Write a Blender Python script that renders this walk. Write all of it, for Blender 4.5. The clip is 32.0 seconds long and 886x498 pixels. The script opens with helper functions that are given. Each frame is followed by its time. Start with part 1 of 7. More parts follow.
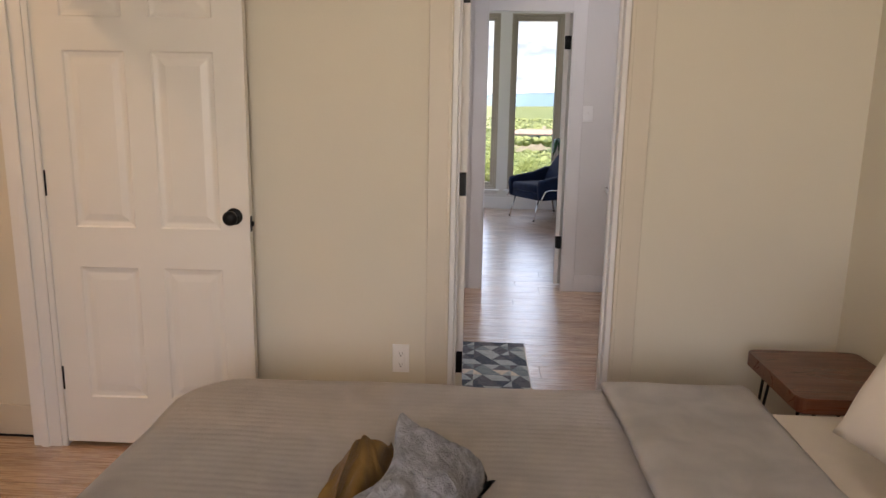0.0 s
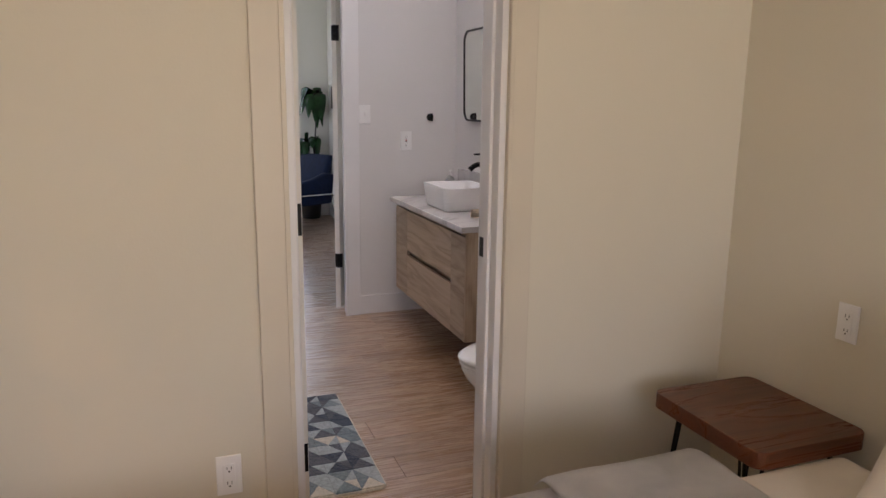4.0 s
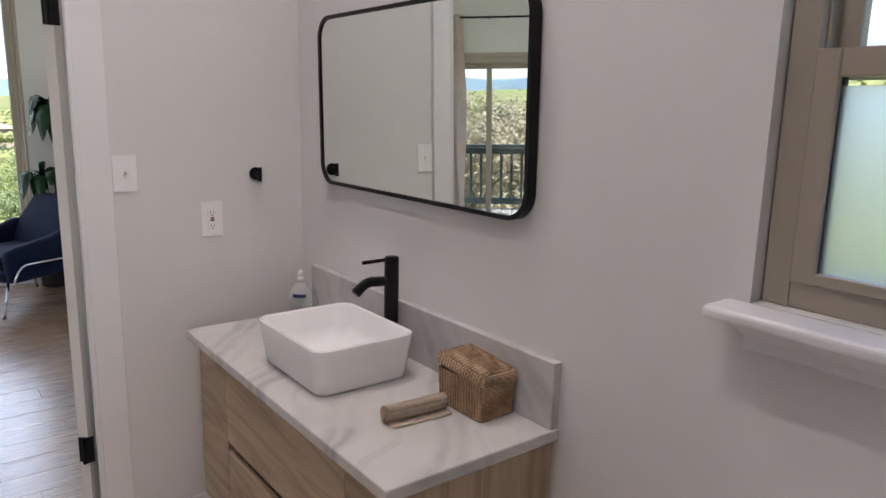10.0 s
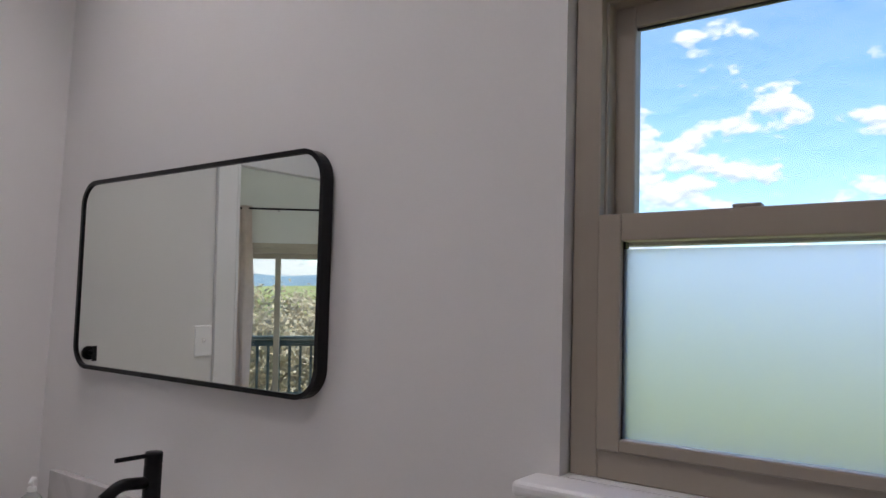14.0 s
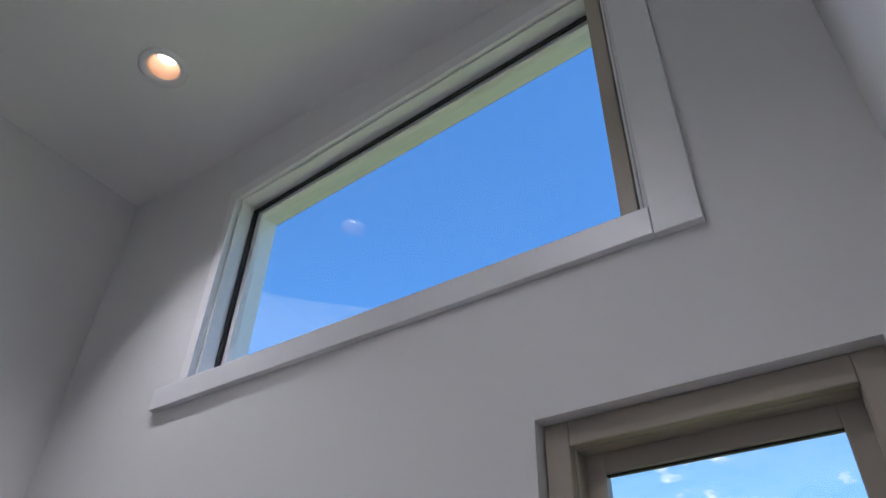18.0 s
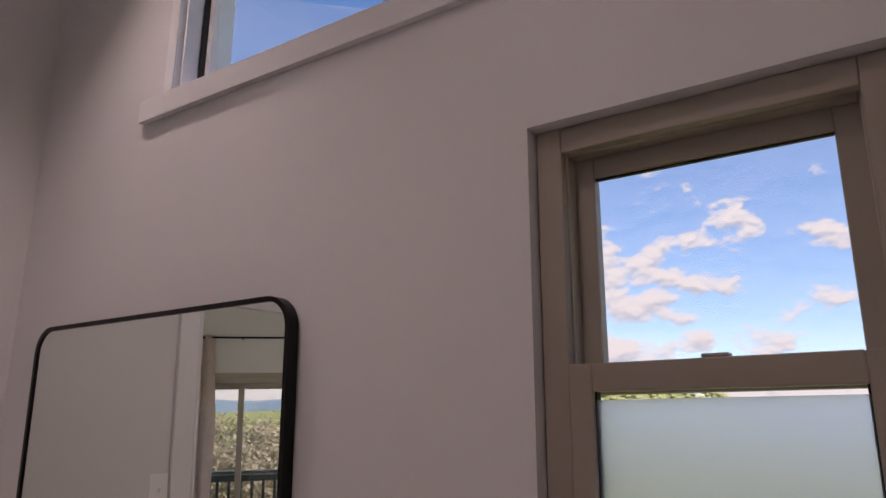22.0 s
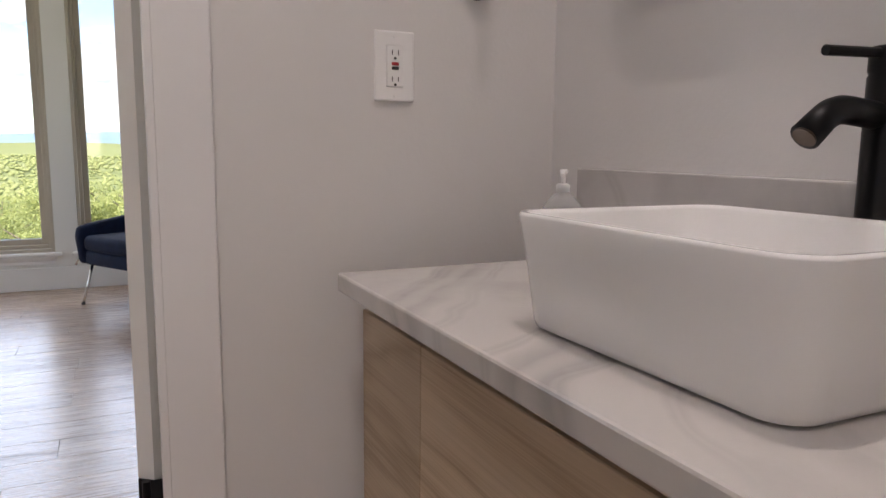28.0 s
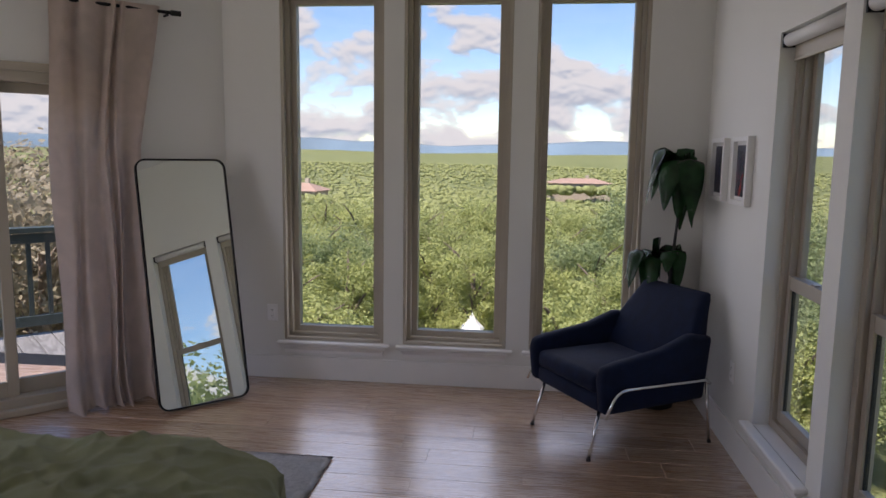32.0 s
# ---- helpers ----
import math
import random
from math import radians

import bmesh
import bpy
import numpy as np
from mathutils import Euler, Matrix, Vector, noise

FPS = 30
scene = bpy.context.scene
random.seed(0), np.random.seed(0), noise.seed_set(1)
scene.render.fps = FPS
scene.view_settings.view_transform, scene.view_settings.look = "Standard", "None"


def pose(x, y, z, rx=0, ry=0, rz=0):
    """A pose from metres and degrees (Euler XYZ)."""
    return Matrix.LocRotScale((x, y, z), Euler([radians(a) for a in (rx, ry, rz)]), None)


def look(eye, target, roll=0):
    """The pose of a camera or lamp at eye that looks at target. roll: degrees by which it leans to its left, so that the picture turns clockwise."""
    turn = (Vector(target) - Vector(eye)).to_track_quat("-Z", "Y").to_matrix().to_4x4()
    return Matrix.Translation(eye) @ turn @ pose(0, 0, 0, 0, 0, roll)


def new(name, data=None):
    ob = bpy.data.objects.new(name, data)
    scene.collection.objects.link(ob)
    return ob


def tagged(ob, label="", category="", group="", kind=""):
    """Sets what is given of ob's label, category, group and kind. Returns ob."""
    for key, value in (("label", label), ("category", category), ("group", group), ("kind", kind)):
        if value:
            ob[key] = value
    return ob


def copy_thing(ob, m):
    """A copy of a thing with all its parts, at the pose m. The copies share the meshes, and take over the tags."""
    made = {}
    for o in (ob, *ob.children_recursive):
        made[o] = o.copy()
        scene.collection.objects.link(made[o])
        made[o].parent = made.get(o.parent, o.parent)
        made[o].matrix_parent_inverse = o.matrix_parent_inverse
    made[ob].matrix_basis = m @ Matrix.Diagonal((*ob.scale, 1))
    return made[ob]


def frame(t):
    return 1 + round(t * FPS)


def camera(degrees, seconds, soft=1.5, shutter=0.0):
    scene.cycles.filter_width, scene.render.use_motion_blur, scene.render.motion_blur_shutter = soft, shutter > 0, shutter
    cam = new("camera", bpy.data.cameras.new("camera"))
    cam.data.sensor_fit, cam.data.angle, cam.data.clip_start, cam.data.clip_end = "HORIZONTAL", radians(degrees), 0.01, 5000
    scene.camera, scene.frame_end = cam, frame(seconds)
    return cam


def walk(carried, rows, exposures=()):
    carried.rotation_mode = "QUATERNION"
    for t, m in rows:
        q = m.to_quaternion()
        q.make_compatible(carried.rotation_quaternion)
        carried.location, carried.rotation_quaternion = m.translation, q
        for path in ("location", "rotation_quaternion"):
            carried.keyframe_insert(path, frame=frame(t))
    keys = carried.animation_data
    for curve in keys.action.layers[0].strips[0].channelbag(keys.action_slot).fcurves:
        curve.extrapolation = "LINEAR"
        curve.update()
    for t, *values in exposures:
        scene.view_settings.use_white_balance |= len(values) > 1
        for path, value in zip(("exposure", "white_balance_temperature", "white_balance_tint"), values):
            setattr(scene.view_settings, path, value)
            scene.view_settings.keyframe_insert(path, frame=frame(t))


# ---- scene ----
cam = camera(64.2, 32.0)
PATH = [
    (0, (0.072, -2.852, 1.419), (-0.03, -0.895, 1.022), 1.0),
    (0.5, (0.144, -2.936, 1.429), (0.064, -0.978, 1.03), 1.0),
    (1, (0.175, -2.962, 1.413), (0.161, -1.002, 1.015), 1.0),
    (1.5, (0.134, -2.885, 1.441), (0.219, -0.927, 1.041), 0.8),
    (2, (0.181, -2.817, 1.506), (0.385, -0.868, 1.108), 0.8),
    (2.5, (0.236, -2.667, 1.507), (0.555, -0.734, 1.108), 0.7),
    (3, (0.16, -2.5, 1.481), (0.589, -0.588, 1.079), 0.6),
    (3.5, (-0.011, -2.339, 1.456), (0.539, -0.459, 1.051), 0.4),
    (4.5, (-0.500, -1.720, 1.430), (0.340, 0.060, 1.027), 1.2),
    (5, (-0.420, -1.400, 1.390), (0.560, 0.290, 0.975), 1.4),
    (5.5, (-0.319, -1.085, 1.338), (0.777, 0.538, 0.93), 1.2),
    (6, (-0.26, -0.834, 1.340), (0.916, 0.722, 0.889), 1.4),
    (6.5, (-0.186, -0.618, 1.318), (1.05, 0.9, 0.868), 1.3),
    (7, (-0.074, -0.414, 1.291), (1.199, 1.077, 0.894), 1.4),
    (7.5, (0.123, -0.224, 1.289), (1.4, 1.263, 0.891), 1.4),
    (8, (0.195, -0.085, 1.353), (1.448, 1.422, 0.956), 1.4),
    (8.5, (0.234, 0.01, 1.465), (1.456, 1.542, 1.069), 1.5),
    (9, (0.246, 0.051, 1.553), (1.44, 1.608, 1.159), 1.6),
    (9.5, (0.264, 0.061, 1.612), (1.442, 1.629, 1.219), 1.4),
    (10, (0.275, 0.07, 1.623), (1.466, 1.627, 1.229), 1.3),
    (10.5, (0.305, 0.123, 1.629), (1.542, 1.642, 1.228), 1.1),
    (11, (0.347, 0.15, 1.614), (1.662, 1.602, 1.213), 0.9),
    (11.5, (0.376, 0.156, 1.58), (1.782, 1.525, 1.196), 1.0),
    (12, (0.374, 0.17, 1.573), (1.859, 1.466, 1.229), 1.0),
    (12.5, (0.373, 0.167, 1.554), (1.923, 1.405, 1.305), 1.4),
    (13, (0.37, 0.167, 1.555), (1.959, 1.374, 1.428), 1.6),
    (13.5, (0.364, 0.168, 1.553), (1.973, 1.355, 1.577), 1.8),
    (14, (0.368, 0.166, 1.559), (1.976, 1.343, 1.729), 1.9),
    (14.5, (0.369, 0.165, 1.572), (1.972, 1.322, 1.871), 1.7),
    (16.5, (0.372, 0.161, 1.61), (1.838, 1.207, 2.479), 1.4),
    (17, (0.371, 0.164, 1.604), (1.775, 1.16, 2.622), 1.6),
    (17.5, (0.362, 0.16, 1.603), (1.704, 1.107, 2.745), 1.7),
    (18, (0.365, 0.156, 1.599), (1.648, 1.061, 2.838), 1.9),
    (18.5, (0.368, 0.158, 1.593), (1.615, 1.034, 2.888), 2.0),
    (19, (0.366, 0.16, 1.595), (1.62, 1.033, 2.885), 1.9),
    (19.5, (0.368, 0.165, 1.596), (1.663, 1.059, 2.83), 1.8),
    (20, (0.373, 0.166, 1.595), (1.735, 1.098, 2.724), 1.5),
    (20.5, (0.377, 0.165, 1.598), (1.812, 1.142, 2.593), 1.3),
    (21, (0.374, 0.17, 1.606), (1.881, 1.185, 2.443), 0.9),
    (21.5, (0.372, 0.168, 1.618), (1.937, 1.219, 2.285), 0.5),
    (22, (0.371, 0.169, 1.62), (1.982, 1.244, 2.121), 0.2),
    (22.5, (0.377, 0.169, 1.613), (2.014, 1.271, 1.941), 0.0),
    (23, (0.378, 0.204, 1.55), (2.032, 1.308, 1.769), 0.7),
    (23.5, (0.379, 0.239, 1.486), (2.011, 1.391, 1.588), 1.7),
    (24, (0.35, 0.3, 1.468), (1.938, 1.514, 1.421), 1.4),
    (24.5, (0.308, 0.35, 1.444), (1.814, 1.656, 1.284), 1.3),
    (25, (0.272, 0.382, 1.386), (1.669, 1.796, 1.165), 1.7),
    (25.5, (0.32, 0.379, 1.294), (1.572, 1.92, 1.049), 1.5),
    (27.5, (0.59, 1.087, 1.063), (1.506, 2.843, 0.786), 0.7),
    (28, (0.655, 1.341, 1.053), (1.503, 3.13, 0.771), 0.6),
    (28.5, (0.573, 1.594, 1.079), (1.313, 3.432, 0.808), 1.0),
    (29, (0.439, 1.857, 1.098), (1.014, 3.752, 0.819), 0.5),
    (29.5, (0.375, 2.059, 1.111), (0.752, 4.006, 0.853), 0.6),
    (30, (0.358, 2.314, 1.235), (0.536, 4.29, 0.978), 0.6),
    (30.5, (0.317, 2.601, 1.374), (0.334, 4.584, 1.115), 0.7),
    (31, (0.304, 2.784, 1.539), (0.212, 4.764, 1.278), 0.8),
    (31.5, (0.321, 2.716, 1.593), (0.158, 4.692, 1.328), 0.8),
    (32, (0.379, 2.451, 1.588), (0.155, 4.421, 1.322), 0.8),
]
EXPOSURES = [(0, 1.56, 6550, 18), (3.5, 1.56, 6400, 19), (5.5, 1.95, 6250, 19), (7, 2.24, 5950, 16), (9, 1.90, 6400, 18), (11, 1.66, 6380, 15), (13, 1.50, 6350, 16), (14.5, 1.30, 6000, 16), (16.5, 1.22, 5750, 15), (18.5, 1.28, 5600, 12), (20.3, 1.22, 5650, 12), (21.2, 1.02, 6000, 18), (22, 0.82, 7000, 33), (23.3, 0.90, 7000, 33), (24, 0.95, 7500, 34), (25, 1.45, 6450, 14), (27.5, 1.66, 6700, 18), (28.3, 1.62, 6800, 18), (29, 1.47, 7000, 17), (30, 1.27, 7200, 18), (31, 0.87, 6850, 23), (32, 0.70, 6600, 26)]
walk(cam, [(t, look(eye, target, roll)) for t, eye, target, roll in PATH], EXPOSURES)

# ---- world, sun ----
SUN_EL, SUN_AZ = 58.0, 215.0          # degrees; azimuth clockwise from +y
world = bpy.data.worlds.new("sky")
scene.world = world
world.use_nodes = True
wn = world.node_tree
sky = wn.nodes.new("ShaderNodeTexSky")
sky.sky_type = 'NISHITA'
sky.sun_disc = False
sky.sun_elevation, sky.sun_rotation = radians(SUN_EL), radians(SUN_AZ)
sky.air_density, sky.dust_density, sky.ozone_density = 1.0, 0.1, 3.0
wn.nodes["Background"].inputs["Strength"].default_value = 0.125
deep = wn.nodes.new("ShaderNodeHueSaturation")
deep.inputs["Saturation"].default_value = 1.18
wn.links.new(sky.outputs[0], deep.inputs["Color"])
wn.links.new(deep.outputs[0], wn.nodes["Background"].inputs["Color"])

sun_data = bpy.data.lights.new("sun", 'SUN')
sun_data.energy, sun_data.angle, sun_data.color = 5.0, radians(0.5), (1.0, 0.95, 0.87)
sun = new("sun", sun_data)
a, e = radians(SUN_AZ), radians(SUN_EL)
sun.matrix_world = look((40 * math.sin(a) * math.cos(e), 40 * math.cos(a) * math.cos(e), 40 * math.sin(e)), (0, 0, 0))


def area_lamp(name, m, w, h, watts, color):
    d = bpy.data.lights.new(name, 'AREA')
    d.shape, d.size, d.size_y, d.energy, d.color = 'RECTANGLE', w, h, watts, color
    ob = new(name, d)
    ob.matrix_world = m
    return ob


def spot_lamp(name, place, watts, color, size=150):
    d = bpy.data.lights.new(name, 'SPOT')
    d.energy, d.color, d.spot_size, d.spot_blend, d.shadow_soft_size = watts, color, radians(size), 1.0, 0.022
    ob = new(name, d)
    ob.location = place
    return ob


# ---- materials ----
def nodes_of(name):
    m = bpy.data.materials.new(name)
    m.use_nodes = True
    nt = m.node_tree
    return m, nt, nt.nodes["Principled BSDF"]


def link(nt, a, b):
    nt.links.new(a, b)


def node(nt, kind, **values):
    n = nt.nodes.new(kind)
    for k, v in values.items():
        n.inputs[k.replace("_", " ")].default_value = v
    return n


def coords(nt, scale=(1, 1, 1), space="Object", rot=(0, 0, 0)):
    tc = nt.nodes.new("ShaderNodeTexCoord")
    mp = nt.nodes.new("ShaderNodeMapping")
    mp.inputs["Scale"].default_value = scale
    mp.inputs["Rotation"].default_value = rot
    link(nt, tc.outputs[space], mp.inputs["Vector"])
    return mp.outputs[0]


def ramp(nt, fac, stops):
    r = nt.nodes.new("ShaderNodeValToRGB")
    els = r.color_ramp.elements
    while len(els) < len(stops):
        els.new(0.5)
    for el, (p, c) in zip(els, stops):
        el.position, el.color = p, (*c, 1)
    link(nt, fac, r.inputs[0])
    return r.outputs[0]


def bump_to(nt, bsdf, height, strength, distance=0.01):
    b = node(nt, "ShaderNodeBump", Strength=strength, Distance=distance)
    link(nt, height, b.inputs["Height"])
    link(nt, b.outputs[0], bsdf.inputs["Normal"])


def plain(name, color, rough=0.5, metal=0.0, vary=0.06, scale=3.0, fine=60.0, bump=0.05, spec=0.5, coat=0.0, rough_vary=0.1):
    """Paint, plastic, metal: one colour with slow blotches and fine relief."""
    m, nt, b = nodes_of(name)
    v = coords(nt)
    n1 = node(nt, "ShaderNodeTexNoise", Scale=scale, Detail=4.0)
    n2 = node(nt, "ShaderNodeTexNoise", Scale=fine, Detail=3.0)
    link(nt, v, n1.inputs["Vector"]), link(nt, v, n2.inputs["Vector"])
    lo = tuple(max(0, c * (1 - vary)) for c in color)
    hi = tuple(min(1, c * (1 + vary)) for c in color)
    link(nt, ramp(nt, n1.outputs[0], [(0.3, lo), (0.7, hi)]), b.inputs["Base Color"])
    mr = nt.nodes.new("ShaderNodeMapRange")
    mr.inputs["To Min"].default_value, mr.inputs["To Max"].default_value = max(0, rough - rough_vary), min(1, rough + rough_vary)
    link(nt, n1.outputs[0], mr.inputs[0])
    link(nt, mr.outputs[0], b.inputs["Roughness"])
    b.inputs["Metallic"].default_value = metal
    b.inputs["Specular IOR Level"].default_value = spec
    b.inputs["Coat Weight"].default_value = coat
    b.inputs["Coat Roughness"].default_value = 0.2
    if bump:
        bump_to(nt, b, n2.outputs[0], bump, 0.004)
    return m


def wall_paint(name, color):
    """Rolled wall paint with an orange-peel texture and a few trowel marks."""
    m, nt, b = nodes_of(name)
    v = coords(nt)
    n1 = node(nt, "ShaderNodeTexNoise", Scale=1.3, Detail=5.0)
    n2 = node(nt, "ShaderNodeTexNoise", Scale=130.0, Detail=2.0)
    n3 = node(nt, "ShaderNodeTexNoise", Scale=9.0, Detail=6.0, Roughness=0.7)
    for n in (n1, n2, n3):
        link(nt, v, n.inputs["Vector"])
    link(nt, ramp(nt, n1.outputs[0], [(0.3, tuple(c * 0.96 for c in color)), (0.7, color)]), b.inputs["Base Color"])
    mx = node(nt, "ShaderNodeMath", )
    mx.operation = 'MULTIPLY_ADD'
    mx.inputs[1].default_value = 0.5
    link(nt, n3.outputs[0], mx.inputs[0]), link(nt, n2.outputs[0], mx.inputs[2])
    bump_to(nt, b, mx.outputs[0], 0.10, 0.003)
    b.inputs["Roughness"].default_value = 0.62
    b.inputs["Specular IOR Level"].default_value = 0.3
    return m


def wood(name, dark, mid, light, along="X", size=1.0, rough=0.45, ring=9.0, rnd=True, bump=0.08, coat=0.0, spec=0.5):
    """Long grain along one axis, with cathedral rings and fine pores."""
    m, nt, b = nodes_of(name)
    s = {"X": (0.12, 1, 1), "Y": (1, 0.12, 1), "Z": (1, 1, 0.12)}[along]
    v = coords(nt, tuple(c * size for c in s))
    if rnd:
        oi = nt.nodes.new("ShaderNodeObjectInfo")
        ad = nt.nodes.new("ShaderNodeVectorMath")
        ad.operation = 'ADD'
        sc = node(nt, "ShaderNodeMath")
        sc.operation = 'MULTIPLY'
        sc.inputs[1].default_value = 40.0
        link(nt, oi.outputs["Random"], sc.inputs[0])
        link(nt, v, ad.inputs[0]), link(nt, sc.outputs[0], ad.inputs[1])
        v = ad.outputs[0]
    n1 = node(nt, "ShaderNodeTexNoise", Scale=2.2, Detail=3.0, Distortion=0.6)
    link(nt, v, n1.inputs["Vector"])
    mul = node(nt, "ShaderNodeMath")
    mul.operation = 'MULTIPLY'
    mul.inputs[1].default_value = ring
    link(nt, n1.outputs[0], mul.inputs[0])
    fr = node(nt, "ShaderNodeMath")
    fr.operation = 'PINGPONG'
    fr.inputs[1].default_value = 0.5
    link(nt, mul.outputs[0], fr.inputs[0])
    fine_v = coords(nt, tuple(c * size * (3 if c < 1 else 60) for c in s))
    n2 = node(nt, "ShaderNodeTexNoise", Scale=2.0, Detail=4.0)
    link(nt, fine_v, n2.inputs["Vector"])
    mixf = node(nt, "ShaderNodeMath")
    mixf.operation = 'MULTIPLY_ADD'
    mixf.inputs[1].default_value = 1.1
    link(nt, fr.outputs[0], mixf.inputs[0])
    sub = node(nt, "ShaderNodeMath")
    sub.operation = 'MULTIPLY_ADD'
    sub.inputs[1].default_value, sub.inputs[2].default_value = 0.9, -0.2
    link(nt, n2.outputs[0], sub.inputs[0])
    link(nt, sub.outputs[0], mixf.inputs[2])
    col = ramp(nt, mixf.outputs[0], [(0.1, dark), (0.45, mid), (0.85, light)])
    if rnd:
        hs = nt.nodes.new("ShaderNodeHueSaturation")
        mr = nt.nodes.new("ShaderNodeMapRange")
        mr.inputs["To Min"].default_value, mr.inputs["To Max"].default_value = 0.86, 1.12
        link(nt, oi.outputs["Random"], mr.inputs[0])
        link(nt, mr.outputs[0], hs.inputs["Value"])
        link(nt, col, hs.inputs["Color"])
        col = hs.outputs[0]
    link(nt, col, b.inputs["Base Color"])
    mr2 = nt.nodes.new("ShaderNodeMapRange")
    mr2.inputs["To Min"].default_value, mr2.inputs["To Max"].default_value = rough + 0.08, rough - 0.06
    link(nt, mixf.outputs[0], mr2.inputs[0])
    link(nt, mr2.outputs[0], b.inputs["Roughness"])
    if coat:
        link(nt, ramp(nt, fr.outputs[0], [(0.04, (0.3 * coat,) * 3), (0.16, (coat,) * 3)]), b.inputs["Coat Weight"])
        link(nt, ramp(nt, fr.outputs[0], [(0.04, (0.5,) * 3), (0.16, (0.30,) * 3)]), b.inputs["Coat Roughness"])
    b.inputs["Coat IOR"].default_value = 2.2
    b.inputs["Specular IOR Level"].default_value = spec
    bump_to(nt, b, mixf.outputs[0], bump, 0.003)
    return m


def plank_wood(name, dark, mid, light):
    """Brushed oak plank along X: calm tone, long fine grain and now and then a cathedral figure, satin lacquer."""
    m, nt, b = nodes_of(name)
    oi = nt.nodes.new("ShaderNodeObjectInfo")
    sc = node(nt, "ShaderNodeMath")
    sc.operation = 'MULTIPLY'
    sc.inputs[1].default_value = 57.0
    link(nt, oi.outputs["Random"], sc.inputs[0])

    def shifted(scale):
        ad = nt.nodes.new("ShaderNodeVectorMath")
        ad.operation = 'ADD'
        link(nt, coords(nt, scale), ad.inputs[0]), link(nt, sc.outputs[0], ad.inputs[1])
        return ad.outputs[0]
    broad = node(nt, "ShaderNodeTexNoise", Scale=1.0, Detail=3.0, Distortion=0.4)
    link(nt, shifted((0.8, 7.0, 1.0)), broad.inputs["Vector"])
    fine = node(nt, "ShaderNodeTexNoise", Scale=1.0, Detail=5.0, Roughness=0.65)
    link(nt, shifted((5.0, 160.0, 1.0)), fine.inputs["Vector"])
    fig = node(nt, "ShaderNodeTexNoise", Scale=1.0, Detail=2.0, Distortion=0.5)
    link(nt, shifted((0.55, 4.5, 1.0)), fig.inputs["Vector"])
    mul = node(nt, "ShaderNodeMath")
    mul.operation = 'MULTIPLY'
    mul.inputs[1].default_value = 16.0
    link(nt, fig.outputs[0], mul.inputs[0])
    fr = node(nt, "ShaderNodeMath")
    fr.operation = 'FRACT'
    link(nt, mul.outputs[0], fr.inputs[0])
    line = ramp(nt, fr.outputs[0], [(0.0, (0.0,) * 3), (0.10, (0.85,) * 3), (0.6, (1.0,) * 3), (1.0, (0.55,) * 3)])
    tone = node(nt, "ShaderNodeMath")
    tone.operation = 'MULTIPLY_ADD'
    tone.inputs[1].default_value = 0.20
    link(nt, fine.outputs[0], tone.inputs[0]), link(nt, broad.outputs[0], tone.inputs[2])
    figured = node(nt, "ShaderNodeMath")
    figured.operation = 'MULTIPLY_ADD'
    figured.inputs[1].default_value = 0.22
    link(nt, line, figured.inputs[0]), link(nt, tone.outputs[0], figured.inputs[2])
    col = ramp(nt, figured.outputs[0], [(0.53, dark), (0.76, mid), (1.00, light)])
    hs = nt.nodes.new("ShaderNodeHueSaturation")
    mr = nt.nodes.new("ShaderNodeMapRange")
    mr.inputs["To Min"].default_value, mr.inputs["To Max"].default_value = 0.84, 1.14
    link(nt, oi.outputs["Random"], mr.inputs[0])
    link(nt, mr.outputs[0], hs.inputs["Value"]), link(nt, col, hs.inputs["Color"])
    link(nt, hs.outputs[0], b.inputs["Base Color"])
    b.inputs["Roughness"].default_value = 0.36
    b.inputs["Specular IOR Level"].default_value = 0.8
    link(nt, ramp(nt, figured.outputs[0], [(0.55, (0.45,) * 3), (0.68, (1.0,) * 3)]), b.inputs["Coat Weight"])
    link(nt, ramp(nt, fine.outputs[0], [(0.35, (0.36,) * 3), (0.55, (0.24,) * 3)]), b.inputs["Coat Roughness"])
    b.inputs["Coat IOR"].default_value = 2.6
    bump_to(nt, b, figured.outputs[0], 0.16, 0.002)
    return m


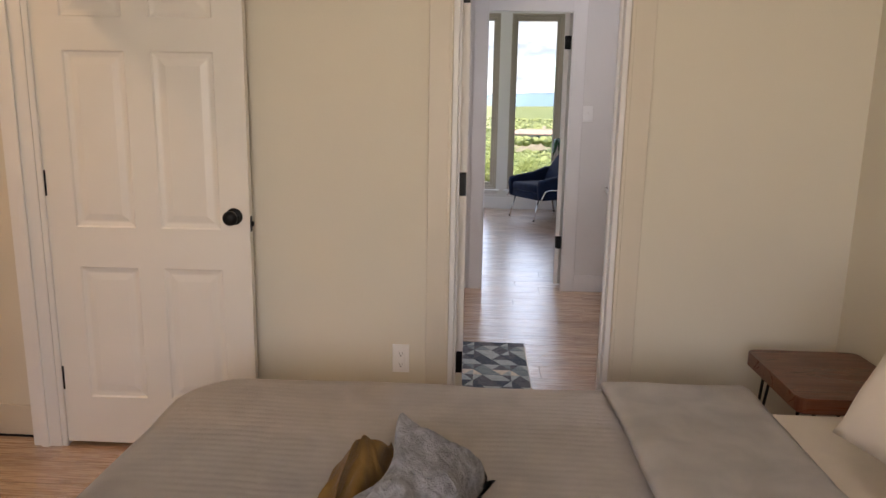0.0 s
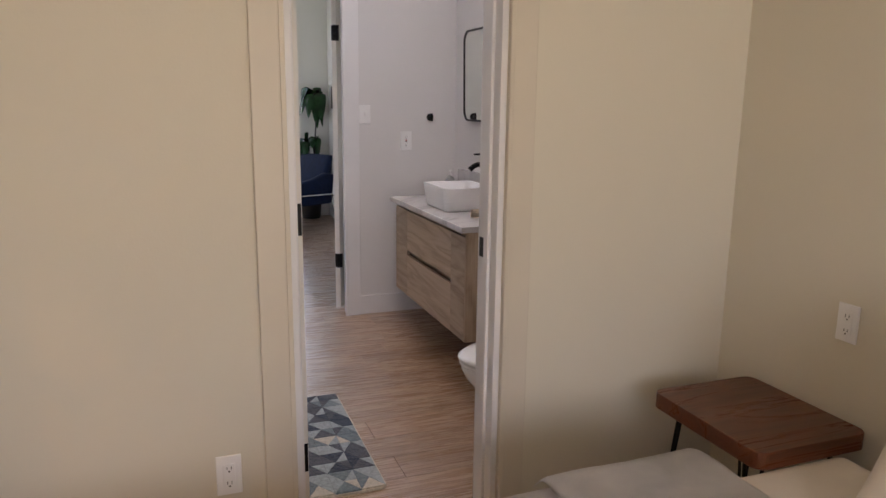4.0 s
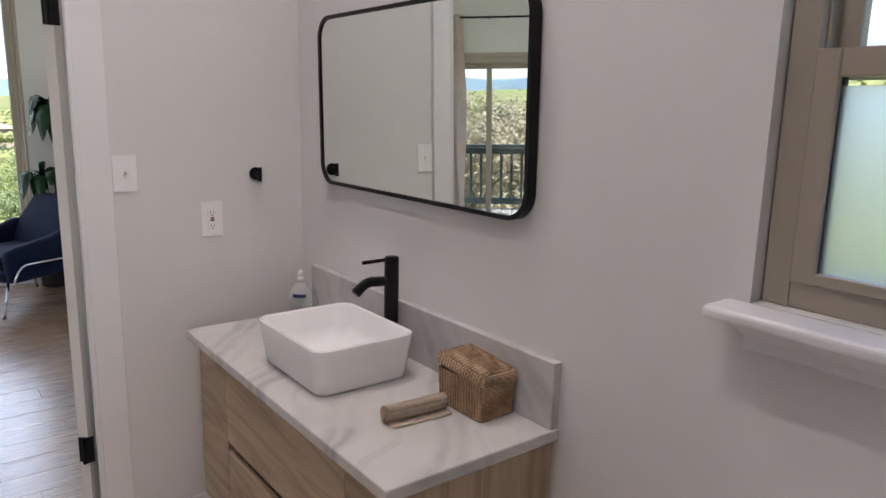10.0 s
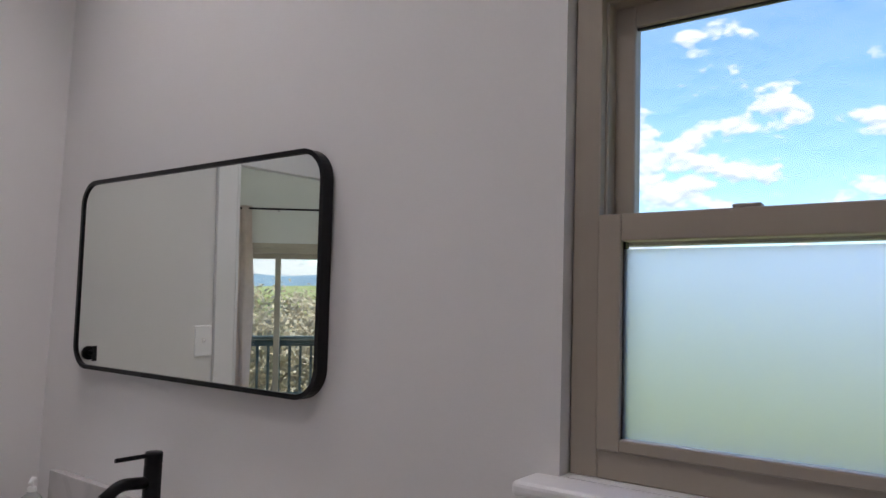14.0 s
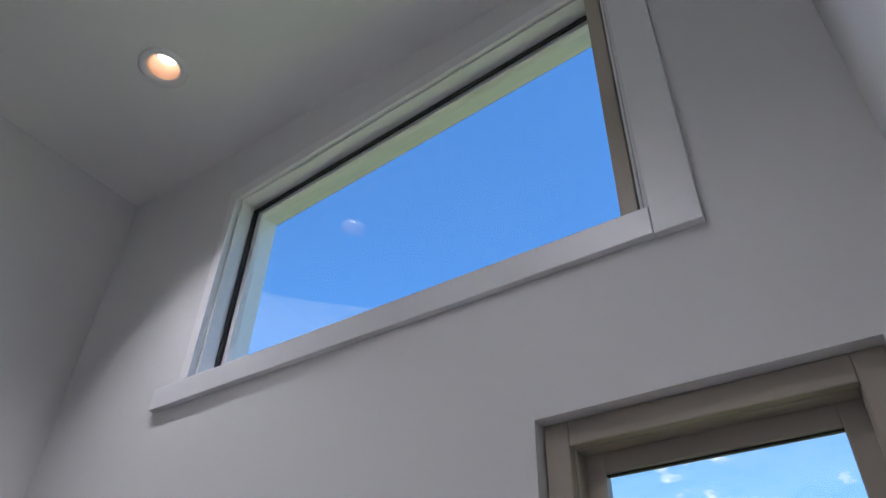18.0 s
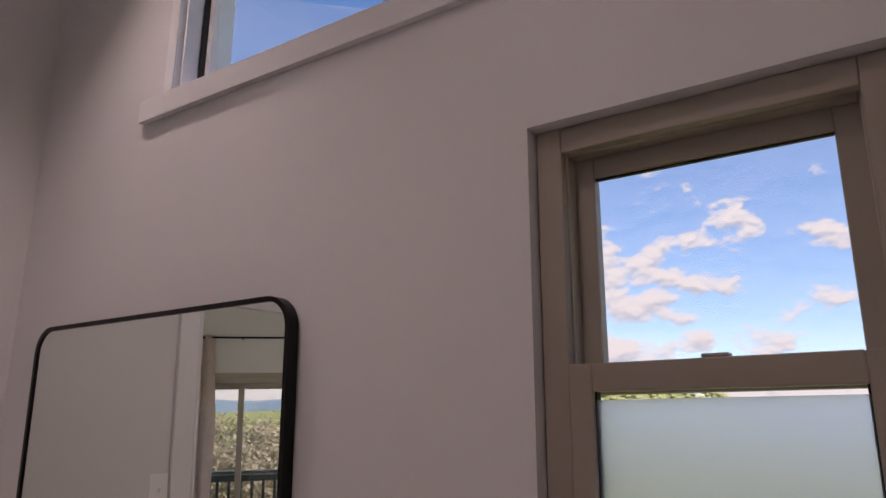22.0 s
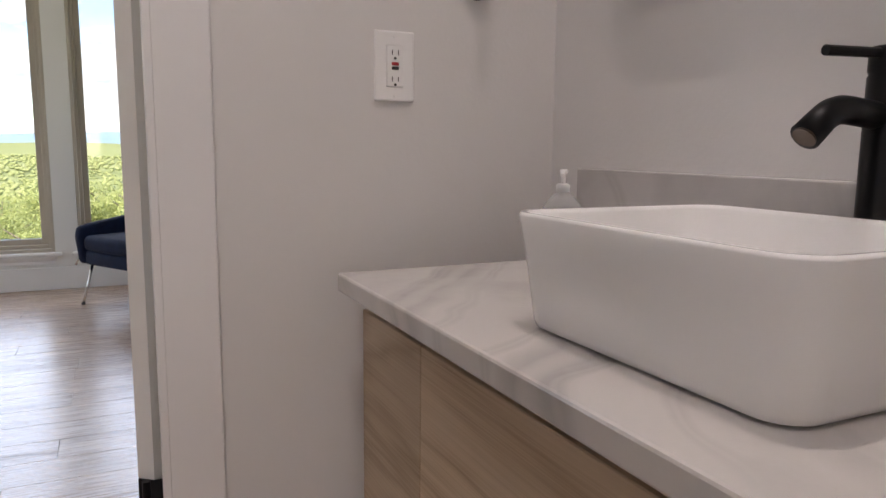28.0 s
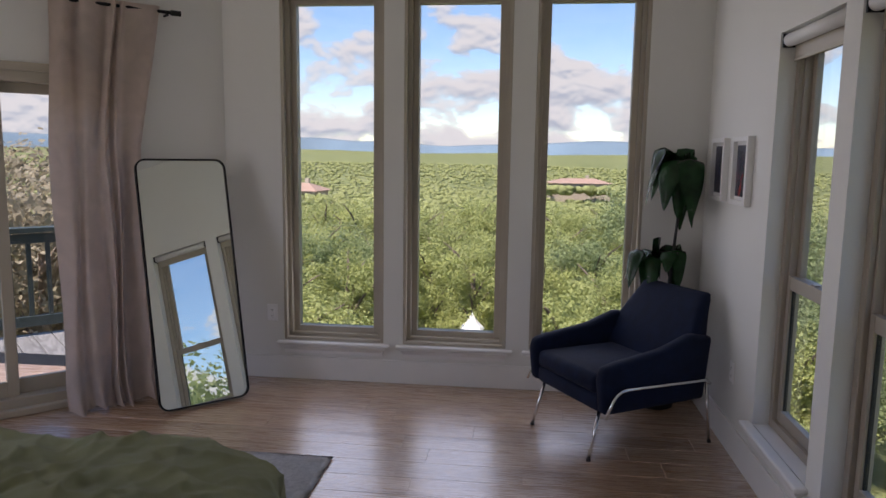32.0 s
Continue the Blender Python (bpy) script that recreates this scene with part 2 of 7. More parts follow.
def cloth(name, color, weave=600.0, rough=0.9, vary=0.12, sheen=0.2, wrinkle=0.25, wscale=7.0, ribs=0.0):
    m, nt, b = nodes_of(name)
    v = coords(nt)
    n1 = node(nt, "ShaderNodeTexNoise", Scale=wscale, Detail=5.0, Distortion=0.5)
    n2 = node(nt, "ShaderNodeTexNoise", Scale=weave, Detail=1.0)
    link(nt, v, n1.inputs["Vector"]), link(nt, v, n2.inputs["Vector"])
    link(nt, ramp(nt, n1.outputs[0], [(0.3, tuple(c * (1 - vary) for c in color)), (0.7, tuple(min(1, c * (1 + vary)) for c in color))]), b.inputs["Base Color"])
    ad = node(nt, "ShaderNodeMath")
    ad.operation = 'MULTIPLY_ADD'
    ad.inputs[1].default_value = 0.25
    link(nt, n2.outputs[0], ad.inputs[0]), link(nt, n1.outputs[0], ad.inputs[2])
    height = ad.outputs[0]
    if ribs:
        wv = node(nt, "ShaderNodeTexWave", Scale=ribs, Distortion=1.2, Detail=1.0)
        wv.bands_direction = 'Y'
        link(nt, v, wv.inputs["Vector"])
        rb = node(nt, "ShaderNodeMath")
        rb.operation = 'MULTIPLY_ADD'
        rb.inputs[1].default_value = 0.22
        link(nt, wv.outputs["Fac"], rb.inputs[0]), link(nt, height, rb.inputs[2])
        height = rb.outputs[0]
    bump_to(nt, b, height, wrinkle, 0.02)
    b.inputs["Roughness"].default_value = rough
    b.inputs["Sheen Weight"].default_value = sheen
    b.inputs["Specular IOR Level"].default_value = 0.2
    return m


def marble(name, base=(0.66, 0.63, 0.605)):
    """Polished pale marble: sparse soft diagonal veins with a smoky side, over faint clouds."""
    m, nt, b = nodes_of(name)
    v = coords(nt, (1.0, 1.0, 1.0), rot=(0.35, 0.2, 0.75))
    warp = node(nt, "ShaderNodeTexNoise", Scale=1.7, Detail=3.0, Roughness=0.5)
    link(nt, v, warp.inputs["Vector"])
    sub = nt.nodes.new("ShaderNodeVectorMath")
    sub.operation = 'MULTIPLY_ADD'
    sub.inputs[1].default_value, sub.inputs[2].default_value = (0.34, 0.34, 0.34), (0, 0, 0)
    link(nt, warp.outputs["Color"], sub.inputs[0]), link(nt, v, sub.inputs[2])
    masks = []
    for scale, stops in ((1.35, [(0.0, (0, 0, 0)), (0.62, (0.0, 0.0, 0.0)), (0.95, (0.36, 0.36, 0.36)), (1.0, (0.16, 0.16, 0.16))]),
                         (3.1, [(0.0, (0, 0, 0)), (0.84, (0, 0, 0)), (0.985, (0.16, 0.16, 0.16)), (1.0, (0.08, 0.08, 0.08))])):
        w = node(nt, "ShaderNodeTexWave", Scale=scale, Distortion=1.0, Detail=2.0)
        w.bands_direction = 'X'
        link(nt, sub.outputs[0], w.inputs["Vector"])
        masks.append(ramp(nt, w.outputs["Fac"], stops))
    add = nt.nodes.new("ShaderNodeMix")
    add.data_type, add.blend_type = 'RGBA', 'ADD'
    add.inputs[0].default_value = 1.0
    link(nt, masks[0], add.inputs[6]), link(nt, masks[1], add.inputs[7])
    cloud = node(nt, "ShaderNodeTexNoise", Scale=3.2, Detail=6.0, Roughness=0.6)
    link(nt, v, cloud.inputs["Vector"])
    fade = nt.nodes.new("ShaderNodeMix")
    fade.data_type, fade.blend_type = 'RGBA', 'MULTIPLY'
    fade.inputs[0].default_value = 1.0
    link(nt, add.outputs[2], fade.inputs[6])
    link(nt, ramp(nt, cloud.outputs[0], [(0.40, (0.08,) * 3), (0.58, (1.0,) * 3)]), fade.inputs[7])
    ground = ramp(nt, cloud.outputs[0], [(0.34, tuple(c * 0.86 for c in base)), (0.50, tuple(c * 0.98 for c in base)), (0.7, base)])
    col = nt.nodes.new("ShaderNodeMix")
    col.data_type = 'RGBA'
    col.inputs[7].default_value = (0.22, 0.215, 0.215, 1)
    link(nt, fade.outputs[2], col.inputs[0]), link(nt, ground, col.inputs[6])
    link(nt, col.outputs[2], b.inputs["Base Color"])
    b.inputs["Roughness"].default_value = 0.14
    return m


def glass(name, frosted=False):
    m, nt, b = nodes_of(name)
    out = nt.nodes["Material Output"]
    if frosted:
        b.inputs["Transmission Weight"].default_value = 1.0
        b.inputs["Roughness"].default_value = 0.62
        b.inputs["IOR"].default_value = 1.3
        b.inputs["Base Color"].default_value = (0.80, 0.845, 0.99, 1)
        return m
    nt.nodes.remove(b)
    tr = nt.nodes.new("ShaderNodeBsdfTransparent")
    tr.inputs[0].default_value = (0.94, 0.965, 0.955, 1)
    gl = nt.nodes.new("ShaderNodeBsdfGlossy")
    gl.inputs["Roughness"].default_value = 0.0
    lw = node(nt, "ShaderNodeLayerWeight", Blend=0.5)
    pw = node(nt, "ShaderNodeMath")
    pw.operation = 'POWER'
    pw.inputs[1].default_value = 5.0
    fr = node(nt, "ShaderNodeMath")
    fr.operation = 'MULTIPLY_ADD'
    fr.inputs[1].default_value, fr.inputs[2].default_value = 0.9, 0.035
    link(nt, lw.outputs["Facing"], pw.inputs[0]), link(nt, pw.outputs[0], fr.inputs[0])
    mx = nt.nodes.new("ShaderNodeMixShader")
    link(nt, fr.outputs[0], mx.inputs[0]), link(nt, tr.outputs[0], mx.inputs[1]), link(nt, gl.outputs[0], mx.inputs[2])
    link(nt, mx.outputs[0], out.inputs[0])
    return m


def mirror_mat(name):
    m, nt, b = nodes_of(name)
    b.inputs["Metallic"].default_value, b.inputs["Roughness"].default_value = 1.0, 0.01
    b.inputs["Base Color"].default_value = (0.80, 0.84, 0.80, 1)
    return m


def glow(name, color, strength):
    m, nt, b = nodes_of(name)
    b.inputs["Emission Color"].default_value = (*color, 1)
    b.inputs["Emission Strength"].default_value = strength
    return m


def leafy(name, dark, light, island=True):
    m, nt, b = nodes_of(name)
    g = nt.nodes.new("ShaderNodeNewGeometry")
    oi = nt.nodes.new("ShaderNodeObjectInfo")
    ad = node(nt, "ShaderNodeMath")
    ad.operation = 'MULTIPLY_ADD'
    ad.inputs[1].default_value = 0.6
    sc = node(nt, "ShaderNodeMath")
    sc.operation = 'MULTIPLY'
    sc.inputs[1].default_value = 0.4
    link(nt, oi.outputs["Random"], sc.inputs[0])
    link(nt, g.outputs["Random Per Island"], ad.inputs[0]), link(nt, sc.outputs[0], ad.inputs[2])
    col = ramp(nt, ad.outputs[0], [(0.0, dark), (0.5, tuple((d + l) / 2 for d, l in zip(dark, light))), (1.0, light)])
    link(nt, col, b.inputs["Base Color"])
    b.inputs["Roughness"].default_value = 0.6
    out = nt.nodes["Material Output"]
    tl = nt.nodes.new("ShaderNodeBsdfTranslucent")
    link(nt, col, tl.inputs[0])
    mx = nt.nodes.new("ShaderNodeMixShader")
    mx.inputs[0].default_value = 0.45
    link(nt, b.outputs[0], mx.inputs[1]), link(nt, tl.outputs[0], mx.inputs[2])
    link(nt, mx.outputs[0], out.inputs[0])
    return m


M_WALL1 = wall_paint("cream_wall_paint", (0.72, 0.67, 0.56))
M_WALLB = wall_paint("white_wall_paint", (0.74, 0.725, 0.715))
M_WALL2 = wall_paint("offwhite_wall_paint", (0.76, 0.75, 0.71))
M_CEIL = wall_paint("ceiling_paint", (0.82, 0.81, 0.79))
M_TRIM = plain("white_trim_paint", (0.78, 0.765, 0.74), 0.38, vary=0.03, bump=0.03)
M_TRIM1 = plain("cream_trim_paint", (0.66, 0.60, 0.50), 0.42, vary=0.03, bump=0.03)
M_TRIMB = plain("cool_white_trim", (0.80, 0.79, 0.79), 0.36, vary=0.03, bump=0.03)
M_DOOR = plain("door_paint", (0.78, 0.75, 0.70), 0.35, vary=0.03, fine=90, bump=0.05)
M_TAUPE = plain("taupe_frame", (0.36, 0.31, 0.25), 0.45, vary=0.06, bump=0.03)
M_TAUPE2 = plain("pale_taupe_frame", (0.44, 0.39, 0.31), 0.45, vary=0.06, bump=0.03)
M_GASKET = plain("black_gasket", (0.015, 0.015, 0.017), 0.6)
M_BLACK = plain("matte_black_metal", (0.004, 0.004, 0.005), 0.36, metal=0.0, spec=0.25, vary=0.2)
M_FLOOR = plank_wood("oak_planks", (0.255, 0.138, 0.068), (0.385, 0.225, 0.120), (0.47, 0.295, 0.168))
M_VANITY = wood("pale_oak_veneer", (0.33, 0.235, 0.15), (0.45, 0.335, 0.225), (0.53, 0.41, 0.285), "Y", 3.0, 0.5, 6.0, bump=0.03)
M_VANITYZ = wood("pale_oak_veneer_upright", (0.33, 0.235, 0.15), (0.45, 0.335, 0.225), (0.53, 0.41, 0.285), "Z", 3.0, 0.5, 6.0, bump=0.03)
M_WALNUT = wood("dark_walnut", (0.085, 0.022, 0.008), (0.125, 0.035, 0.012), (0.15, 0.043, 0.015), "X", 4.0, 0.3, 5.0, bump=0.03)
M_DECK = wood("weathered_deck", (0.10, 0.095, 0.095), (0.19, 0.185, 0.185), (0.26, 0.25, 0.25), "Y", 3.0, 0.8, 8.0)
M_RAIL = plain("dark_green_rail_paint", (0.035, 0.05, 0.048), 0.6, vary=0.2)
M_MARBLE = marble("white_marble")
M_MARBLE2 = marble("grey_marble", (0.58, 0.56, 0.55))
M_CERAMIC = plain("white_ceramic", (0.89, 0.885, 0.88), 0.08, vary=0.01, bump=0.0, rough_vary=0.02)
M_PLATE = plain("white_plastic", (0.88, 0.875, 0.87), 0.35, vary=0.02, bump=0.0)
M_SLOT = plain("dark_slot", (0.03, 0.03, 0.03), 0.6, bump=0.0)
M_RED = plain("red_button", (0.45, 0.02, 0.03), 0.4, bump=0.0)
M_STEEL = plain("brushed_steel", (0.62, 0.58, 0.54), 0.28, metal=1.0, vary=0.08, fine=200)
M_CHROME = plain("chrome", (0.75, 0.74, 0.72), 0.12, metal=1.0, vary=0.03, bump=0.0)
M_GLASS = glass("window_glass")
M_FROST = glass("frosted_glass", True)
M_MIRROR = mirror_mat("mirror_silver")
M_GREY_BED = cloth("grey_coverlet", (0.68, 0.63, 0.595), 500, 0.7, 0.1, 0.25, ribs=11.0)
M_GREY_THROW = cloth("pale_grey_throw", (0.70, 0.66, 0.625), 500, 0.75, 0.12, 0.3)
M_SHEET = cloth("cream_cotton", (0.80, 0.72, 0.63), 700, 0.9, 0.05)
M_CUSHION = cloth("blue_grey_cushion", (0.16, 0.20, 0.215), 500, 0.9, 0.15)
M_STITCH = cloth("white_stitch", (0.75, 0.73, 0.70), 500)
M_GREEN_BED = cloth("sage_duvet", (0.36, 0.375, 0.215), 500, 0.9, 0.12, 0.15, 0.4, 6.0)
M_BLUE = cloth("navy_upholstery", (0.003, 0.0085, 0.030), 700, 0.75, 0.25, 0.03, 0.12, 14.0)
M_CURTAIN = cloth("linen_curtain", (0.70, 0.585, 0.515), 500, 0.9, 0.08, 0.1, 0.15, 9.0)
M_RUG = cloth("grey_rug", (0.66, 0.65, 0.64), 260, 0.95, 0.15, 0.2, 0.5, 40.0)
M_DRESSER = plain("grey_green_lacquer", (0.10, 0.135, 0.13), 0.24, vary=0.06, bump=0.02, spec=1.0, coat=1.0)
M_PULL = plain("pale_pull_strip", (0.72, 0.73, 0.74), 0.35, bump=0.0)
M_POT = plain("black_pot", (0.012, 0.012, 0.013), 0.5)
M_PLANT = plain("glossy_leaf", (0.018, 0.070, 0.022), 0.24, vary=0.4, scale=12, bump=0.05)
M_STALK = plain("red_brown_stalk", (0.17, 0.045, 0.025), 0.7, vary=0.3, scale=20)
M_LEAF_A = leafy("juniper_leaves", (0.23, 0.265, 0.08), (0.51, 0.53, 0.19))
M_LEAF_B = leafy("oak_leaves", (0.17, 0.22, 0.09), (0.38, 0.43, 0.19))
M_LEAF_C = leafy("bare_brown_twigs", (0.28, 0.23, 0.15), (0.52, 0.45, 0.32))
def canopy_mat():
    """Far tree crowns: leafy speckle at two scales over olive and yellow-green."""
    m, nt, b = nodes_of("far_canopy")
    v = coords(nt)
    n1 = node(nt, "ShaderNodeTexNoise", Scale=0.09, Detail=3.0)
    n2 = node(nt, "ShaderNodeTexNoise", Scale=3.6, Detail=7.0, Roughness=0.8)
    vo = node(nt, "ShaderNodeTexVoronoi", Scale=1.7)
    for n in (n1, n2, vo):
        link(nt, v, n.inputs["Vector"])
    ad = node(nt, "ShaderNodeMath")
    ad.operation = 'MULTIPLY_ADD'
    ad.inputs[1].default_value = 1.3
    link(nt, n2.outputs[0], ad.inputs[0]), link(nt, n1.outputs[0], ad.inputs[2])
    link(nt, ramp(nt, ad.outputs[0], [(0.80, (0.105, 0.130, 0.045)), (1.0, (0.165, 0.190, 0.068)), (1.2, (0.25, 0.265, 0.105))]), b.inputs["Base Color"])
    sb = node(nt, "ShaderNodeMath")
    sb.operation = 'SUBTRACT'
    link(nt, n2.outputs[0], sb.inputs[0]), link(nt, vo.outputs["Distance"], sb.inputs[1])
    bump_to(nt, b, sb.outputs[0], 0.3, 0.4)
    b.inputs["Roughness"].default_value = 0.9
    b.inputs["Specular IOR Level"].default_value = 0.1
    return m


M_BARK = plain("bark", (0.16, 0.12, 0.09), 0.9, vary=0.4, scale=8, bump=0.4)


# ---- mesh helpers ----
def part(name, bm, material, parent=None, label="", smooth=False, loc=None):
    me = bpy.data.meshes.new(name)
    bm.to_mesh(me)
    bm.free()
    me.materials.append(material)
    if smooth:
        for p in me.polygons:
            p.use_smooth = True
    ob = new(name, me)
    if parent:
        ob.parent = parent
    if loc is not None:
        ob.matrix_local = loc
    if label:
        ob["label"] = label
    return ob


def raw(name, verts, faces, material, parent=None, smooth=False):
    me = bpy.data.meshes.new(name)
    me.from_pydata([tuple(v) for v in verts], [], [tuple(f) for f in faces])
    me.materials.append(material)
    if smooth:
        for p in me.polygons:
            p.use_smooth = True
    ob = new(name, me)
    if parent:
        ob.parent = parent
    return ob


def thing(name, m, label, category, group="", kind=""):
    ob = new(name)
    ob.matrix_world = m
    return tagged(ob, label, category, group, kind)


def box(x0, y0, z0, x1, y1, z1, bevel=0.0, seg=2, bm=None):
    own = bmesh.new()
    bmesh.ops.create_cube(own, size=1, matrix=Matrix.Translation(((x0 + x1) / 2, (y0 + y1) / 2, (z0 + z1) / 2)) @ Matrix.Diagonal((abs(x1 - x0), abs(y1 - y0), abs(z1 - z0), 1)))
    if bevel:
        bmesh.ops.bevel(own, geom=own.edges[:], offset=bevel, segments=seg, profile=0.5, affect='EDGES')
    return join(bm, own)


def join(bm, own):
    if bm is None:
        return own
    me = bpy.data.meshes.new("tmp")
    own.to_mesh(me)
    own.free()
    bm.from_mesh(me)
    bpy.data.meshes.remove(me)
    return bm


def tube(points, radius, seg=10, bm=None, caps=True, closed=False):
    """A round bar along points; radius may be a list."""
    own = bmesh.new()
    pts = [Vector(p) for p in points]
    n = len(pts)
    rs = radius if isinstance(radius, (list, tuple)) else [radius] * n
    rings, up = [], None
    for i, p in enumerate(pts):
        d = (pts[(i + 1) % n] - pts[i - 1]) if closed else (pts[min(i + 1, n - 1)] - pts[max(i - 1, 0)])
        d.normalize()
        if up is None:
            up = Vector((0, 0, 1)) if abs(d.z) < 0.9 else Vector((1, 0, 0))
        side = d.cross(up).normalized()
        up = side.cross(d).normalized()
        rings.append([own.verts.new(p + (side * math.cos(2 * math.pi * k / seg) + up * math.sin(2 * math.pi * k / seg)) * rs[i]) for k in range(seg)])
    for i in range(n if closed else n - 1):
        a, b = rings[i], rings[(i + 1) % n]
        for k in range(seg):
            own.faces.new((a[k], a[(k + 1) % seg], b[(k + 1) % seg], b[k]))
    if caps and not closed:
        own.faces.new(rings[0][::-1]), own.faces.new(rings[-1])
    bmesh.ops.recalc_face_normals(own, faces=own.faces[:])
    return join(bm, own)


def arc(points, r, steps=5):
    """The polyline with its inner corners rounded by r."""
    pts = [Vector(p) for p in points]
    out = [pts[0]]
    for a, p, b in zip(pts, pts[1:], pts[2:]):
        u, w = (a - p).normalized(), (b - p).normalized()
        rr = min(r, (a - p).length * 0.45, (b - p).length * 0.45)
        for i in range(steps + 1):
            t = i / steps
            out.append((p + u * rr) * (1 - t) ** 2 + p * 2 * t * (1 - t) + (p + w * rr) * t ** 2)
    return out + [pts[-1]]


def lathe(profile, seg=32, bm=None, m=None):
    """Turned shape: (radius, height) pairs about z."""
    own = bmesh.new()
    rings = []
    for r, z in profile:
        rings.append([own.verts.new((r * math.cos(2 * math.pi * k / seg), r * math.sin(2 * math.pi * k / seg), z)) for k in range(seg)])
    for a, b in zip(rings, rings[1:]):
        for k in range(seg):
            own.faces.new((a[k], a[(k + 1) % seg], b[(k + 1) % seg], b[k]))
    own.faces.new(rings[0][::-1]), own.faces.new(rings[-1])
    if m is not None:
        bmesh.ops.transform(own, matrix=m, verts=own.verts[:])
    return join(bm, own)


def rounded(w, h, r, steps=6):
    """The outline of a rounded rectangle about the origin, counter-clockwise."""
    out = []
    for cx, cy, a0 in ((w / 2 - r, h / 2 - r, 0), (-w / 2 + r, h / 2 - r, 90), (-w / 2 + r, -h / 2 + r, 180), (w / 2 - r, -h / 2 + r, 270)):
        for i in range(steps + 1):
            t = radians(a0 + 90 * i / steps)
            out.append((cx + r * math.cos(t), cy + r * math.sin(t)))
    return out


def loft(rings, bm=None, cap=(True, True)):
    """Skin through rings of equally many points."""
    own = bmesh.new()
    vs = [[own.verts.new(p) for p in r] for r in rings]
    n = len(vs[0])
    for a, b in zip(vs, vs[1:]):
        for k in range(n):
            own.faces.new((a[k], a[(k + 1) % n], b[(k + 1) % n], b[k]))
    if cap[0]:
        own.faces.new(vs[0][::-1])
    if cap[1]:
        own.faces.new(vs[-1])
    bmesh.ops.recalc_face_normals(own, faces=own.faces[:])
    return join(bm, own)


def sheet(nx, ny, fn, thick=0.0, bm=None):
    """A grid of points fn(u, v), u and v from 0 to 1; thick gives it a second skin."""
    own = bmesh.new()
    g = [[own.verts.new(fn(i / nx, j / ny)) for i in range(nx + 1)] for j in range(ny + 1)]
    for j in range(ny):
        for i in range(nx):
            own.faces.new((g[j][i], g[j][i + 1], g[j + 1][i + 1], g[j + 1][i]))
    if thick:
        bmesh.ops.solidify(own, geom=own.faces[:], thickness=thick)
    return join(bm, own)


def wall(name, axis, f0, f1, a0, a1, z0, z1, openings, material, label):
    """A wall between the planes f0 and f1 across axis ('x' or 'y'), from a0 to a1, with openings (a0, a1, z0, z1) cut through."""
    bm = bmesh.new()

    def block(p, q, lo, hi):
        if q - p < 1e-4 or hi - lo < 1e-4:
            return
        if axis == 'y':
            box(p, f0, lo, q, f1, hi, bm=bm)
        else:
            box(f0, p, lo, f1, q, hi, bm=bm)
    at = a0
    for p, q, lo, hi in sorted(openings):
        block(at, p, z0, z1)
        block(p, q, z0, lo)
        block(p, q, hi, z1)
        at = q
    block(at, a1, z0, z1)
    return tagged(part(name, bm, material), label, "wall", kind="structure")


def fuzz(p, scale, amount, seed=0.0):
    return noise.noise(Vector(p) * scale + Vector((seed, seed * 1.7, 0))) * amount


# ---- plan ----
XR1, XR, XR2 = 1.49, 1.51, 1.53      # inner face of the outer wall in the three rooms
XLB = -0.09                           # bathroom's inner side wall
Y0, Y1 = -0.12, 0.01                  # wall between bedroom and bathroom
Y2, Y3 = 2.61, 2.735                  # wall between bathroom and second bedroom
YF = 7.15                             # far wall of the second bedroom
HC1, HCB, HC2 = 2.75, 3.63, 3.25      # ceilings
D1A, D1B, D2A, D2B, DH = -0.024, 0.584, 0.080, 0.735, 2.13

# ---- setting: walls, ceilings ----
TW = (0.449, 1.868, 2.579, 3.313)        # high window over the vanity: y0, y1, z0, z1
BW = (0.130, 0.735, 1.276, 2.188)     # bathroom window
RA, RB = (5.28, 5.95, 0.29, 2.16), (4.47, 5.14, 0.29, 2.16)
FW = [(-1.272, -0.563), (-0.428, 0.283), (0.438, 1.144)]
FZ0, FZ1 = 0.278, 2.66
CX, CY = -1.67, YF                    # where the slanted wall meets the far wall

wall("wall_bedroom_north", 'y', Y0, -0.055, -3.2, XR1 + 0.2, 0, HCB, [(D1A - 0.02, D1B + 0.02, 0, DH + 0.02)], M_WALL1, "cream painted wall with a bathroom doorway")
wall("wall_bathroom_south", 'y', -0.055, Y1, -3.2, XR1 + 0.2, 0, HCB, [(D1A - 0.02, D1B + 0.02, 0, DH + 0.02)], M_WALLB, "white painted bathroom wall round a doorway")
wall("wall_bathroom_north", 'y', Y2, 2.67, -3.3, XR + 0.2, 0, HCB, [(D2A - 0.02, D2B + 0.02, 0, DH + 0.02)], M_WALLB, "white painted bathroom wall with a switch and an outlet")
wall("wall_second_bedroom_south", 'y', 2.67, Y3, -3.3, XR + 0.2, 0, HCB, [(D2A - 0.02, D2B + 0.02, 0, DH + 0.02)], M_WALL2, "off-white painted wall with the bathroom doorway")
wall("wall_bathroom_west", 'x', XLB - 0.1, XLB, Y1, Y2, 0, HCB, [], M_WALLB, "white painted bathroom wall")
bm = bmesh.new()
for p, q, lo, hi in ((Y1, BW[0], 0, TW[2]), (BW[1], Y2, 0, TW[2]), (BW[0], BW[1], 0, BW[2]), (BW[0], BW[1], BW[3], TW[2]),
                     (Y1, TW[0], TW[2], HCB), (TW[1], Y2, TW[2], HCB), (TW[0], TW[1], TW[3] + 0.145, HCB)):
    box(XR, p, lo, XR + 0.17, q, hi, bm=bm)
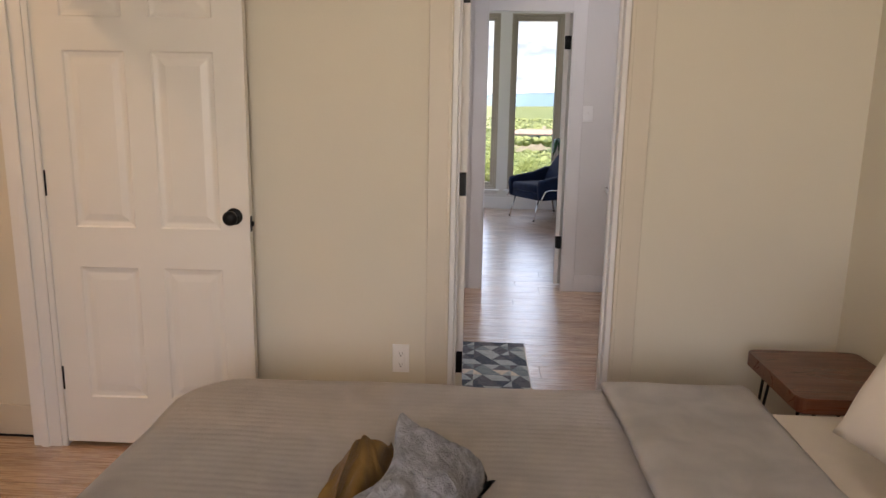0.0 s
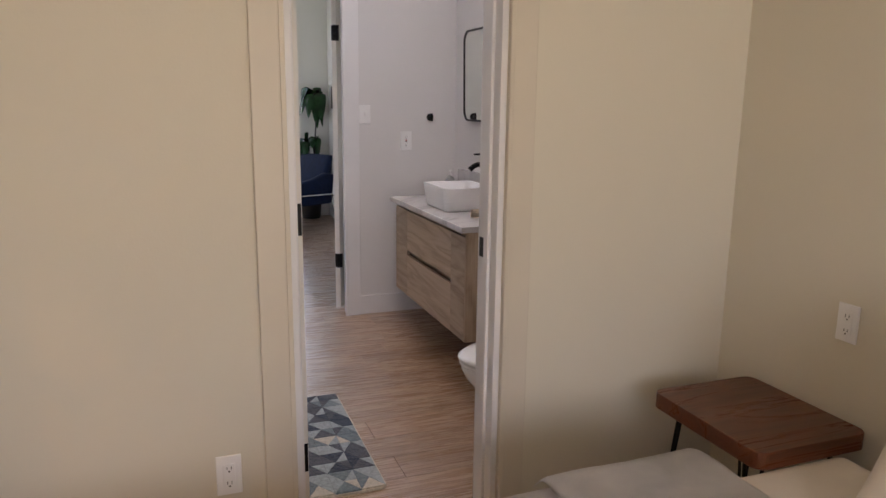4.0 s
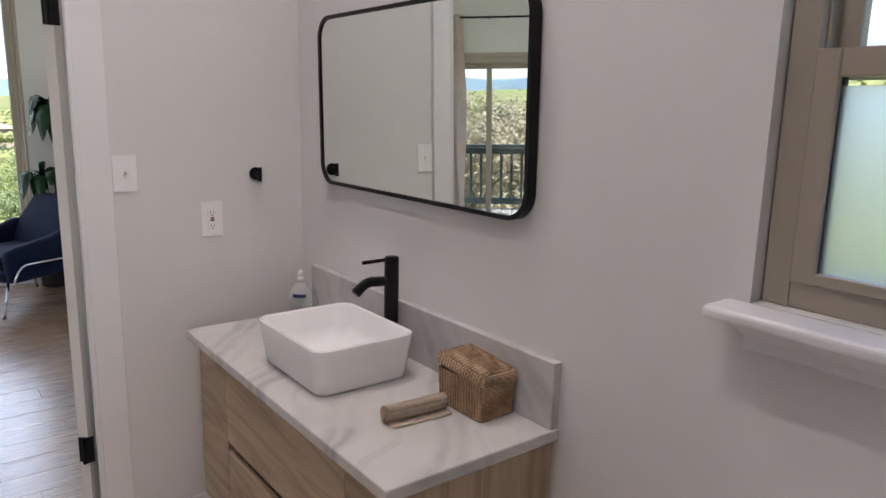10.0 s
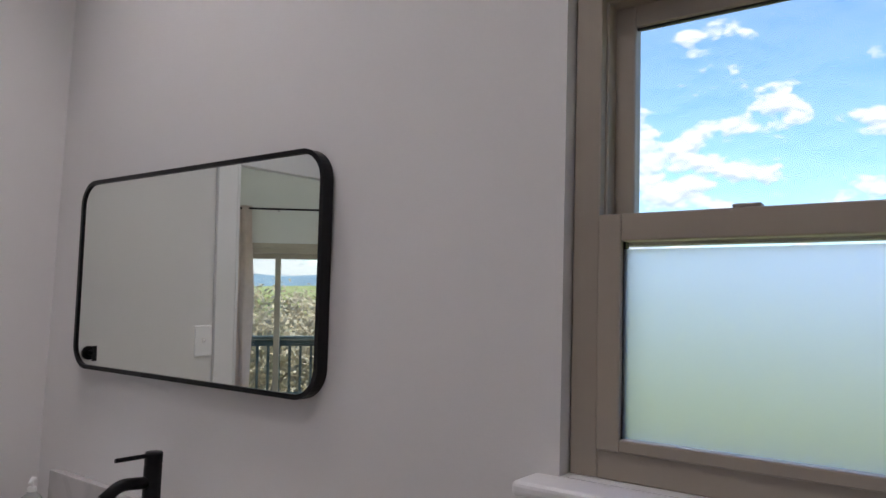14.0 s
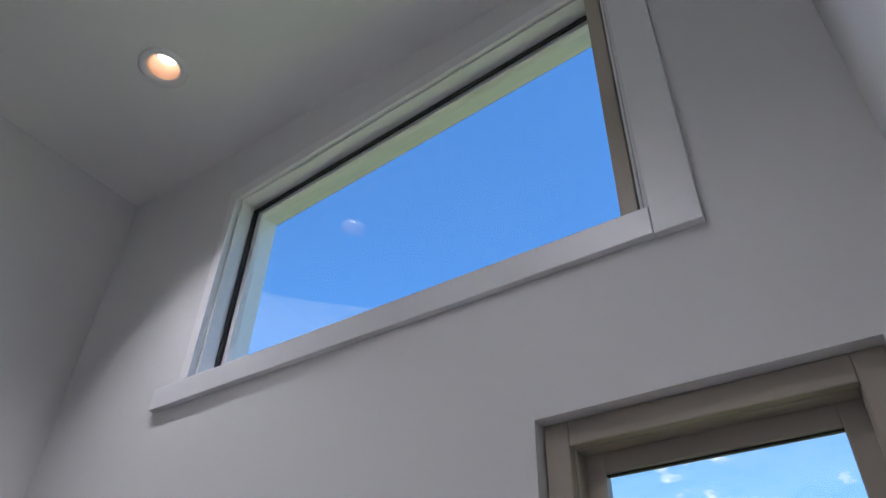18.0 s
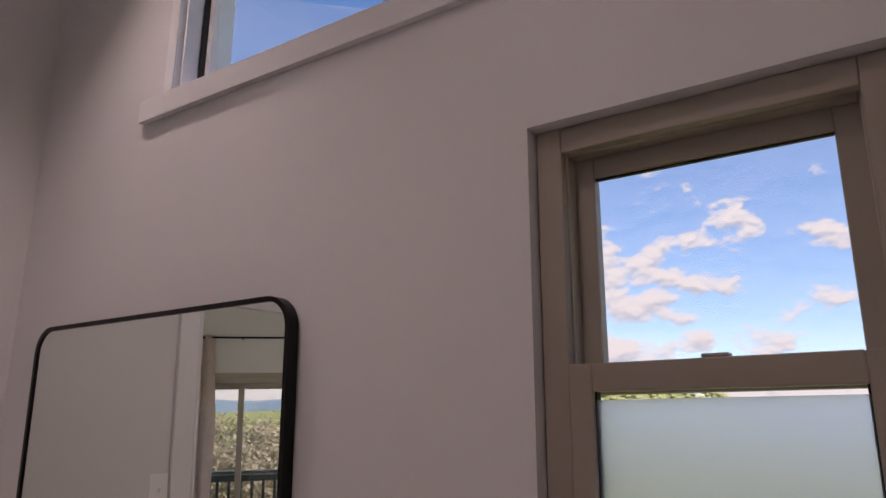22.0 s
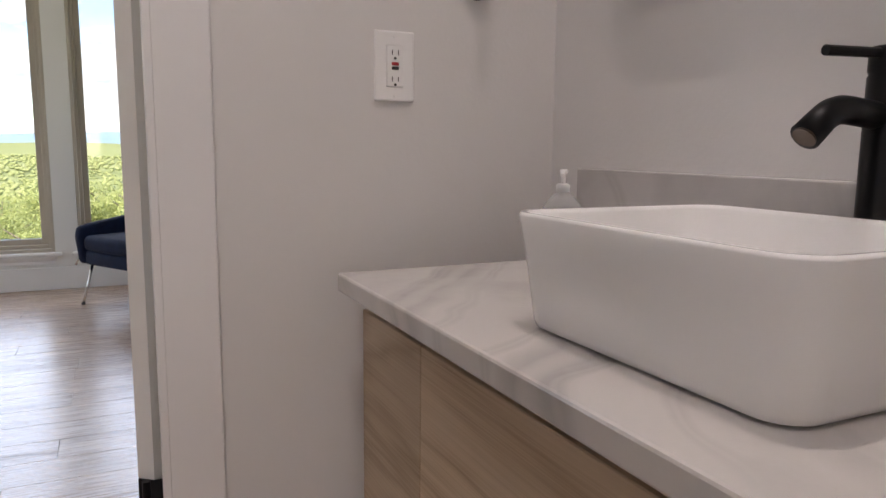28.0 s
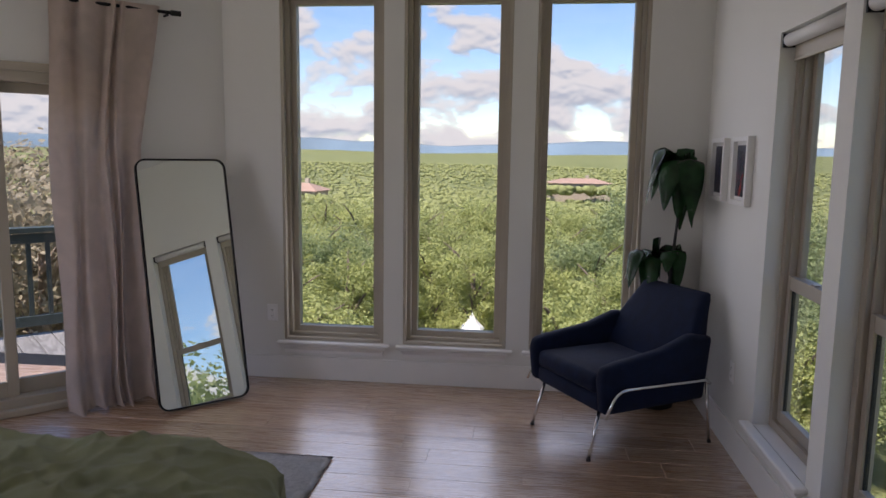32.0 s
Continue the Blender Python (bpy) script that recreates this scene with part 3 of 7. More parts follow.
loft([[(x, TW[0], TW[3] + 0.145), (x, TW[1], TW[3] + 0.145), (x, TW[1], TW[3])] for x in (XR, XR + 0.17)], bm)   # sloping head
tagged(part("wall_bathroom_east", bm, M_WALLB), "white painted bathroom wall with two windows and a mirror", "wall", kind="structure")
wall("wall_second_bedroom_east", 'x', XR2, XR2 + 0.17, Y3, YF + 0.2, 0, HCB, [RA, RB], M_WALL2, "off-white painted wall with two sash windows")
wall("wall_second_bedroom_north", 'y', YF, YF + 0.2, CX, XR2, 0, HCB, [(a, b, FZ0, FZ1) for a, b in FW], M_WALL2, "off-white painted wall with three tall windows")
# the opening is out of view, added for a lamp to shine from
wall("wall_second_bedroom_west", 'x', -3.5, -3.3, Y3, 5.52, 0, HCB, [(3.1, 5.1, 0.5, 2.4)], M_WALL2, "off-white painted wall")
wall("wall_bedroom_east", 'x', XR1, XR1 + 0.17, -4.6, Y0, 0, HCB, [], M_WALL1, "cream painted wall behind the bed")
# this window is out of view, added as the opening for a lamp
wall("wall_bedroom_south", 'y', -4.8, -4.6, -3.2, XR1 + 0.17, 0, HCB, [(-1.2, 0.9, 0.7, 2.2)], M_WALL1, "cream painted wall with an added window opening")
wall("wall_bedroom_west", 'x', -1.76, -1.64, -4.6, Y0, 0, HCB, [(-1.061, -0.199, 0, 2.101)], M_WALL1, "cream painted wall with a hall doorway")
wall("wall_hall_west", 'x', -3.3, -3.2, -4.6, Y0, 0, HCB, [], M_WALL1, "cream painted hall wall")
# slanted wall with the sliding door, built along its own axes
SL = pose(CX, CY, 0, 0, 0, 45)
S0, S1, SZ1 = -2.08, -0.58, 2.03
bm = bmesh.new()
for p, q, lo, hi in ((-2.42, S0, 0, HCB), (S1, 0.0, 0, HCB), (S0, S1, SZ1, HCB)):
    box(p, 0, lo, q, 0.17, hi, bm=bm)
ob = part("wall_second_bedroom_slanted", bm, M_WALL2)
ob.matrix_world = SL
tagged(ob, "off-white slanted wall with a sliding glass door", "wall", kind="structure")


def ceiling(name, x0, y0, x1, y1, z, label, cans=()):
    bm = box(x0, y0, z + 0.075, x1, y1, z + 0.12)
    h, at = 0.064, y0
    for cx_, cy_ in sorted(cans, key=lambda c: c[1]):
        box(x0, at, z, x1, cy_ - h, z + 0.0745, bm=bm)
        box(x0, cy_ - h, z, cx_ - h, cy_ + h, z + 0.0745, bm=bm)
        box(cx_ + h, cy_ - h, z, x1, cy_ + h, z + 0.0745, bm=bm)
        at = cy_ + h
    box(x0, at, z, x1, y1, z + 0.0745, bm=bm)
    tagged(part(name, bm, M_CEIL), label, "ceiling", kind="structure")


ceiling("ceiling_bedroom", -3.2, -4.6, XR1, Y0, HC1, "flat cream ceiling", [(-0.2, -1.7), (-2.4, -1.0)])
# the second can is out of view, its place chosen to brighten the east wall
CANS = [(1.08, 1.90), (0.25, 0.90)]
ceiling("ceiling_bathroom", XLB, Y1, XR, Y2, HCB, "flat white ceiling with recessed lights", CANS)
ceiling("ceiling_second_bedroom", -3.5, Y3, XR2, YF, HC2, "flat white ceiling")
tagged(part("roof", box(-3.9, -5.2, HCB + 0.13, XR + 0.2, YF + 0.25, HCB + 0.3), M_TAUPE), "flat taupe roof with eaves", "roof", kind="structure")

# ---- trim helpers ----
def casing(name, m, width, height, material, label, w=0.115, step=True, reveal=0.004):
    """Flat door trim round an opening whose foot starts at m's origin; local x across, local -y into the room."""
    t = thing(name, m, label, "door trim", kind="structure")
    th = 0.018
    for x0, x1 in ((-w, -reveal), (width + reveal, width + w)):
        bm = box(x0, -th, 0, x1, 0, height + w, 0.003)
        if step:
            xi = x1 - 0.014 if x0 < 0 else x0
            box(xi, -th - 0.004, 0, xi + 0.014, -th, height + reveal, 0.0015, 1, bm)
        part("casing_leg", bm, material, t)
    part("casing_head", box(-reveal, -th, height + reveal, width + reveal, 0, height + w, 0.003), material, t)
    return t


def jamb(name, m, width, height, depth, material, label, stop=0.05):
    """The lining of a doorway, with a stop bead; local y runs through the wall."""
    t = thing(name, m, label, "door frame", kind="structure")
    for x0, x1, s in ((-0.02, 0, 1), (width, width + 0.02, -1)):
        part("side_jamb", box(x0, 0, 0, x1, depth, height, 0.001, 1), material, t)
        xs = 0 if s > 0 else width
        part("stop", box(min(xs, xs + s * 0.011), stop, 0, max(xs, xs + s * 0.011), stop + 0.032, height, 0.002, 1), material, t)
    part("head_jamb", box(-0.02, 0, height, width + 0.02, depth, height + 0.02, 0.001, 1), material, t)
    return t


def baseboard(name, segs, material, label, h=0.135):
    """segs: (x0, y0, x1, y1) of the wall line with the room on the left of the way along it."""
    t = thing(name, pose(0, 0, 0), label, "baseboard", kind="structure")
    for x0, y0, x1, y1 in segs:
        d = Vector((x1 - x0, y1 - y0, 0))
        bm = box(0, 0, 0.001, d.length, 0.014, h, 0.003)
        part("baseboard_run", bm, material, t, loc=Matrix.Translation((x0, y0, 0)) @ Matrix.Rotation(math.atan2(d.y, d.x), 4, 'Z'))
    return t


casing("door_trim_1", pose(D1A, Y0, 0), D1B - D1A, DH, M_TRIM1, "cream painted door trim round the bathroom doorway", w=0.110, reveal=0.020)
casing("door_trim_2", pose(D1B, Y1, 0, 0, 0, 180), D1B - D1A, DH, M_TRIMB, "white painted door trim inside the bathroom", w=0.05)
jamb("door_frame_1", pose(D1A, Y0, 0), D1B - D1A, DH, Y1 - Y0, M_TRIMB, "white door lining with a black strike plate", 0.045)
casing("door_trim_3", pose(D2A, Y2, 0), D2B - D2A, DH, M_TRIMB, "white painted door trim in the bathroom", w=0.085, reveal=-0.020)
casing("door_trim_4", pose(D2B, Y3, 0, 0, 0, 180), D2B - D2A, DH, M_TRIMB, "white painted door trim in the second bedroom")
jamb("door_frame_2", pose(D2A, Y2, 0), D2B - D2A, DH, Y3 - Y2, M_TRIMB, "white door lining", 0.04)
casing("door_trim_5", pose(-1.64, -1.04, 0, 0, 0, 90), 0.82, 2.08, M_TRIM, "cream painted door trim round the hall doorway", w=0.09)
jamb("door_frame_3", pose(-1.64, -1.04, 0, 0, 0, 90), 0.82, 2.08, 0.12, M_TRIM, "cream door lining of the hall doorway", 0.05)
baseboard("baseboard_bedroom", [(D1A - 0.115, Y0, -1.64, Y0), (XR1, Y0, D1B + 0.115, Y0), (XR1, -4.6, XR1, Y0), (-1.76, Y0, -3.2, Y0), (-1.64, -1.13, -1.64, -4.6)], M_TRIM1, "cream painted baseboard")
baseboard("baseboard_bathroom", [(XR, Y2, D2B + 0.085, Y2), (XR, Y1, XR, Y2), (XLB, Y2, XLB, Y1)], M_TRIMB, "white painted baseboard")
baseboard("baseboard_second_bedroom", [(XR2, YF, CX, YF), (XR2, Y3, XR2, YF), (D2A - 0.115, Y3, -3.3, Y3), (XR2, 0, XR2, 0.0001)][:2] + [(-3.3, 5.5, -3.3, Y3)], M_TRIM, "off-white painted baseboard", 0.165)
ob = thing("baseboard_slanted", SL, "off-white painted baseboard beside the sliding door", "baseboard", kind="structure")
part("baseboard_run", box(S1 + 0.03, -0.014, 0.001, -0.01, 0, 0.165, 0.003), M_TRIM, ob)
part("baseboard_run", box(-2.35, -0.014, 0.001, S0 - 0.03, 0, 0.165, 0.003), M_TRIM, ob)


# ---- windows ----
def bar_frame(x0, z0, x1, z1, w, y0, y1, material, parent, name, bev=0.003):
    """Four bars round an opening; returns nothing."""
    for n, b in (("side", (x0, y0, z0, x0 + w, y1, z1)), ("side", (x1 - w, y0, z0, x1, y1, z1)),
                 ("rail", (x0 + w, y0, z0, x1 - w, y1, z0 + w)), ("rail", (x0 + w, y0, z1 - w, x1 - w, y1, z1))):
        part(name + "_" + n, box(*b, bev), material, parent)


def pane(x0, z0, x1, z1, y, material, parent, name="pane"):
    ob = part(name, box(x0, y, z0, x1, y + 0.004, z1), material, parent)
    ob.visible_shadow = False
    return ob


def stool_and_apron(t, x0, x1, z, out, deep, material, steps=2):
    """Inside sill with a rounded nose and a stepped moulding under it."""
    bm = box(x0, -out, z - 0.026, x1, 0.0, z, 0.009, 3)
    part("window_sill", bm, material, t)
    bm = box(x0 + 0.05, -0.02, z - 0.085, x1 - 0.05, 0, z - 0.026, 0.003)
    rings = []
    for d, zz, inset in ((0.045, z - 0.027, 0.03), (0.04, z - 0.04, 0.035), (0.03, z - 0.05, 0.045), (0.02, z - 0.062, 0.052)):
        rings.append([(x0 + inset, 0, zz), (x1 - inset, 0, zz), (x1 - inset, -d, zz), (x0 + inset, -d, zz)])
    loft(rings, bm)
    part("apron", bm, material, t)
    if deep:
        part("sill_board", box(x0 + 0.06, 0.0, z - 0.02, x1 - 0.06, deep, z - 0.0005), material, t)


def tall_window(name, x0, x1):
    t = thing(name, pose(0, YF, 0), "tall fixed window in a taupe frame with a white sill", "window", kind="structure")
    w, y = 0.028, 0.0
    # stepped profile: four nested frames going back
    bar_frame(x0, FZ0, x1, FZ1, 0.022, 0.002, 0.15, M_TAUPE2, t, "outer_frame")
    bar_frame(x0 + 0.022, FZ0 + 0.022, x1 - 0.022, FZ1 - 0.022, 0.026, 0.045, 0.15, M_TAUPE2, t, "middle_frame")
    bar_frame(x0 + 0.048, FZ0 + 0.048, x1 - 0.048, FZ1 - 0.048, 0.040, 0.085, 0.15, M_TAUPE2, t, "inner_frame")
    pane(x0 + 0.075, FZ0 + 0.075, x1 - 0.075, FZ1 - 0.075, 0.115, M_GLASS, t)
    stool_and_apron(t, x0 - 0.045, x1 + 0.045, FZ0 - 0.002, 0.045, 0, M_TRIM)
    return t


for i, (a, b) in enumerate(FW):
    tall_window("window_%d" % (i + 1), a, b)


def sash_window(name, m, w, z0, z1, meet, label, frosted=False, back=0.05, slim=0.0, stile=0.030, lead=0.018, under=0.032):
    """Double-hung window; local x from 0 to w, local y outwards, the frame starts 'back' from the wall face."""
    t = thing(name, m, label, "window", kind="structure")
    bar_frame(0.003, z0 + 0.001, w - 0.003, z1 - 0.001, 0.045 - slim + (0.010 if lead < 0 else 0.0), back, 0.15, M_TAUPE, t, "frame")
    bar_frame(0.049 - slim, z0 + 0.045 - slim, w - 0.049 + slim, z1 - 0.045 + slim, 0.014, back + 0.02, 0.15, M_TAUPE, t, "track")
    i0, i1, b0, b1 = 0.06 - slim, w - 0.06 + slim, z0 + 0.055 - slim, z1 - 0.055 + slim
    # lower sash nearer the room
    lo = new("lower_sash")
    lo.parent = t
    ya, yb = back + lead, back + lead + 0.032
    for n, bx in (("stile", (i0, ya, b0, i0 + stile, yb, meet + 0.03)), ("stile", (i1 - stile, ya, b0, i1, yb, meet + 0.03)),
                  ("bottom_rail", (i0 + stile, ya, b0, i1 - stile, yb, b0 + 0.05 - slim - (stile - 0.03) * 2)), ("meeting_rail", (i0 + stile, ya, meet - under, i1 - stile, yb, meet + 0.03))):
        part(n, box(*bx, 0.003), M_TAUPE, lo)
    g0, g1, gz0, gz1 = i0 + stile - 0.002, i1 - stile + 0.002, b0 + 0.048 - slim - (stile - 0.03) * 2, meet - under + 0.002
    part("gasket", box(g0 - 0.001, ya + 0.012, gz0, g0 + 0.006, yb - 0.004, gz1), M_GASKET, lo)
    part("gasket", box(g1 - 0.006, ya + 0.012, gz0, g1 + 0.001, yb - 0.004, gz1), M_GASKET, lo)
    pane(g0, gz0, g1, gz1, ya + 0.016, M_GLASS, lo)
    if frosted:
        ob = part("frosted_film", box(g0 + 0.004, ya + 0.010, gz0 + 0.004, g1 - 0.004, ya + 0.012, gz1 - 0.016), M_FROST, lo, "translucent frosted privacy film")
        ob.visible_shadow = False
    latch = box((i0 + i1) / 2 - 0.022, ya + 0.004, meet + 0.03, (i0 + i1) / 2 + 0.022, yb - 0.004, meet + 0.037, 0.003)
    part("latch", latch, M_TAUPE, lo)
    up = new("upper_sash")
    up.parent = t
    ya, yb = back + 0.055, back + 0.085
    for n, bx in (("stile", (i0, ya, meet - 0.02, i0 + 0.04, yb, b1)), ("stile", (i1 - 0.04 - slim, ya, meet - 0.02, i1, yb, b1)),
                  ("top_rail", (i0 + 0.04, ya, b1 - 0.04 - slim, i1 - 0.04 - slim, yb, b1)), ("meeting_rail", (i0 + 0.04, ya, meet - 0.02, i1 - 0.04 - slim, yb, meet + 0.028))):
        part(n, box(*bx, 0.003), M_TAUPE, up)
    part("gasket", box(i0 + 0.038, ya + 0.008, b1 - 0.048, i1 - 0.038, ya + 0.014, b1 - 0.036), M_GASKET, up)
    pane(i0 + 0.038, meet + 0.026, i1 - 0.038, b1 - 0.038, ya + 0.012, M_GLASS, up)
    return t


east = lambda y1: pose(XR2, y1, 0, 0, 0, -90)      # local x runs towards smaller y
for nm, (a, b, lo, hi) in (("window_4", RA), ("window_5", RB)):
    t = sash_window(nm, east(b), b - a, lo, hi, 1.015, "double-hung taupe sash window with a rolled blind", back=0.075)
    stool_and_apron(t, -0.04, b - a + 0.04, lo + 0.004, 0.055, 0.075, M_TRIM)
    bl = thing("roller_blind", east(b), "rolled-up pale roller blind at the head of a sash window", "roller blind", group="roller blinds")
    part("roll", tube([(0.02, 0.035, hi - 0.034), (b - a - 0.02, 0.035, hi - 0.034)], 0.030, 20), M_TRIM, bl, smooth=True)
    for x in (0.004, b - a - 0.018):
        part("bracket", box(x, 0.005, hi - 0.066, x + 0.014, 0.066, hi - 0.004, 0.003), M_BLACK, bl)
    part("fabric", box(0.025, 0.058, hi - 0.115, b - a - 0.025, 0.061, hi - 0.03), M_TAUPE2, bl)
    part("bottom_bar", box(0.025, 0.054, hi - 0.13, b - a - 0.025, 0.066, hi - 0.112, 0.003), M_TAUPE2, bl)

t = sash_window("window_6", pose(XR, BW[1], 0, 0, 0, -90), BW[1] - BW[0], BW[2], BW[3], 1.705, "double-hung taupe sash window with frosted lower glass", True, back=0.032, slim=0.004, stile=0.042, lead=-0.010, under=0.018)
stool_and_apron(t, -0.045, BW[1] - BW[0] + 0.045, BW[2] + 0.002, 0.09, 0.032, M_TRIMB)

t = thing("window_7", pose(XR, TW[1], 0, 0, 0, -90), "wide fixed window high in the bathroom wall with white trim", "window", kind="structure")
w, z0, z1 = TW[1] - TW[0], TW[2], TW[3]
bar_frame(0.002, z0, w - 0.002, z1, 0.008, 0.002, 0.15, M_TRIMB, t, "lining")
bar_frame(0.010, z0 + 0.008, w - 0.016, z1 - 0.010, 0.008, 0.062, 0.165, M_GASKET, t, "gasket_frame", 0.001)
bar_frame(0.0185, z0 + 0.0165, w - 0.0245, z1 - 0.0185, 0.020, 0.072, 0.150, M_TRIMB, t, "glazing_bead", 0.002)
part("side_lining", box(w - 0.056, 0.012, z0 + 0.010, w - 0.0165, 0.0615, z1 - 0.014, 0.001, 1), M_TAUPE2, t, "taupe side lining")
part("gasket", box(0.012, 0.055, z1 - 0.030, w - 0.06, 0.0615, z1 - 0.020), M_GASKET, t)
part("gasket", box(0.011, 0.055, z0 + 0.03, 0.017, 0.0615, z1 - 0.036), M_GASKET, t)
pane(0.022, z0 + 0.020, w - 0.028, z1 - 0.022, 0.092, M_GLASS, t)
part("trim_bottom", box(-0.15, -0.02, z0 - 0.067, w + 0.012, 0, z0 + 0.004, 0.002), M_TRIMB, t)
part("trim_side", box(w + 0.014, -0.02, z0 - 0.070, w + 0.112, 0, z1 + 0.09, 0.002), M_TRIMB, t)
part("trim_side", box(-0.05, -0.014, z0 + 0.006, 0.0, 0, z1 + 0.05, 0.002), M_TRIMB, t)
part("trim_bead", box(-0.012, -0.020, z0 + 0.006, 0.0, -0.014, z1 + 0.012, 0.001, 1), M_TRIMB, t)
part("trim_top", box(0.001, -0.014, z1 + 0.0, w + 0.012, 0, z1 + 0.05, 0.002), M_TRIMB, t)
for o in t.children:                 # the head follows the slope of the roof
    for v in o.data.vertices:
        if v.co.z > z1 - 0.1:
            v.co.z += 0.10 * max(0.0, min(w, v.co.x))

# sliding door
t = thing("door_sliding", SL, "taupe sliding glass door to the deck", "sliding door", kind="structure")
part("head", box(S0, 0.0, SZ1 - 0.06, S1, 0.15, SZ1, 0.003), M_TAUPE2, t)
part("head_casing", box(S0 - 0.05, -0.015, SZ1, S1 + 0.05, 0.0, SZ1 + 0.05, 0.003), M_TAUPE2, t)
for x in (S0, S1 - 0.05):
    part("side_frame", box(x, 0.0, 0.0, x + 0.05, 0.15, SZ1 - 0.06, 0.003), M_TAUPE2, t)
part("sill_track", box(S0 + 0.05, 0.0, 0.0, S1 - 0.05, 0.15, 0.10, 0.004), M_TAUPE2, t)
part("threshold", box(S0 - 0.05, -0.05, 0.0, S1 + 0.05, 0.0, 0.045, 0.008), M_TAUPE2, t)
mid = (S0 + S1) / 2
for a0, a1, y in ((S0 + 0.05, mid + 0.03, 0.06), (mid - 0.03, S1 - 0.05, 0.10)):
    s = new("sliding_panel")
    s.parent = t
    for bx in ((a0, y, 0.10, a0 + 0.06, y + 0.035, SZ1 - 0.06), (a1 - 0.06, y, 0.10, a1, y + 0.035, SZ1 - 0.06)):
        part("stile", box(*bx, 0.003), M_TAUPE2, s)
    part("bottom_rail", box(a0 + 0.06, y, 0.10, a1 - 0.06, y + 0.035, 0.19, 0.003), M_TAUPE2, s)
    part("top_rail", box(a0 + 0.06, y, SZ1 - 0.12, a1 - 0.06, y + 0.035, SZ1 - 0.06, 0.003), M_TAUPE2, s)
    pane(a0 + 0.055, 0.185, a1 - 0.055, SZ1 - 0.115, y + 0.015, M_GLASS, s)

# ---- room light ----
WARM = (1.0, 0.80, 0.58)


# the lamp's warm glow is put into the baffle's orange colour
M_BAFFLE = plain("glow_tinted_baffle", (0.74, 0.47, 0.31), 0.5, bump=0.0)


def can_light(x, y, z, watts, color, beam=150):
    t = thing("recessed_light", pose(x, y, z), "white recessed ceiling light, lit warm", "ceiling light", group="recessed lights")
    prof = [(0.086, -0.0005), (0.085, -0.006), (0.072, -0.009), (0.062, -0.005), (0.056, 0.004)]
    bm = bmesh.new()
    seg = 32
    rings = [[bm.verts.new((r * math.cos(2 * math.pi * k / seg), r * math.sin(2 * math.pi * k / seg), h)) for k in range(seg)] for r, h in prof]
    for p, q in zip(rings, rings[1:]):
        for k in range(seg):
            bm.faces.new((p[k], p[(k + 1) % seg], q[(k + 1) % seg], q[k]))
    part("trim_ring", bm, M_TRIMB, t, smooth=True)
    part("baffle", sheet(32, 4, lambda u, v: ((0.056 - 0.012 * v) * math.cos(2 * math.pi * u), (0.056 - 0.012 * v) * math.sin(2 * math.pi * u), 0.004 + 0.062 * v)), M_BAFFLE, t, "inner baffle, tinted with the lamp's warm glow", smooth=True)
    part("lens", lathe([(0.034, 0.066), (0.034, 0.060), (0.012, 0.056)], 28), glow("lamp_lens", (1.0, 0.84, 0.62), 2.2), t, "glowing warm lens")
    spot_lamp("recessed_lamp", (x, y, z - 0.03), watts, color, beam)


for x, y in CANS:
    can_light(x, y, HCB, 24.0 if x > 1 else 20.0, (1.0, 0.92, 0.88), 84 if x > 1 else 130)
# lamp added in the unseen south opening to brighten the first bedroom
area_lamp("bedroom_window_light", look((-0.15, -4.55, 1.45), (1.6, -1.6, 1.1)), 2.0, 1.4, 14.2, (1.0, 0.90, 0.79))
# lamp added at the unseen west opening to lift the second bedroom
area_lamp("second_bedroom_window_light", look((-3.28, 4.1, 1.45), (0, 4.3, 1.2)), 1.9, 1.8, 9.0, (0.95, 0.97, 1.0))
# lamps added inside the tall windows to brighten the floor and its sheen
for x0, x1 in FW:
    area_lamp("tall_window_light", look(((x0 + x1) / 2, YF + 0.03, (FZ0 + FZ1) / 2), ((x0 + x1) / 2, 0, (FZ0 + FZ1) / 2 - 0.4)), x1 - x0 - 0.12, FZ1 - FZ0 - 0.15, 2.5, (0.90, 0.95, 1.0))
# no can is seen in this bedroom; added to brighten the bed from above
can_light(-0.2, -1.7, HC1, 3.5, (1.0, 0.78, 0.52))
# unseen hall can, added to give the hall its orange light
can_light(-2.4, -1.0, HC1, 21.0, (1.0, 0.66, 0.36))

# ---- doors ----
def knob(parent, m, side=1):
    """A round black door knob with its rose, out along local y."""
    s = new("door_knob")
    s.parent = parent
    s.matrix_local = m @ Matrix.Rotation(radians(-90 * side), 4, 'X')
    part("rose", lathe([(0.033, 0.0), (0.033, 0.006), (0.026, 0.010), (0.012, 0.012)], 28), M_BLACK, s, smooth=True)
    part("ball", lathe([(0.011, 0.010), (0.011, 0.028), (0.020, 0.034), (0.0275, 0.044), (0.0285, 0.054), (0.024, 0.063), (0.012, 0.068)], 28), M_BLACK, s, smooth=True)
    return s


def hinge(parent, x, y, z):
    bm = tube([(x, y, z - 0.045), (x, y, z + 0.045)], 0.007, 10)
    box(x - 0.003, y - 0.034, z - 0.044, x + 0.001, y, z + 0.044, 0.002, 1, bm)
    return part("hinge", bm, M_BLACK, parent, "black butt hinge")


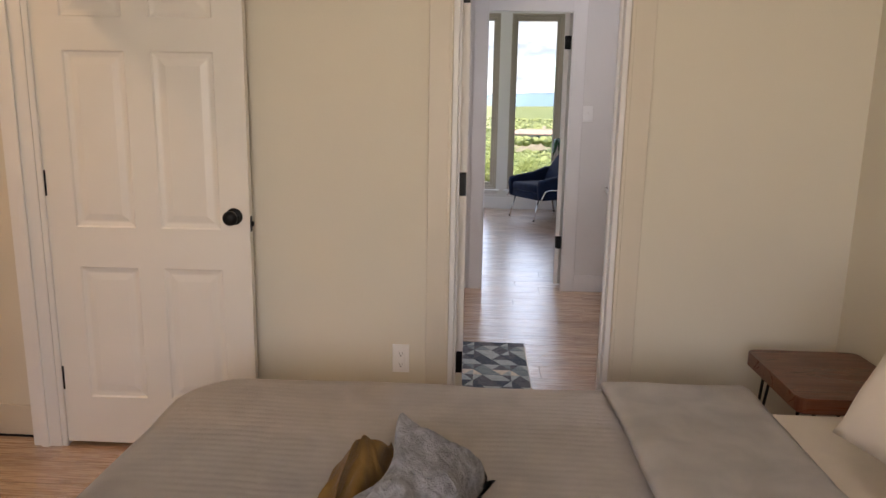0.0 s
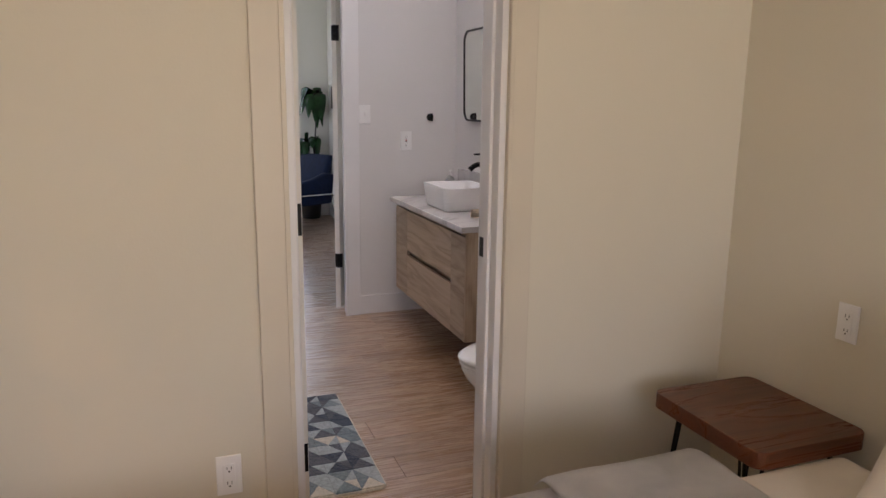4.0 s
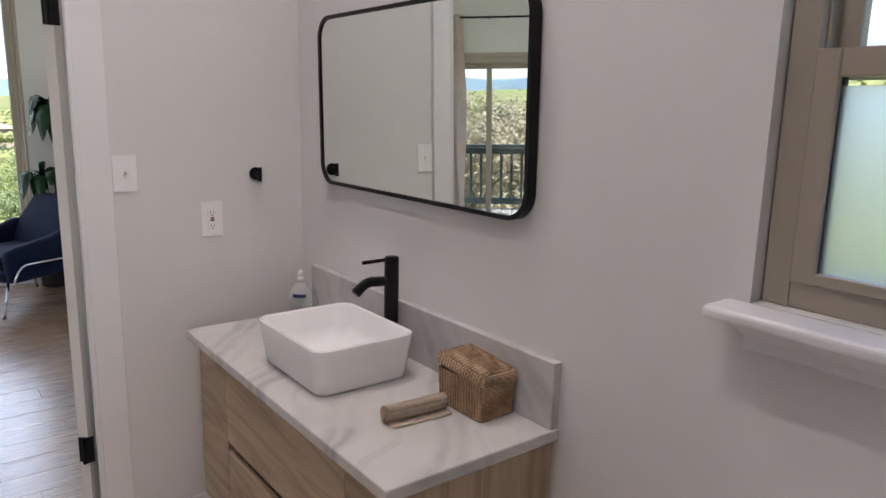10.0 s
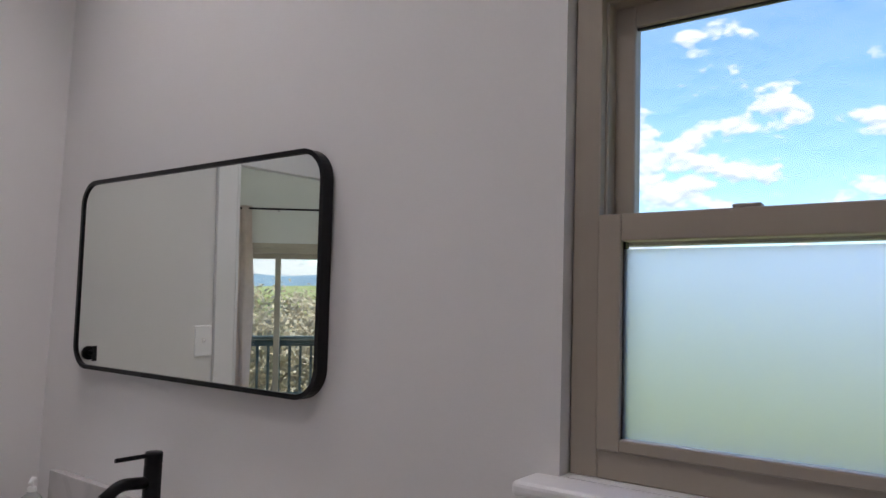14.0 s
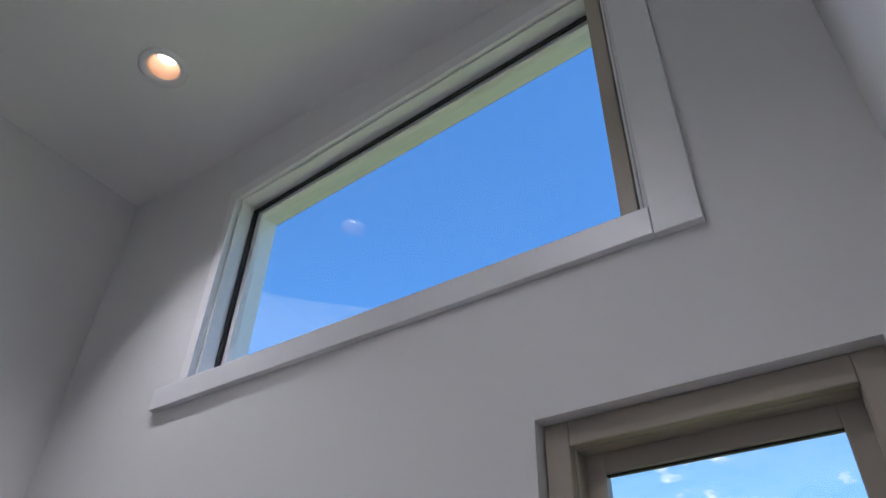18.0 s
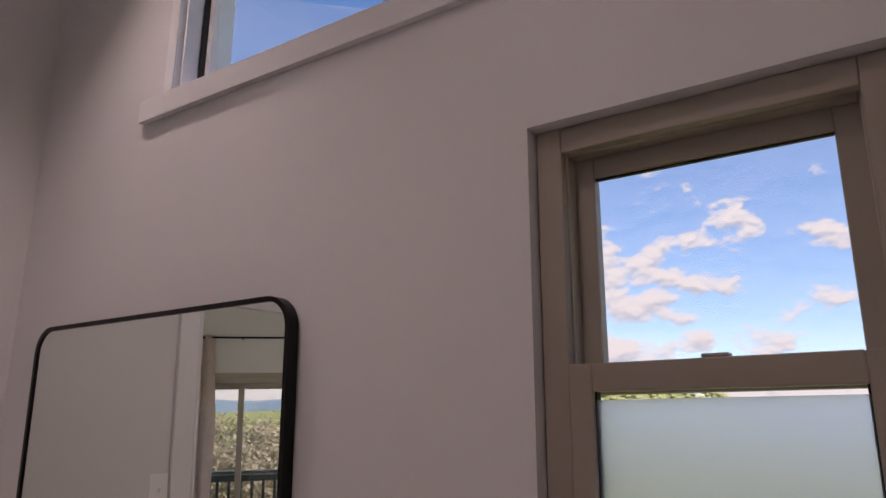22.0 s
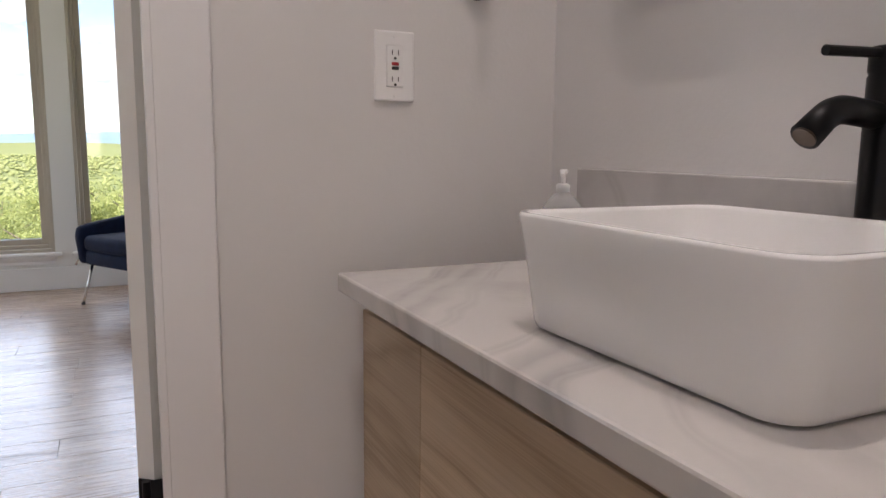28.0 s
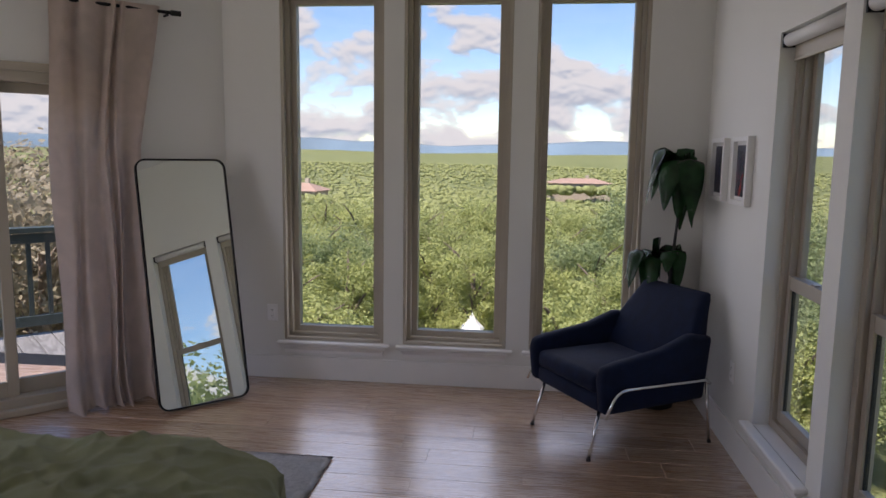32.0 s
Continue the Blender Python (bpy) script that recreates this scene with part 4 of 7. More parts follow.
def panel_door(name, m, w, h, label, knobs=True, hinges=(), narrow=False, knob_z=0.985):
    """Six-panel door hung at the origin, leaf along +x, 35 mm thick between y 0 and 0.035."""
    t = thing(name, m, label, "door", kind="structure")
    th = 0.035
    st, mid = 0.115, 0.10
    pw = (w - 2 * st - mid) / 2
    rows = [(0.22, 0.77), (0.93, 1.60), (1.72, h - 0.12)]
    xs = [(st, st + pw), (st + pw + mid, w - st)]
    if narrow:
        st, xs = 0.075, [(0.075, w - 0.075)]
    bm = bmesh.new()
    # stiles and rails
    for a, b in ((0, st), (w - st, w)) if narrow else ((0, st), (st + pw, st + pw + mid), (w - st, w)):
        box(a, 0, 0.020, b, th, h, bm=bm)
    for a, b in xs:
        at = 0.020
        for lo, hi in rows:
            box(a, 0, at, b, th, lo, bm=bm)
            at = hi
        box(a, 0, at, b, th, h, bm=bm)
    part("leaf", bm, M_DOOR, t)
    for a, b in xs:
        for lo, hi in rows:
            rings = []
            for inset, d in ((0, 0.0), (0.006, 0.006), (0.020, 0.009), (0.026, 0.009), (0.052, 0.003), (0.053, 0.003)):
                rings.append((a + inset, b - inset, lo + inset, hi - inset, d))
            own = bmesh.new()
            for flip in (0, 1):
                vs = [[(x, (th - d) if flip else d, z) for x, z in ((p, r), (q, r), (q, s), (p, s))] for p, q, r, s, d in rings]
                loft(vs, own, (False, True))
            part("panel", own, M_DOOR, t)
    if knobs:
        knob(t, Matrix.Translation((w - 0.060, th, knob_z)), 1)
        knob(t, Matrix.Translation((w - 0.060, 0.0, knob_z)), -1)
    for z in () if narrow else hinges:
        part("hinge_leaf", box(-0.0025, 0.0015, z - 0.048, 0.0, th - 0.0015, z + 0.048, 0.001, 1), M_BLACK, t, "black hinge leaf on the door's edge")
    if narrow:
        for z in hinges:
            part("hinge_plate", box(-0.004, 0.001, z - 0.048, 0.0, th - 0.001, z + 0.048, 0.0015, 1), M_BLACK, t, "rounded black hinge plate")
    else:
        part("latch", box(w - 0.002, 0.006, 0.925, w + 0.0015, th - 0.006, 0.985, 0.001, 1, box(w, 0.012, 0.945, w + 0.011, th - 0.014, 0.966, 0.002, 1)), M_BLACK, t, "black latch plate")
    return t


# bedroom door: hinged at the hall doorway, standing open along the wall
d = panel_door("door_1", pose(-1.622, -0.205, 0.0, 0, 0, 1.0), 0.803, 2.05, "white six-panel door standing open against the wall, black knob")
for z in (0.30, 1.10, 1.85):
    part("hinge", box(-0.012, -0.004, z - 0.05, 0.010, 0.002, z + 0.05, 0.002, 1), M_BLACK, d, "black butt hinge")
# bathroom door: folded back along the bathroom's side wall
d = panel_door("door_2", pose(D1A + 0.038, Y1 + 0.010, 0.0, 0, 0, 92.0), 0.595, DH - 0.01, "white panel door folded back inside the bathroom", False, (0.345, 1.108, 1.86))
for z in (0.345, 1.108, 1.86):
    bm = tube([(D1A + 0.004, Y1 - 0.005, z - 0.052), (D1A + 0.004, Y1 - 0.005, z + 0.043)], 0.006, 12)
    box(D1A + 0.0005, Y1 - 0.052, z - 0.052, D1A + 0.0030, Y1 - 0.007, z + 0.043, 0.001, 1, bm)
    tagged(part("door_hinge", bm, M_BLACK), "black butt hinge on the white door lining", "hinge", group="bathroom door hinges")
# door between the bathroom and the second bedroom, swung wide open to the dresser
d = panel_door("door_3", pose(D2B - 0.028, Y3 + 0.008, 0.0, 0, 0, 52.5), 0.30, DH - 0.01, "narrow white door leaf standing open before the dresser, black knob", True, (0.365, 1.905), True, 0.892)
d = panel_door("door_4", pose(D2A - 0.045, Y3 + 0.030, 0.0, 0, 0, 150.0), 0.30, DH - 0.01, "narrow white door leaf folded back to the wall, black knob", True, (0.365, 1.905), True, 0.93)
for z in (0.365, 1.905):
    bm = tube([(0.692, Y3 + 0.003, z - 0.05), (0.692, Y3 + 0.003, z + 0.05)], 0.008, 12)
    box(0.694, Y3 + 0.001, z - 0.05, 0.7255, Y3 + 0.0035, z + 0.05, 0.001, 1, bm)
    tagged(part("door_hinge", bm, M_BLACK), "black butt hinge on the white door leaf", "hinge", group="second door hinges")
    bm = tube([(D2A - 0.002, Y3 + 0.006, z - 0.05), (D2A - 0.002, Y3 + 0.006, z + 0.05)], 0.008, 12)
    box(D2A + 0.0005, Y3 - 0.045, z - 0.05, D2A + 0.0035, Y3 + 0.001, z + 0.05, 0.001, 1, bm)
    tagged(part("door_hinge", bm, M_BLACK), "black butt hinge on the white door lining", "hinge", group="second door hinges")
bm = box(D1B - 0.0025, -0.024, 0.966, D1B - 0.0005, 0.007, 1.030, 0.001, 1)
t = tagged(part("strike_plate", bm, M_BLACK), "black strike plate on the white door lining", "strike plate")
part("strike_hole", box(D1B - 0.0035, -0.012, 0.984, D1B - 0.0026, -0.002, 1.012), M_SLOT, t)


# ---- electrical plates ----
def plate(name, m, w, h, label, category, kind):
    """A wall plate; local x across, local -y into the room."""
    t = thing(name, m, label, category)
    part("cover", box(-w / 2, -0.006, -h / 2, w / 2, 0, h / 2, 0.003), M_PLATE, t)
    if kind == "switch":
        part("collar", box(-0.006, -0.008, -0.013, 0.006, -0.005, 0.013, 0.001, 1), M_PLATE, t)
        part("toggle", loft([[(-0.004, -0.006, -0.008), (0.004, -0.006, -0.008), (0.004, -0.006, 0.006), (-0.004, -0.006, 0.006)],
                             [(-0.003, -0.018, 0.004), (0.003, -0.018, 0.004), (0.003, -0.016, 0.011), (-0.003, -0.016, 0.011)]]), M_PLATE, t)
    else:
        k = 0.42 * h / 0.114
        part("face", box(-0.017, -0.0085, -0.034 * h / 0.114, 0.017, -0.005, 0.034 * h / 0.114, 0.002), M_PLATE, t)
        for s in (1, -1):
            zc = s * 0.0215 * h / 0.114
            bm = bmesh.new()
            for x in (-0.0065, 0.0055):
                box(x, -0.0092, zc - 0.004, x + 0.0016, -0.008, zc + 0.005, bm=bm)
            lathe([(0.0026, 0), (0.0026, 0.001)], 10, bm, Matrix.Translation((0, -0.0082, zc - 0.010)) @ Matrix.Rotation(radians(90), 4, 'X'))
            part("slots", bm, M_SLOT, t)
        if kind == "gfci":
            part("reset_button", box(-0.007, -0.0105, 0.001, 0.007, -0.008, 0.007, 0.001, 1), M_RED, t, "red reset button")
            part("test_button", box(-0.007, -0.0105, -0.007, 0.007, -0.008, -0.001, 0.001, 1), M_SLOT, t, "black test button")
    bm = bmesh.new()
    for s in (1, -1):
        lathe([(0.003, 0), (0.0025, 0.0012)], 10, bm, Matrix.Translation((0, -0.006, s * h * 0.42)) @ Matrix.Rotation(radians(90), 4, 'X'))
    part("screws", bm, M_PLATE, t)["kind"] = "stuff"
    return t


plate("light_switch", pose(0.862, Y2, 1.380), 0.078, 0.122, "white toggle light switch plate on the bathroom wall", "light switch", "switch")
plate("outlet", pose(1.150, Y2, 1.204), 0.080, 0.128, "white outlet plate with red and black buttons over the vanity", "outlet", "gfci")
plate("outlet", pose(-0.235, Y0, 0.405), 0.070, 0.120, "white double outlet plate on the cream wall", "outlet", "outlet")
plate("outlet", pose(-1.355, YF, 0.47), 0.075, 0.118, "white double outlet plate beside the tall windows", "outlet", "outlet")
plate("outlet", pose(XR1, -0.62, 0.835, 0, 0, -90), 0.070, 0.115, "white outlet plate behind the nightstand", "outlet", "outlet")
plate("outlet", pose(XR2, 6.32, 0.44, 0, 0, -90), 0.070, 0.115, "white double outlet plate behind the armchair", "outlet", "outlet")

# ---- bathroom ----
# vanity
VX, VY0, VY1, VZ0, VZ1 = 1.034, 1.212, 2.455, 0.226, 0.810
side_gap = 0.19
t = thing("vanity_cabinet", pose(0, 0, 0), "wall-hung pale oak vanity cabinet with two wide drawers", "vanity")
part("body", box(VX + 0.05, VY0 + 0.018, VZ0, XR, VY1, VZ1 - 0.075), M_VANITY, t)
part("top_rail", box(VX + 0.10, VY0 + 0.018, VZ1 - 0.0745, XR, VY1, VZ1 - 0.002), M_VANITY, t)
part("pull_channel", box(VX + 0.042, VY0 + side_gap, 0.470, VX + 0.0495, VY1 - side_gap, 0.545), M_VANITY, t)
part("side_panel", box(VX, VY0, VZ0 - 0.004, XR, VY0 + 0.017, VZ1, 0.0015, 1), M_VANITYZ, t)
side = 0.215
part("front_panel", box(VX, VY0 + 0.0175, VZ0 - 0.004, VX + 0.0195, VY0 + side, VZ1 - 0.028, 0.0015, 1), M_VANITY, t)
part("front_panel", box(VX, VY1 - side - 0.03, VZ0 - 0.004, VX + 0.0195, VY1, VZ1 - 0.028, 0.0015, 1), M_VANITY, t)
zm = 0.520
dr = part("drawer_front", box(VX, VY0 + side + 0.0015, zm + 0.004, VX + 0.0195, VY1 - side - 0.0315, VZ1 - 0.028, 0.0015, 1), M_VANITY, t)
bm = box(VX, VY0 + side + 0.0015, VZ0 - 0.004, VX + 0.0195, VY1 - side - 0.0315, zm - 0.030, 0.0015, 1)
dr = part("drawer_front", bm, M_VANITY, t)
t = thing("marble_countertop", pose(0, 0, 0), "white marble countertop with grey veins and a backsplash", "countertop")
part("slab", box(0.998, 1.190, 0.811, XR, 2.482, 0.843, 0.004, 2), M_MARBLE, t)
part("backsplash", box(XR - 0.027, 1.194, 0.8435, XR, 2.482, 1.018, 0.003, 2), M_MARBLE2, t)
# vessel sink
SX0, SX1, SY0, SY1, SZ0 = 1.082, 1.410, 1.662, 2.070, 0.843
cx, cy, w, l = (SX0 + SX1) / 2, (SY0 + SY1) / 2, SX1 - SX0, SY1 - SY0


def rr(w_, l_, r_, z_):
    return [(cx + p, cy + q, z_) for p, q in rounded(w_, l_, r_, 7)]


H = 0.138
rings = [rr(w - 0.06, l - 0.06, 0.03, SZ0), rr(w - 0.04, l - 0.04, 0.036, SZ0 + 0.004), rr(w - 0.033, l - 0.033, 0.038, SZ0 + 0.012),
         rr(w - 0.012, l - 0.012, 0.042, SZ0 + H * 0.7), rr(w, l, 0.044, SZ0 + H - 0.004), rr(w - 0.003, l - 0.003, 0.043, SZ0 + H),
         rr(w - 0.016, l - 0.016, 0.038, SZ0 + H), rr(w - 0.022, l - 0.022, 0.036, SZ0 + H - 0.006),
         rr(w - 0.04, l - 0.04, 0.04, SZ0 + 0.07), rr(w - 0.07, l - 0.07, 0.05, SZ0 + 0.03), rr(w - 0.14, l - 0.14, 0.06, SZ0 + 0.018), rr(0.06, 0.06, 0.029, SZ0 + 0.014)]
t = thing("vessel_sink", pose(0, 0, 0), "white rectangular ceramic vessel sink on the marble top", "sink")
part("bowl", loft(rings), M_CERAMIC, t, smooth=True)
part("drain", lathe([(0.024, 0.0), (0.024, 0.004), (0.016, 0.006)], 24, None, Matrix.Translation((cx, cy, SZ0 + 0.012))), M_CHROME, t, "chrome drain", smooth=True)
# tap
FX, FY = 1.440, 1.852
t = thing("faucet", pose(FX, FY, 0.843), "tall matte black single-lever faucet behind the sink", "faucet")
part("body", lathe([(0.027, 0), (0.027, 0.006), (0.0225, 0.008), (0.0225, 0.292), (0.021, 0.296), (0.0225, 0.299), (0.0225, 0.322), (0.020, 0.326)], 28), M_BLACK, t, smooth=True)
sp = arc([(-0.01, 0, 0.250), (-0.088, 0, 0.257), (-0.128, 0, 0.226)], 0.050, 8)
part("spout", tube(sp, [0.0155] * (len(sp) - 1) + [0.0165], 16), M_BLACK, t, smooth=True)
M_AERATOR = plain("bronze_mesh", (0.10, 0.07, 0.05), 0.5, bump=0.1)
part("aerator", tube([(-0.1275, 0, 0.2265), (-0.1295, 0, 0.2245)], 0.0125, 16), M_AERATOR, t)
part("lever", tube([(-0.012, 0.0, 0.318), (-0.10, 0.006, 0.316)], 0.0058, 12), M_BLACK, t)
# wall mirror
MW, MH, MY, MZ = 1.072, 0.574, 1.846, 1.632


def frame_ring(w_, h_, r_, bar, depth, material, parent, name="frame"):
    """A rounded frame standing in the local x-z plane; its back at y 0, its front at -depth."""
    o, i = rounded(w_, h_, r_, 10), rounded(w_ - 2 * bar, h_ - 2 * bar, max(r_ - bar, 0.004), 10)
    bm = bmesh.new()
    k = len(o)
    L = [[bm.verts.new((p, y, q)) for p, q in ring] for ring, y in ((o, 0), (o, -depth), (i, -depth), (i, 0))]
    for a in range(4):
        for j in range(k):
            bm.faces.new((L[a][j], L[a][(j + 1) % k], L[(a + 1) % 4][(j + 1) % k], L[(a + 1) % 4][j]))
    bmesh.ops.recalc_face_normals(bm, faces=bm.faces[:])
    return part(name, bm, material, parent)


def mirror_glass(w_, h_, r_, y, parent):
    bm = bmesh.new()
    loft([[(p, yy, q) for p, q in rounded(w_, h_, r_, 10)] for yy in (y + 0.004, y)], bm)
    return part("mirror_glass", bm, M_MIRROR, parent, "silvered glass")


t = thing("wall_mirror", pose(XR - 0.0055, MY, MZ, 1.0, 0, -90), "rounded rectangular wall mirror in a thin black metal frame", "mirror")
frame_ring(MW, MH, 0.075, 0.012, 0.031, M_BLACK, t)
mirror_glass(MW - 0.022, MH - 0.022, 0.066, -0.026, t)


def robe_hook(name, m, label, double=False):
    """Round rose with a short peg and a disc; local -y into the room."""
    t = thing(name, m, label, "robe hook", group="robe hooks")
    X90 = Matrix.Rotation(radians(90), 4, 'X')
    part("rose", lathe([(0.024, 0), (0.024, 0.009), (0.022, 0.011)], 24, None, X90), M_BLACK, t, smooth=True)
    part("peg", lathe([(0.008, 0.01), (0.008, 0.04)], 16, None, X90), M_BLACK, t)
    if double:
        part("bar", box(-0.028, -0.052, -0.0075, 0.028, -0.040, 0.0075, 0.002), M_BLACK, t)
    else:
        part("bar", box(-0.0075, -0.047, -0.026, 0.0075, -0.038, 0.026, 0.002), M_BLACK, t)
    return t


robe_hook("robe_hook", pose(1.322, Y2, 1.363), "round matte black hook on the bathroom wall")
robe_hook("robe_hook", pose(XLB + 0.012, 1.417, 1.688, 0, 0, 90), "matte black double hook on the bathroom wall")

# toilet, seen from its front corner
TCX, TCY = XR, 0.455
t = thing("toilet", pose(TCX - 0.01, TCY, 0, 0, 0, 180), "white two-piece ceramic toilet with a closed lid", "toilet")


def egg(x0, x1, half, z, n=40, sq=2.2):
    """Egg outline from the back x0 to the front x1."""
    out = []
    for k in range(n):
        a = 2 * math.pi * k / n
        c, s = math.cos(a), math.sin(a)
        m_ = x0 + (x1 - x0) * 0.42
        rx = (x1 - m_) if c > 0 else (m_ - x0)
        e_ = 2.0 if c > 0 else 3.0
        out.append((m_ + rx * abs(c) ** (2 / e_) * (1 if c > 0 else -1), half * abs(s) ** (2 / e_) * (1 if s > 0 else -1), z))
    return out


part("bowl", loft([egg(0.18, 0.65, 0.12, 0.0), egg(0.18, 0.65, 0.12, 0.04), egg(0.17, 0.63, 0.11, 0.14), egg(0.16, 0.69, 0.14, 0.26), egg(0.15, 0.765, 0.182, 0.35), egg(0.15, 0.783, 0.192, 0.387), egg(0.15, 0.783, 0.192, 0.402), egg(0.17, 0.77, 0.177, 0.407)]), M_CERAMIC, t, smooth=True)
part("seat", loft([egg(0.21, 0.785, 0.188, 0.4075), egg(0.205, 0.792, 0.194, 0.412), egg(0.205, 0.792, 0.194, 0.421), egg(0.21, 0.785, 0.188, 0.425)]), M_CERAMIC, t, smooth=True)
part("lid", loft([egg(0.205, 0.792, 0.194, 0.4265), egg(0.20, 0.797, 0.197, 0.431), egg(0.20, 0.797, 0.197, 0.440), egg(0.21, 0.785, 0.187, 0.447), egg(0.26, 0.71, 0.13, 0.450)]), M_CERAMIC, t, smooth=True)


def tank_ring(x1, half, z, r=0.05):
    return [(x1 / 2 + p, q, z) for p, q in rounded(x1, 2 * half, r, 8)]


part("tank", loft([tank_ring(0.165, 0.170, 0.395), tank_ring(0.172, 0.183, 0.44), tank_ring(0.185, 0.203, 0.800), tank_ring(0.185, 0.203, 0.807)]), M_CERAMIC, t, smooth=True)
part("tank_lid", loft([tank_ring(0.192, 0.208, 0.8075, 0.055), tank_ring(0.203, 0.219, 0.812, 0.060), tank_ring(0.205, 0.221, 0.818, 0.061), tank_ring(0.206, 0.222, 0.846, 0.062), tank_ring(0.202, 0.218, 0.855, 0.060), tank_ring(0.188, 0.204, 0.8595, 0.055)]), M_CERAMIC, t, smooth=True)
button = part("flush_button", lathe([(0.030, 0.0), (0.030, 0.004), (0.027, 0.006), (0.0265, 0.0055)], 28, None, Matrix.Translation((0.105, 0, 0.8595))), M_CHROME, t, "round chrome flush button", smooth=True)
part("button_split", box(0.079, -0.0008, 0.8652, 0.131, 0.0008, 0.8660), M_SLOT, button)

# pedal bin
t = thing("pedal_bin", pose(1.360, 0.888, 0) @ Matrix.Scale(1.17, 4), "small steel pedal bin with a blue bag liner", "trash can")
part("body", lathe([(0.112, 0.0), (0.116, 0.01), (0.116, 0.315), (0.113, 0.318)], 40), M_BLACK, t, smooth=True)
part("lid", lathe([(0.120, 0.345), (0.123, 0.350), (0.123, 0.368), (0.116, 0.384), (0.09, 0.398), (0.05, 0.405), (0.01, 0.407)], 40), M_STEEL, t, "domed brushed steel lid", smooth=True)
M_BAG = plain("blue_bag", (0.16, 0.24, 0.32), 0.3, vary=0.2, scale=30, fine=120, bump=0.4)


def bag(u, v):
    a = 2 * math.pi * u
    r = 0.1175 + 0.007 * v + 0.006 * noise.noise(Vector((math.cos(a) * 6, math.sin(a) * 6, v * 2))) + 0.004 * math.sin(a * 19 + v * 5)
    return (r * math.cos(a), r * math.sin(a), 0.344 - 0.095 * v + 0.012 * math.sin(a * 3))


part("bag_liner", sheet(120, 10, bag), M_BAG, t, "crumpled translucent blue plastic bag", smooth=True)

# basket, towel, soap on the top
def weave_mat(name):
    m, nt, b = nodes_of(name)
    v = coords(nt, (1, 1, 1))
    w1 = node(nt, "ShaderNodeTexWave", Scale=48.0, Distortion=1.5)
    w1.bands_direction = 'Z'
    w2 = node(nt, "ShaderNodeTexWave", Scale=28.0, Distortion=3.0)
    w2.bands_direction = 'Y'
    n = node(nt, "ShaderNodeTexNoise", Scale=40.0, Detail=4.0)
    for q in (w1, w2, n):
        link(nt, v, q.inputs["Vector"])
    mul = node(nt, "ShaderNodeMath")
    mul.operation = 'MULTIPLY'
    link(nt, w1.outputs["Fac"], mul.inputs[0]), link(nt, w2.outputs["Fac"], mul.inputs[1])
    ad = node(nt, "ShaderNodeMath")
    ad.operation = 'MULTIPLY_ADD'
    ad.inputs[1].default_value = 0.5
    link(nt, n.outputs[0], ad.inputs[0]), link(nt, mul.outputs[0], ad.inputs[2])
    link(nt, ramp(nt, ad.outputs[0], [(0.2, (0.22, 0.125, 0.068)), (0.5, (0.45, 0.295, 0.175)), (0.9, (0.62, 0.46, 0.30))]), b.inputs["Base Color"])
    b.inputs["Roughness"].default_value = 0.7
    bump_to(nt, b, ad.outputs[0], 0.5, 0.006)
    return m


M_WEAVE = weave_mat("woven_seagrass")
t = thing("woven_basket", pose(1.418, 1.409, 0.843, 0, 0, 1) @ Matrix.Diagonal((0.96, 0.96, 0.90, 1)), "woven seagrass basket with its lid ajar", "basket")


def strands(w0, l0, w1, l1, z0, z1, rows, r, seed):
    """Rows of twisted strand round a tapering box."""
    bm = bmesh.new()
    for i in range(rows):
        f = (i + 0.5) / rows
        w_, l_, z = w0 + (w1 - w0) * f, l0 + (l1 - l0) * f, z0 + (z1 - z0) * f
        o = rounded(w_, l_, 0.009, 3)
        pts = []
        for j in range(len(o)):
            a, b_ = Vector((*o[j], 0)), Vector((*o[(j + 1) % len(o)], 0))
            k = max(1, int((b_ - a).length / 0.011))
            for s in range(k):
                q = a.lerp(b_, s / k)
                ph = len(pts) + i
                nrm = Vector((q.x, q.y, 0)).normalized()
                pts.append(q + nrm * (0.0016 if ph % 2 else -0.0012) + Vector((0, 0, z + (0.0008 if ph % 2 else -0.0008))))
        tube(pts, r, 5, bm, closed=True)
    return bm


M_BASKET_DARK = plain("basket_shadow_gap", (0.03, 0.02, 0.014), 0.8, bump=0.0)
part("body", join(strands(0.112, 0.172, 0.120, 0.184, 0.004, 0.112, 17, 0.0040, 1), box(-0.056, -0.086, 0.001, 0.056, 0.086, 0.100)), M_WEAVE, t, smooth=False)
# shade in the gap under the lid, painted as a near-black block
part("stake", box(-0.054, -0.086, 0.1005, 0.054, 0.086, 0.119), M_BASKET_DARK, t, "dark block standing in for the shaded gap under the lid")
for i in range(13):
    for sx in (1, -1):
        yy = -0.080 + 0.0133 * i
        part("upright_strand", tube([(sx * 0.0585, yy, 0.004), (sx * 0.0625, yy * 1.06, 0.112)], 0.0026, 5), M_WEAVE, t)
lid = new("lid")
lid.parent = t
lid.matrix_local = pose(0.0, 0, 0.122, 5.5, 1.5, 0)
part("lid_top", join(strands(0.128, 0.194, 0.118, 0.184, -0.004, 0.024, 5, 0.0045, 2), loft([[(p, q, -0.007) for p, q in rounded(0.126, 0.192, 0.012, 4)], [(p, q, 0.016) for p, q in rounded(0.124, 0.190, 0.012, 4)], [(p, q, 0.027) for p, q in rounded(0.108, 0.174, 0.014, 4)]])), M_WEAVE, lid)
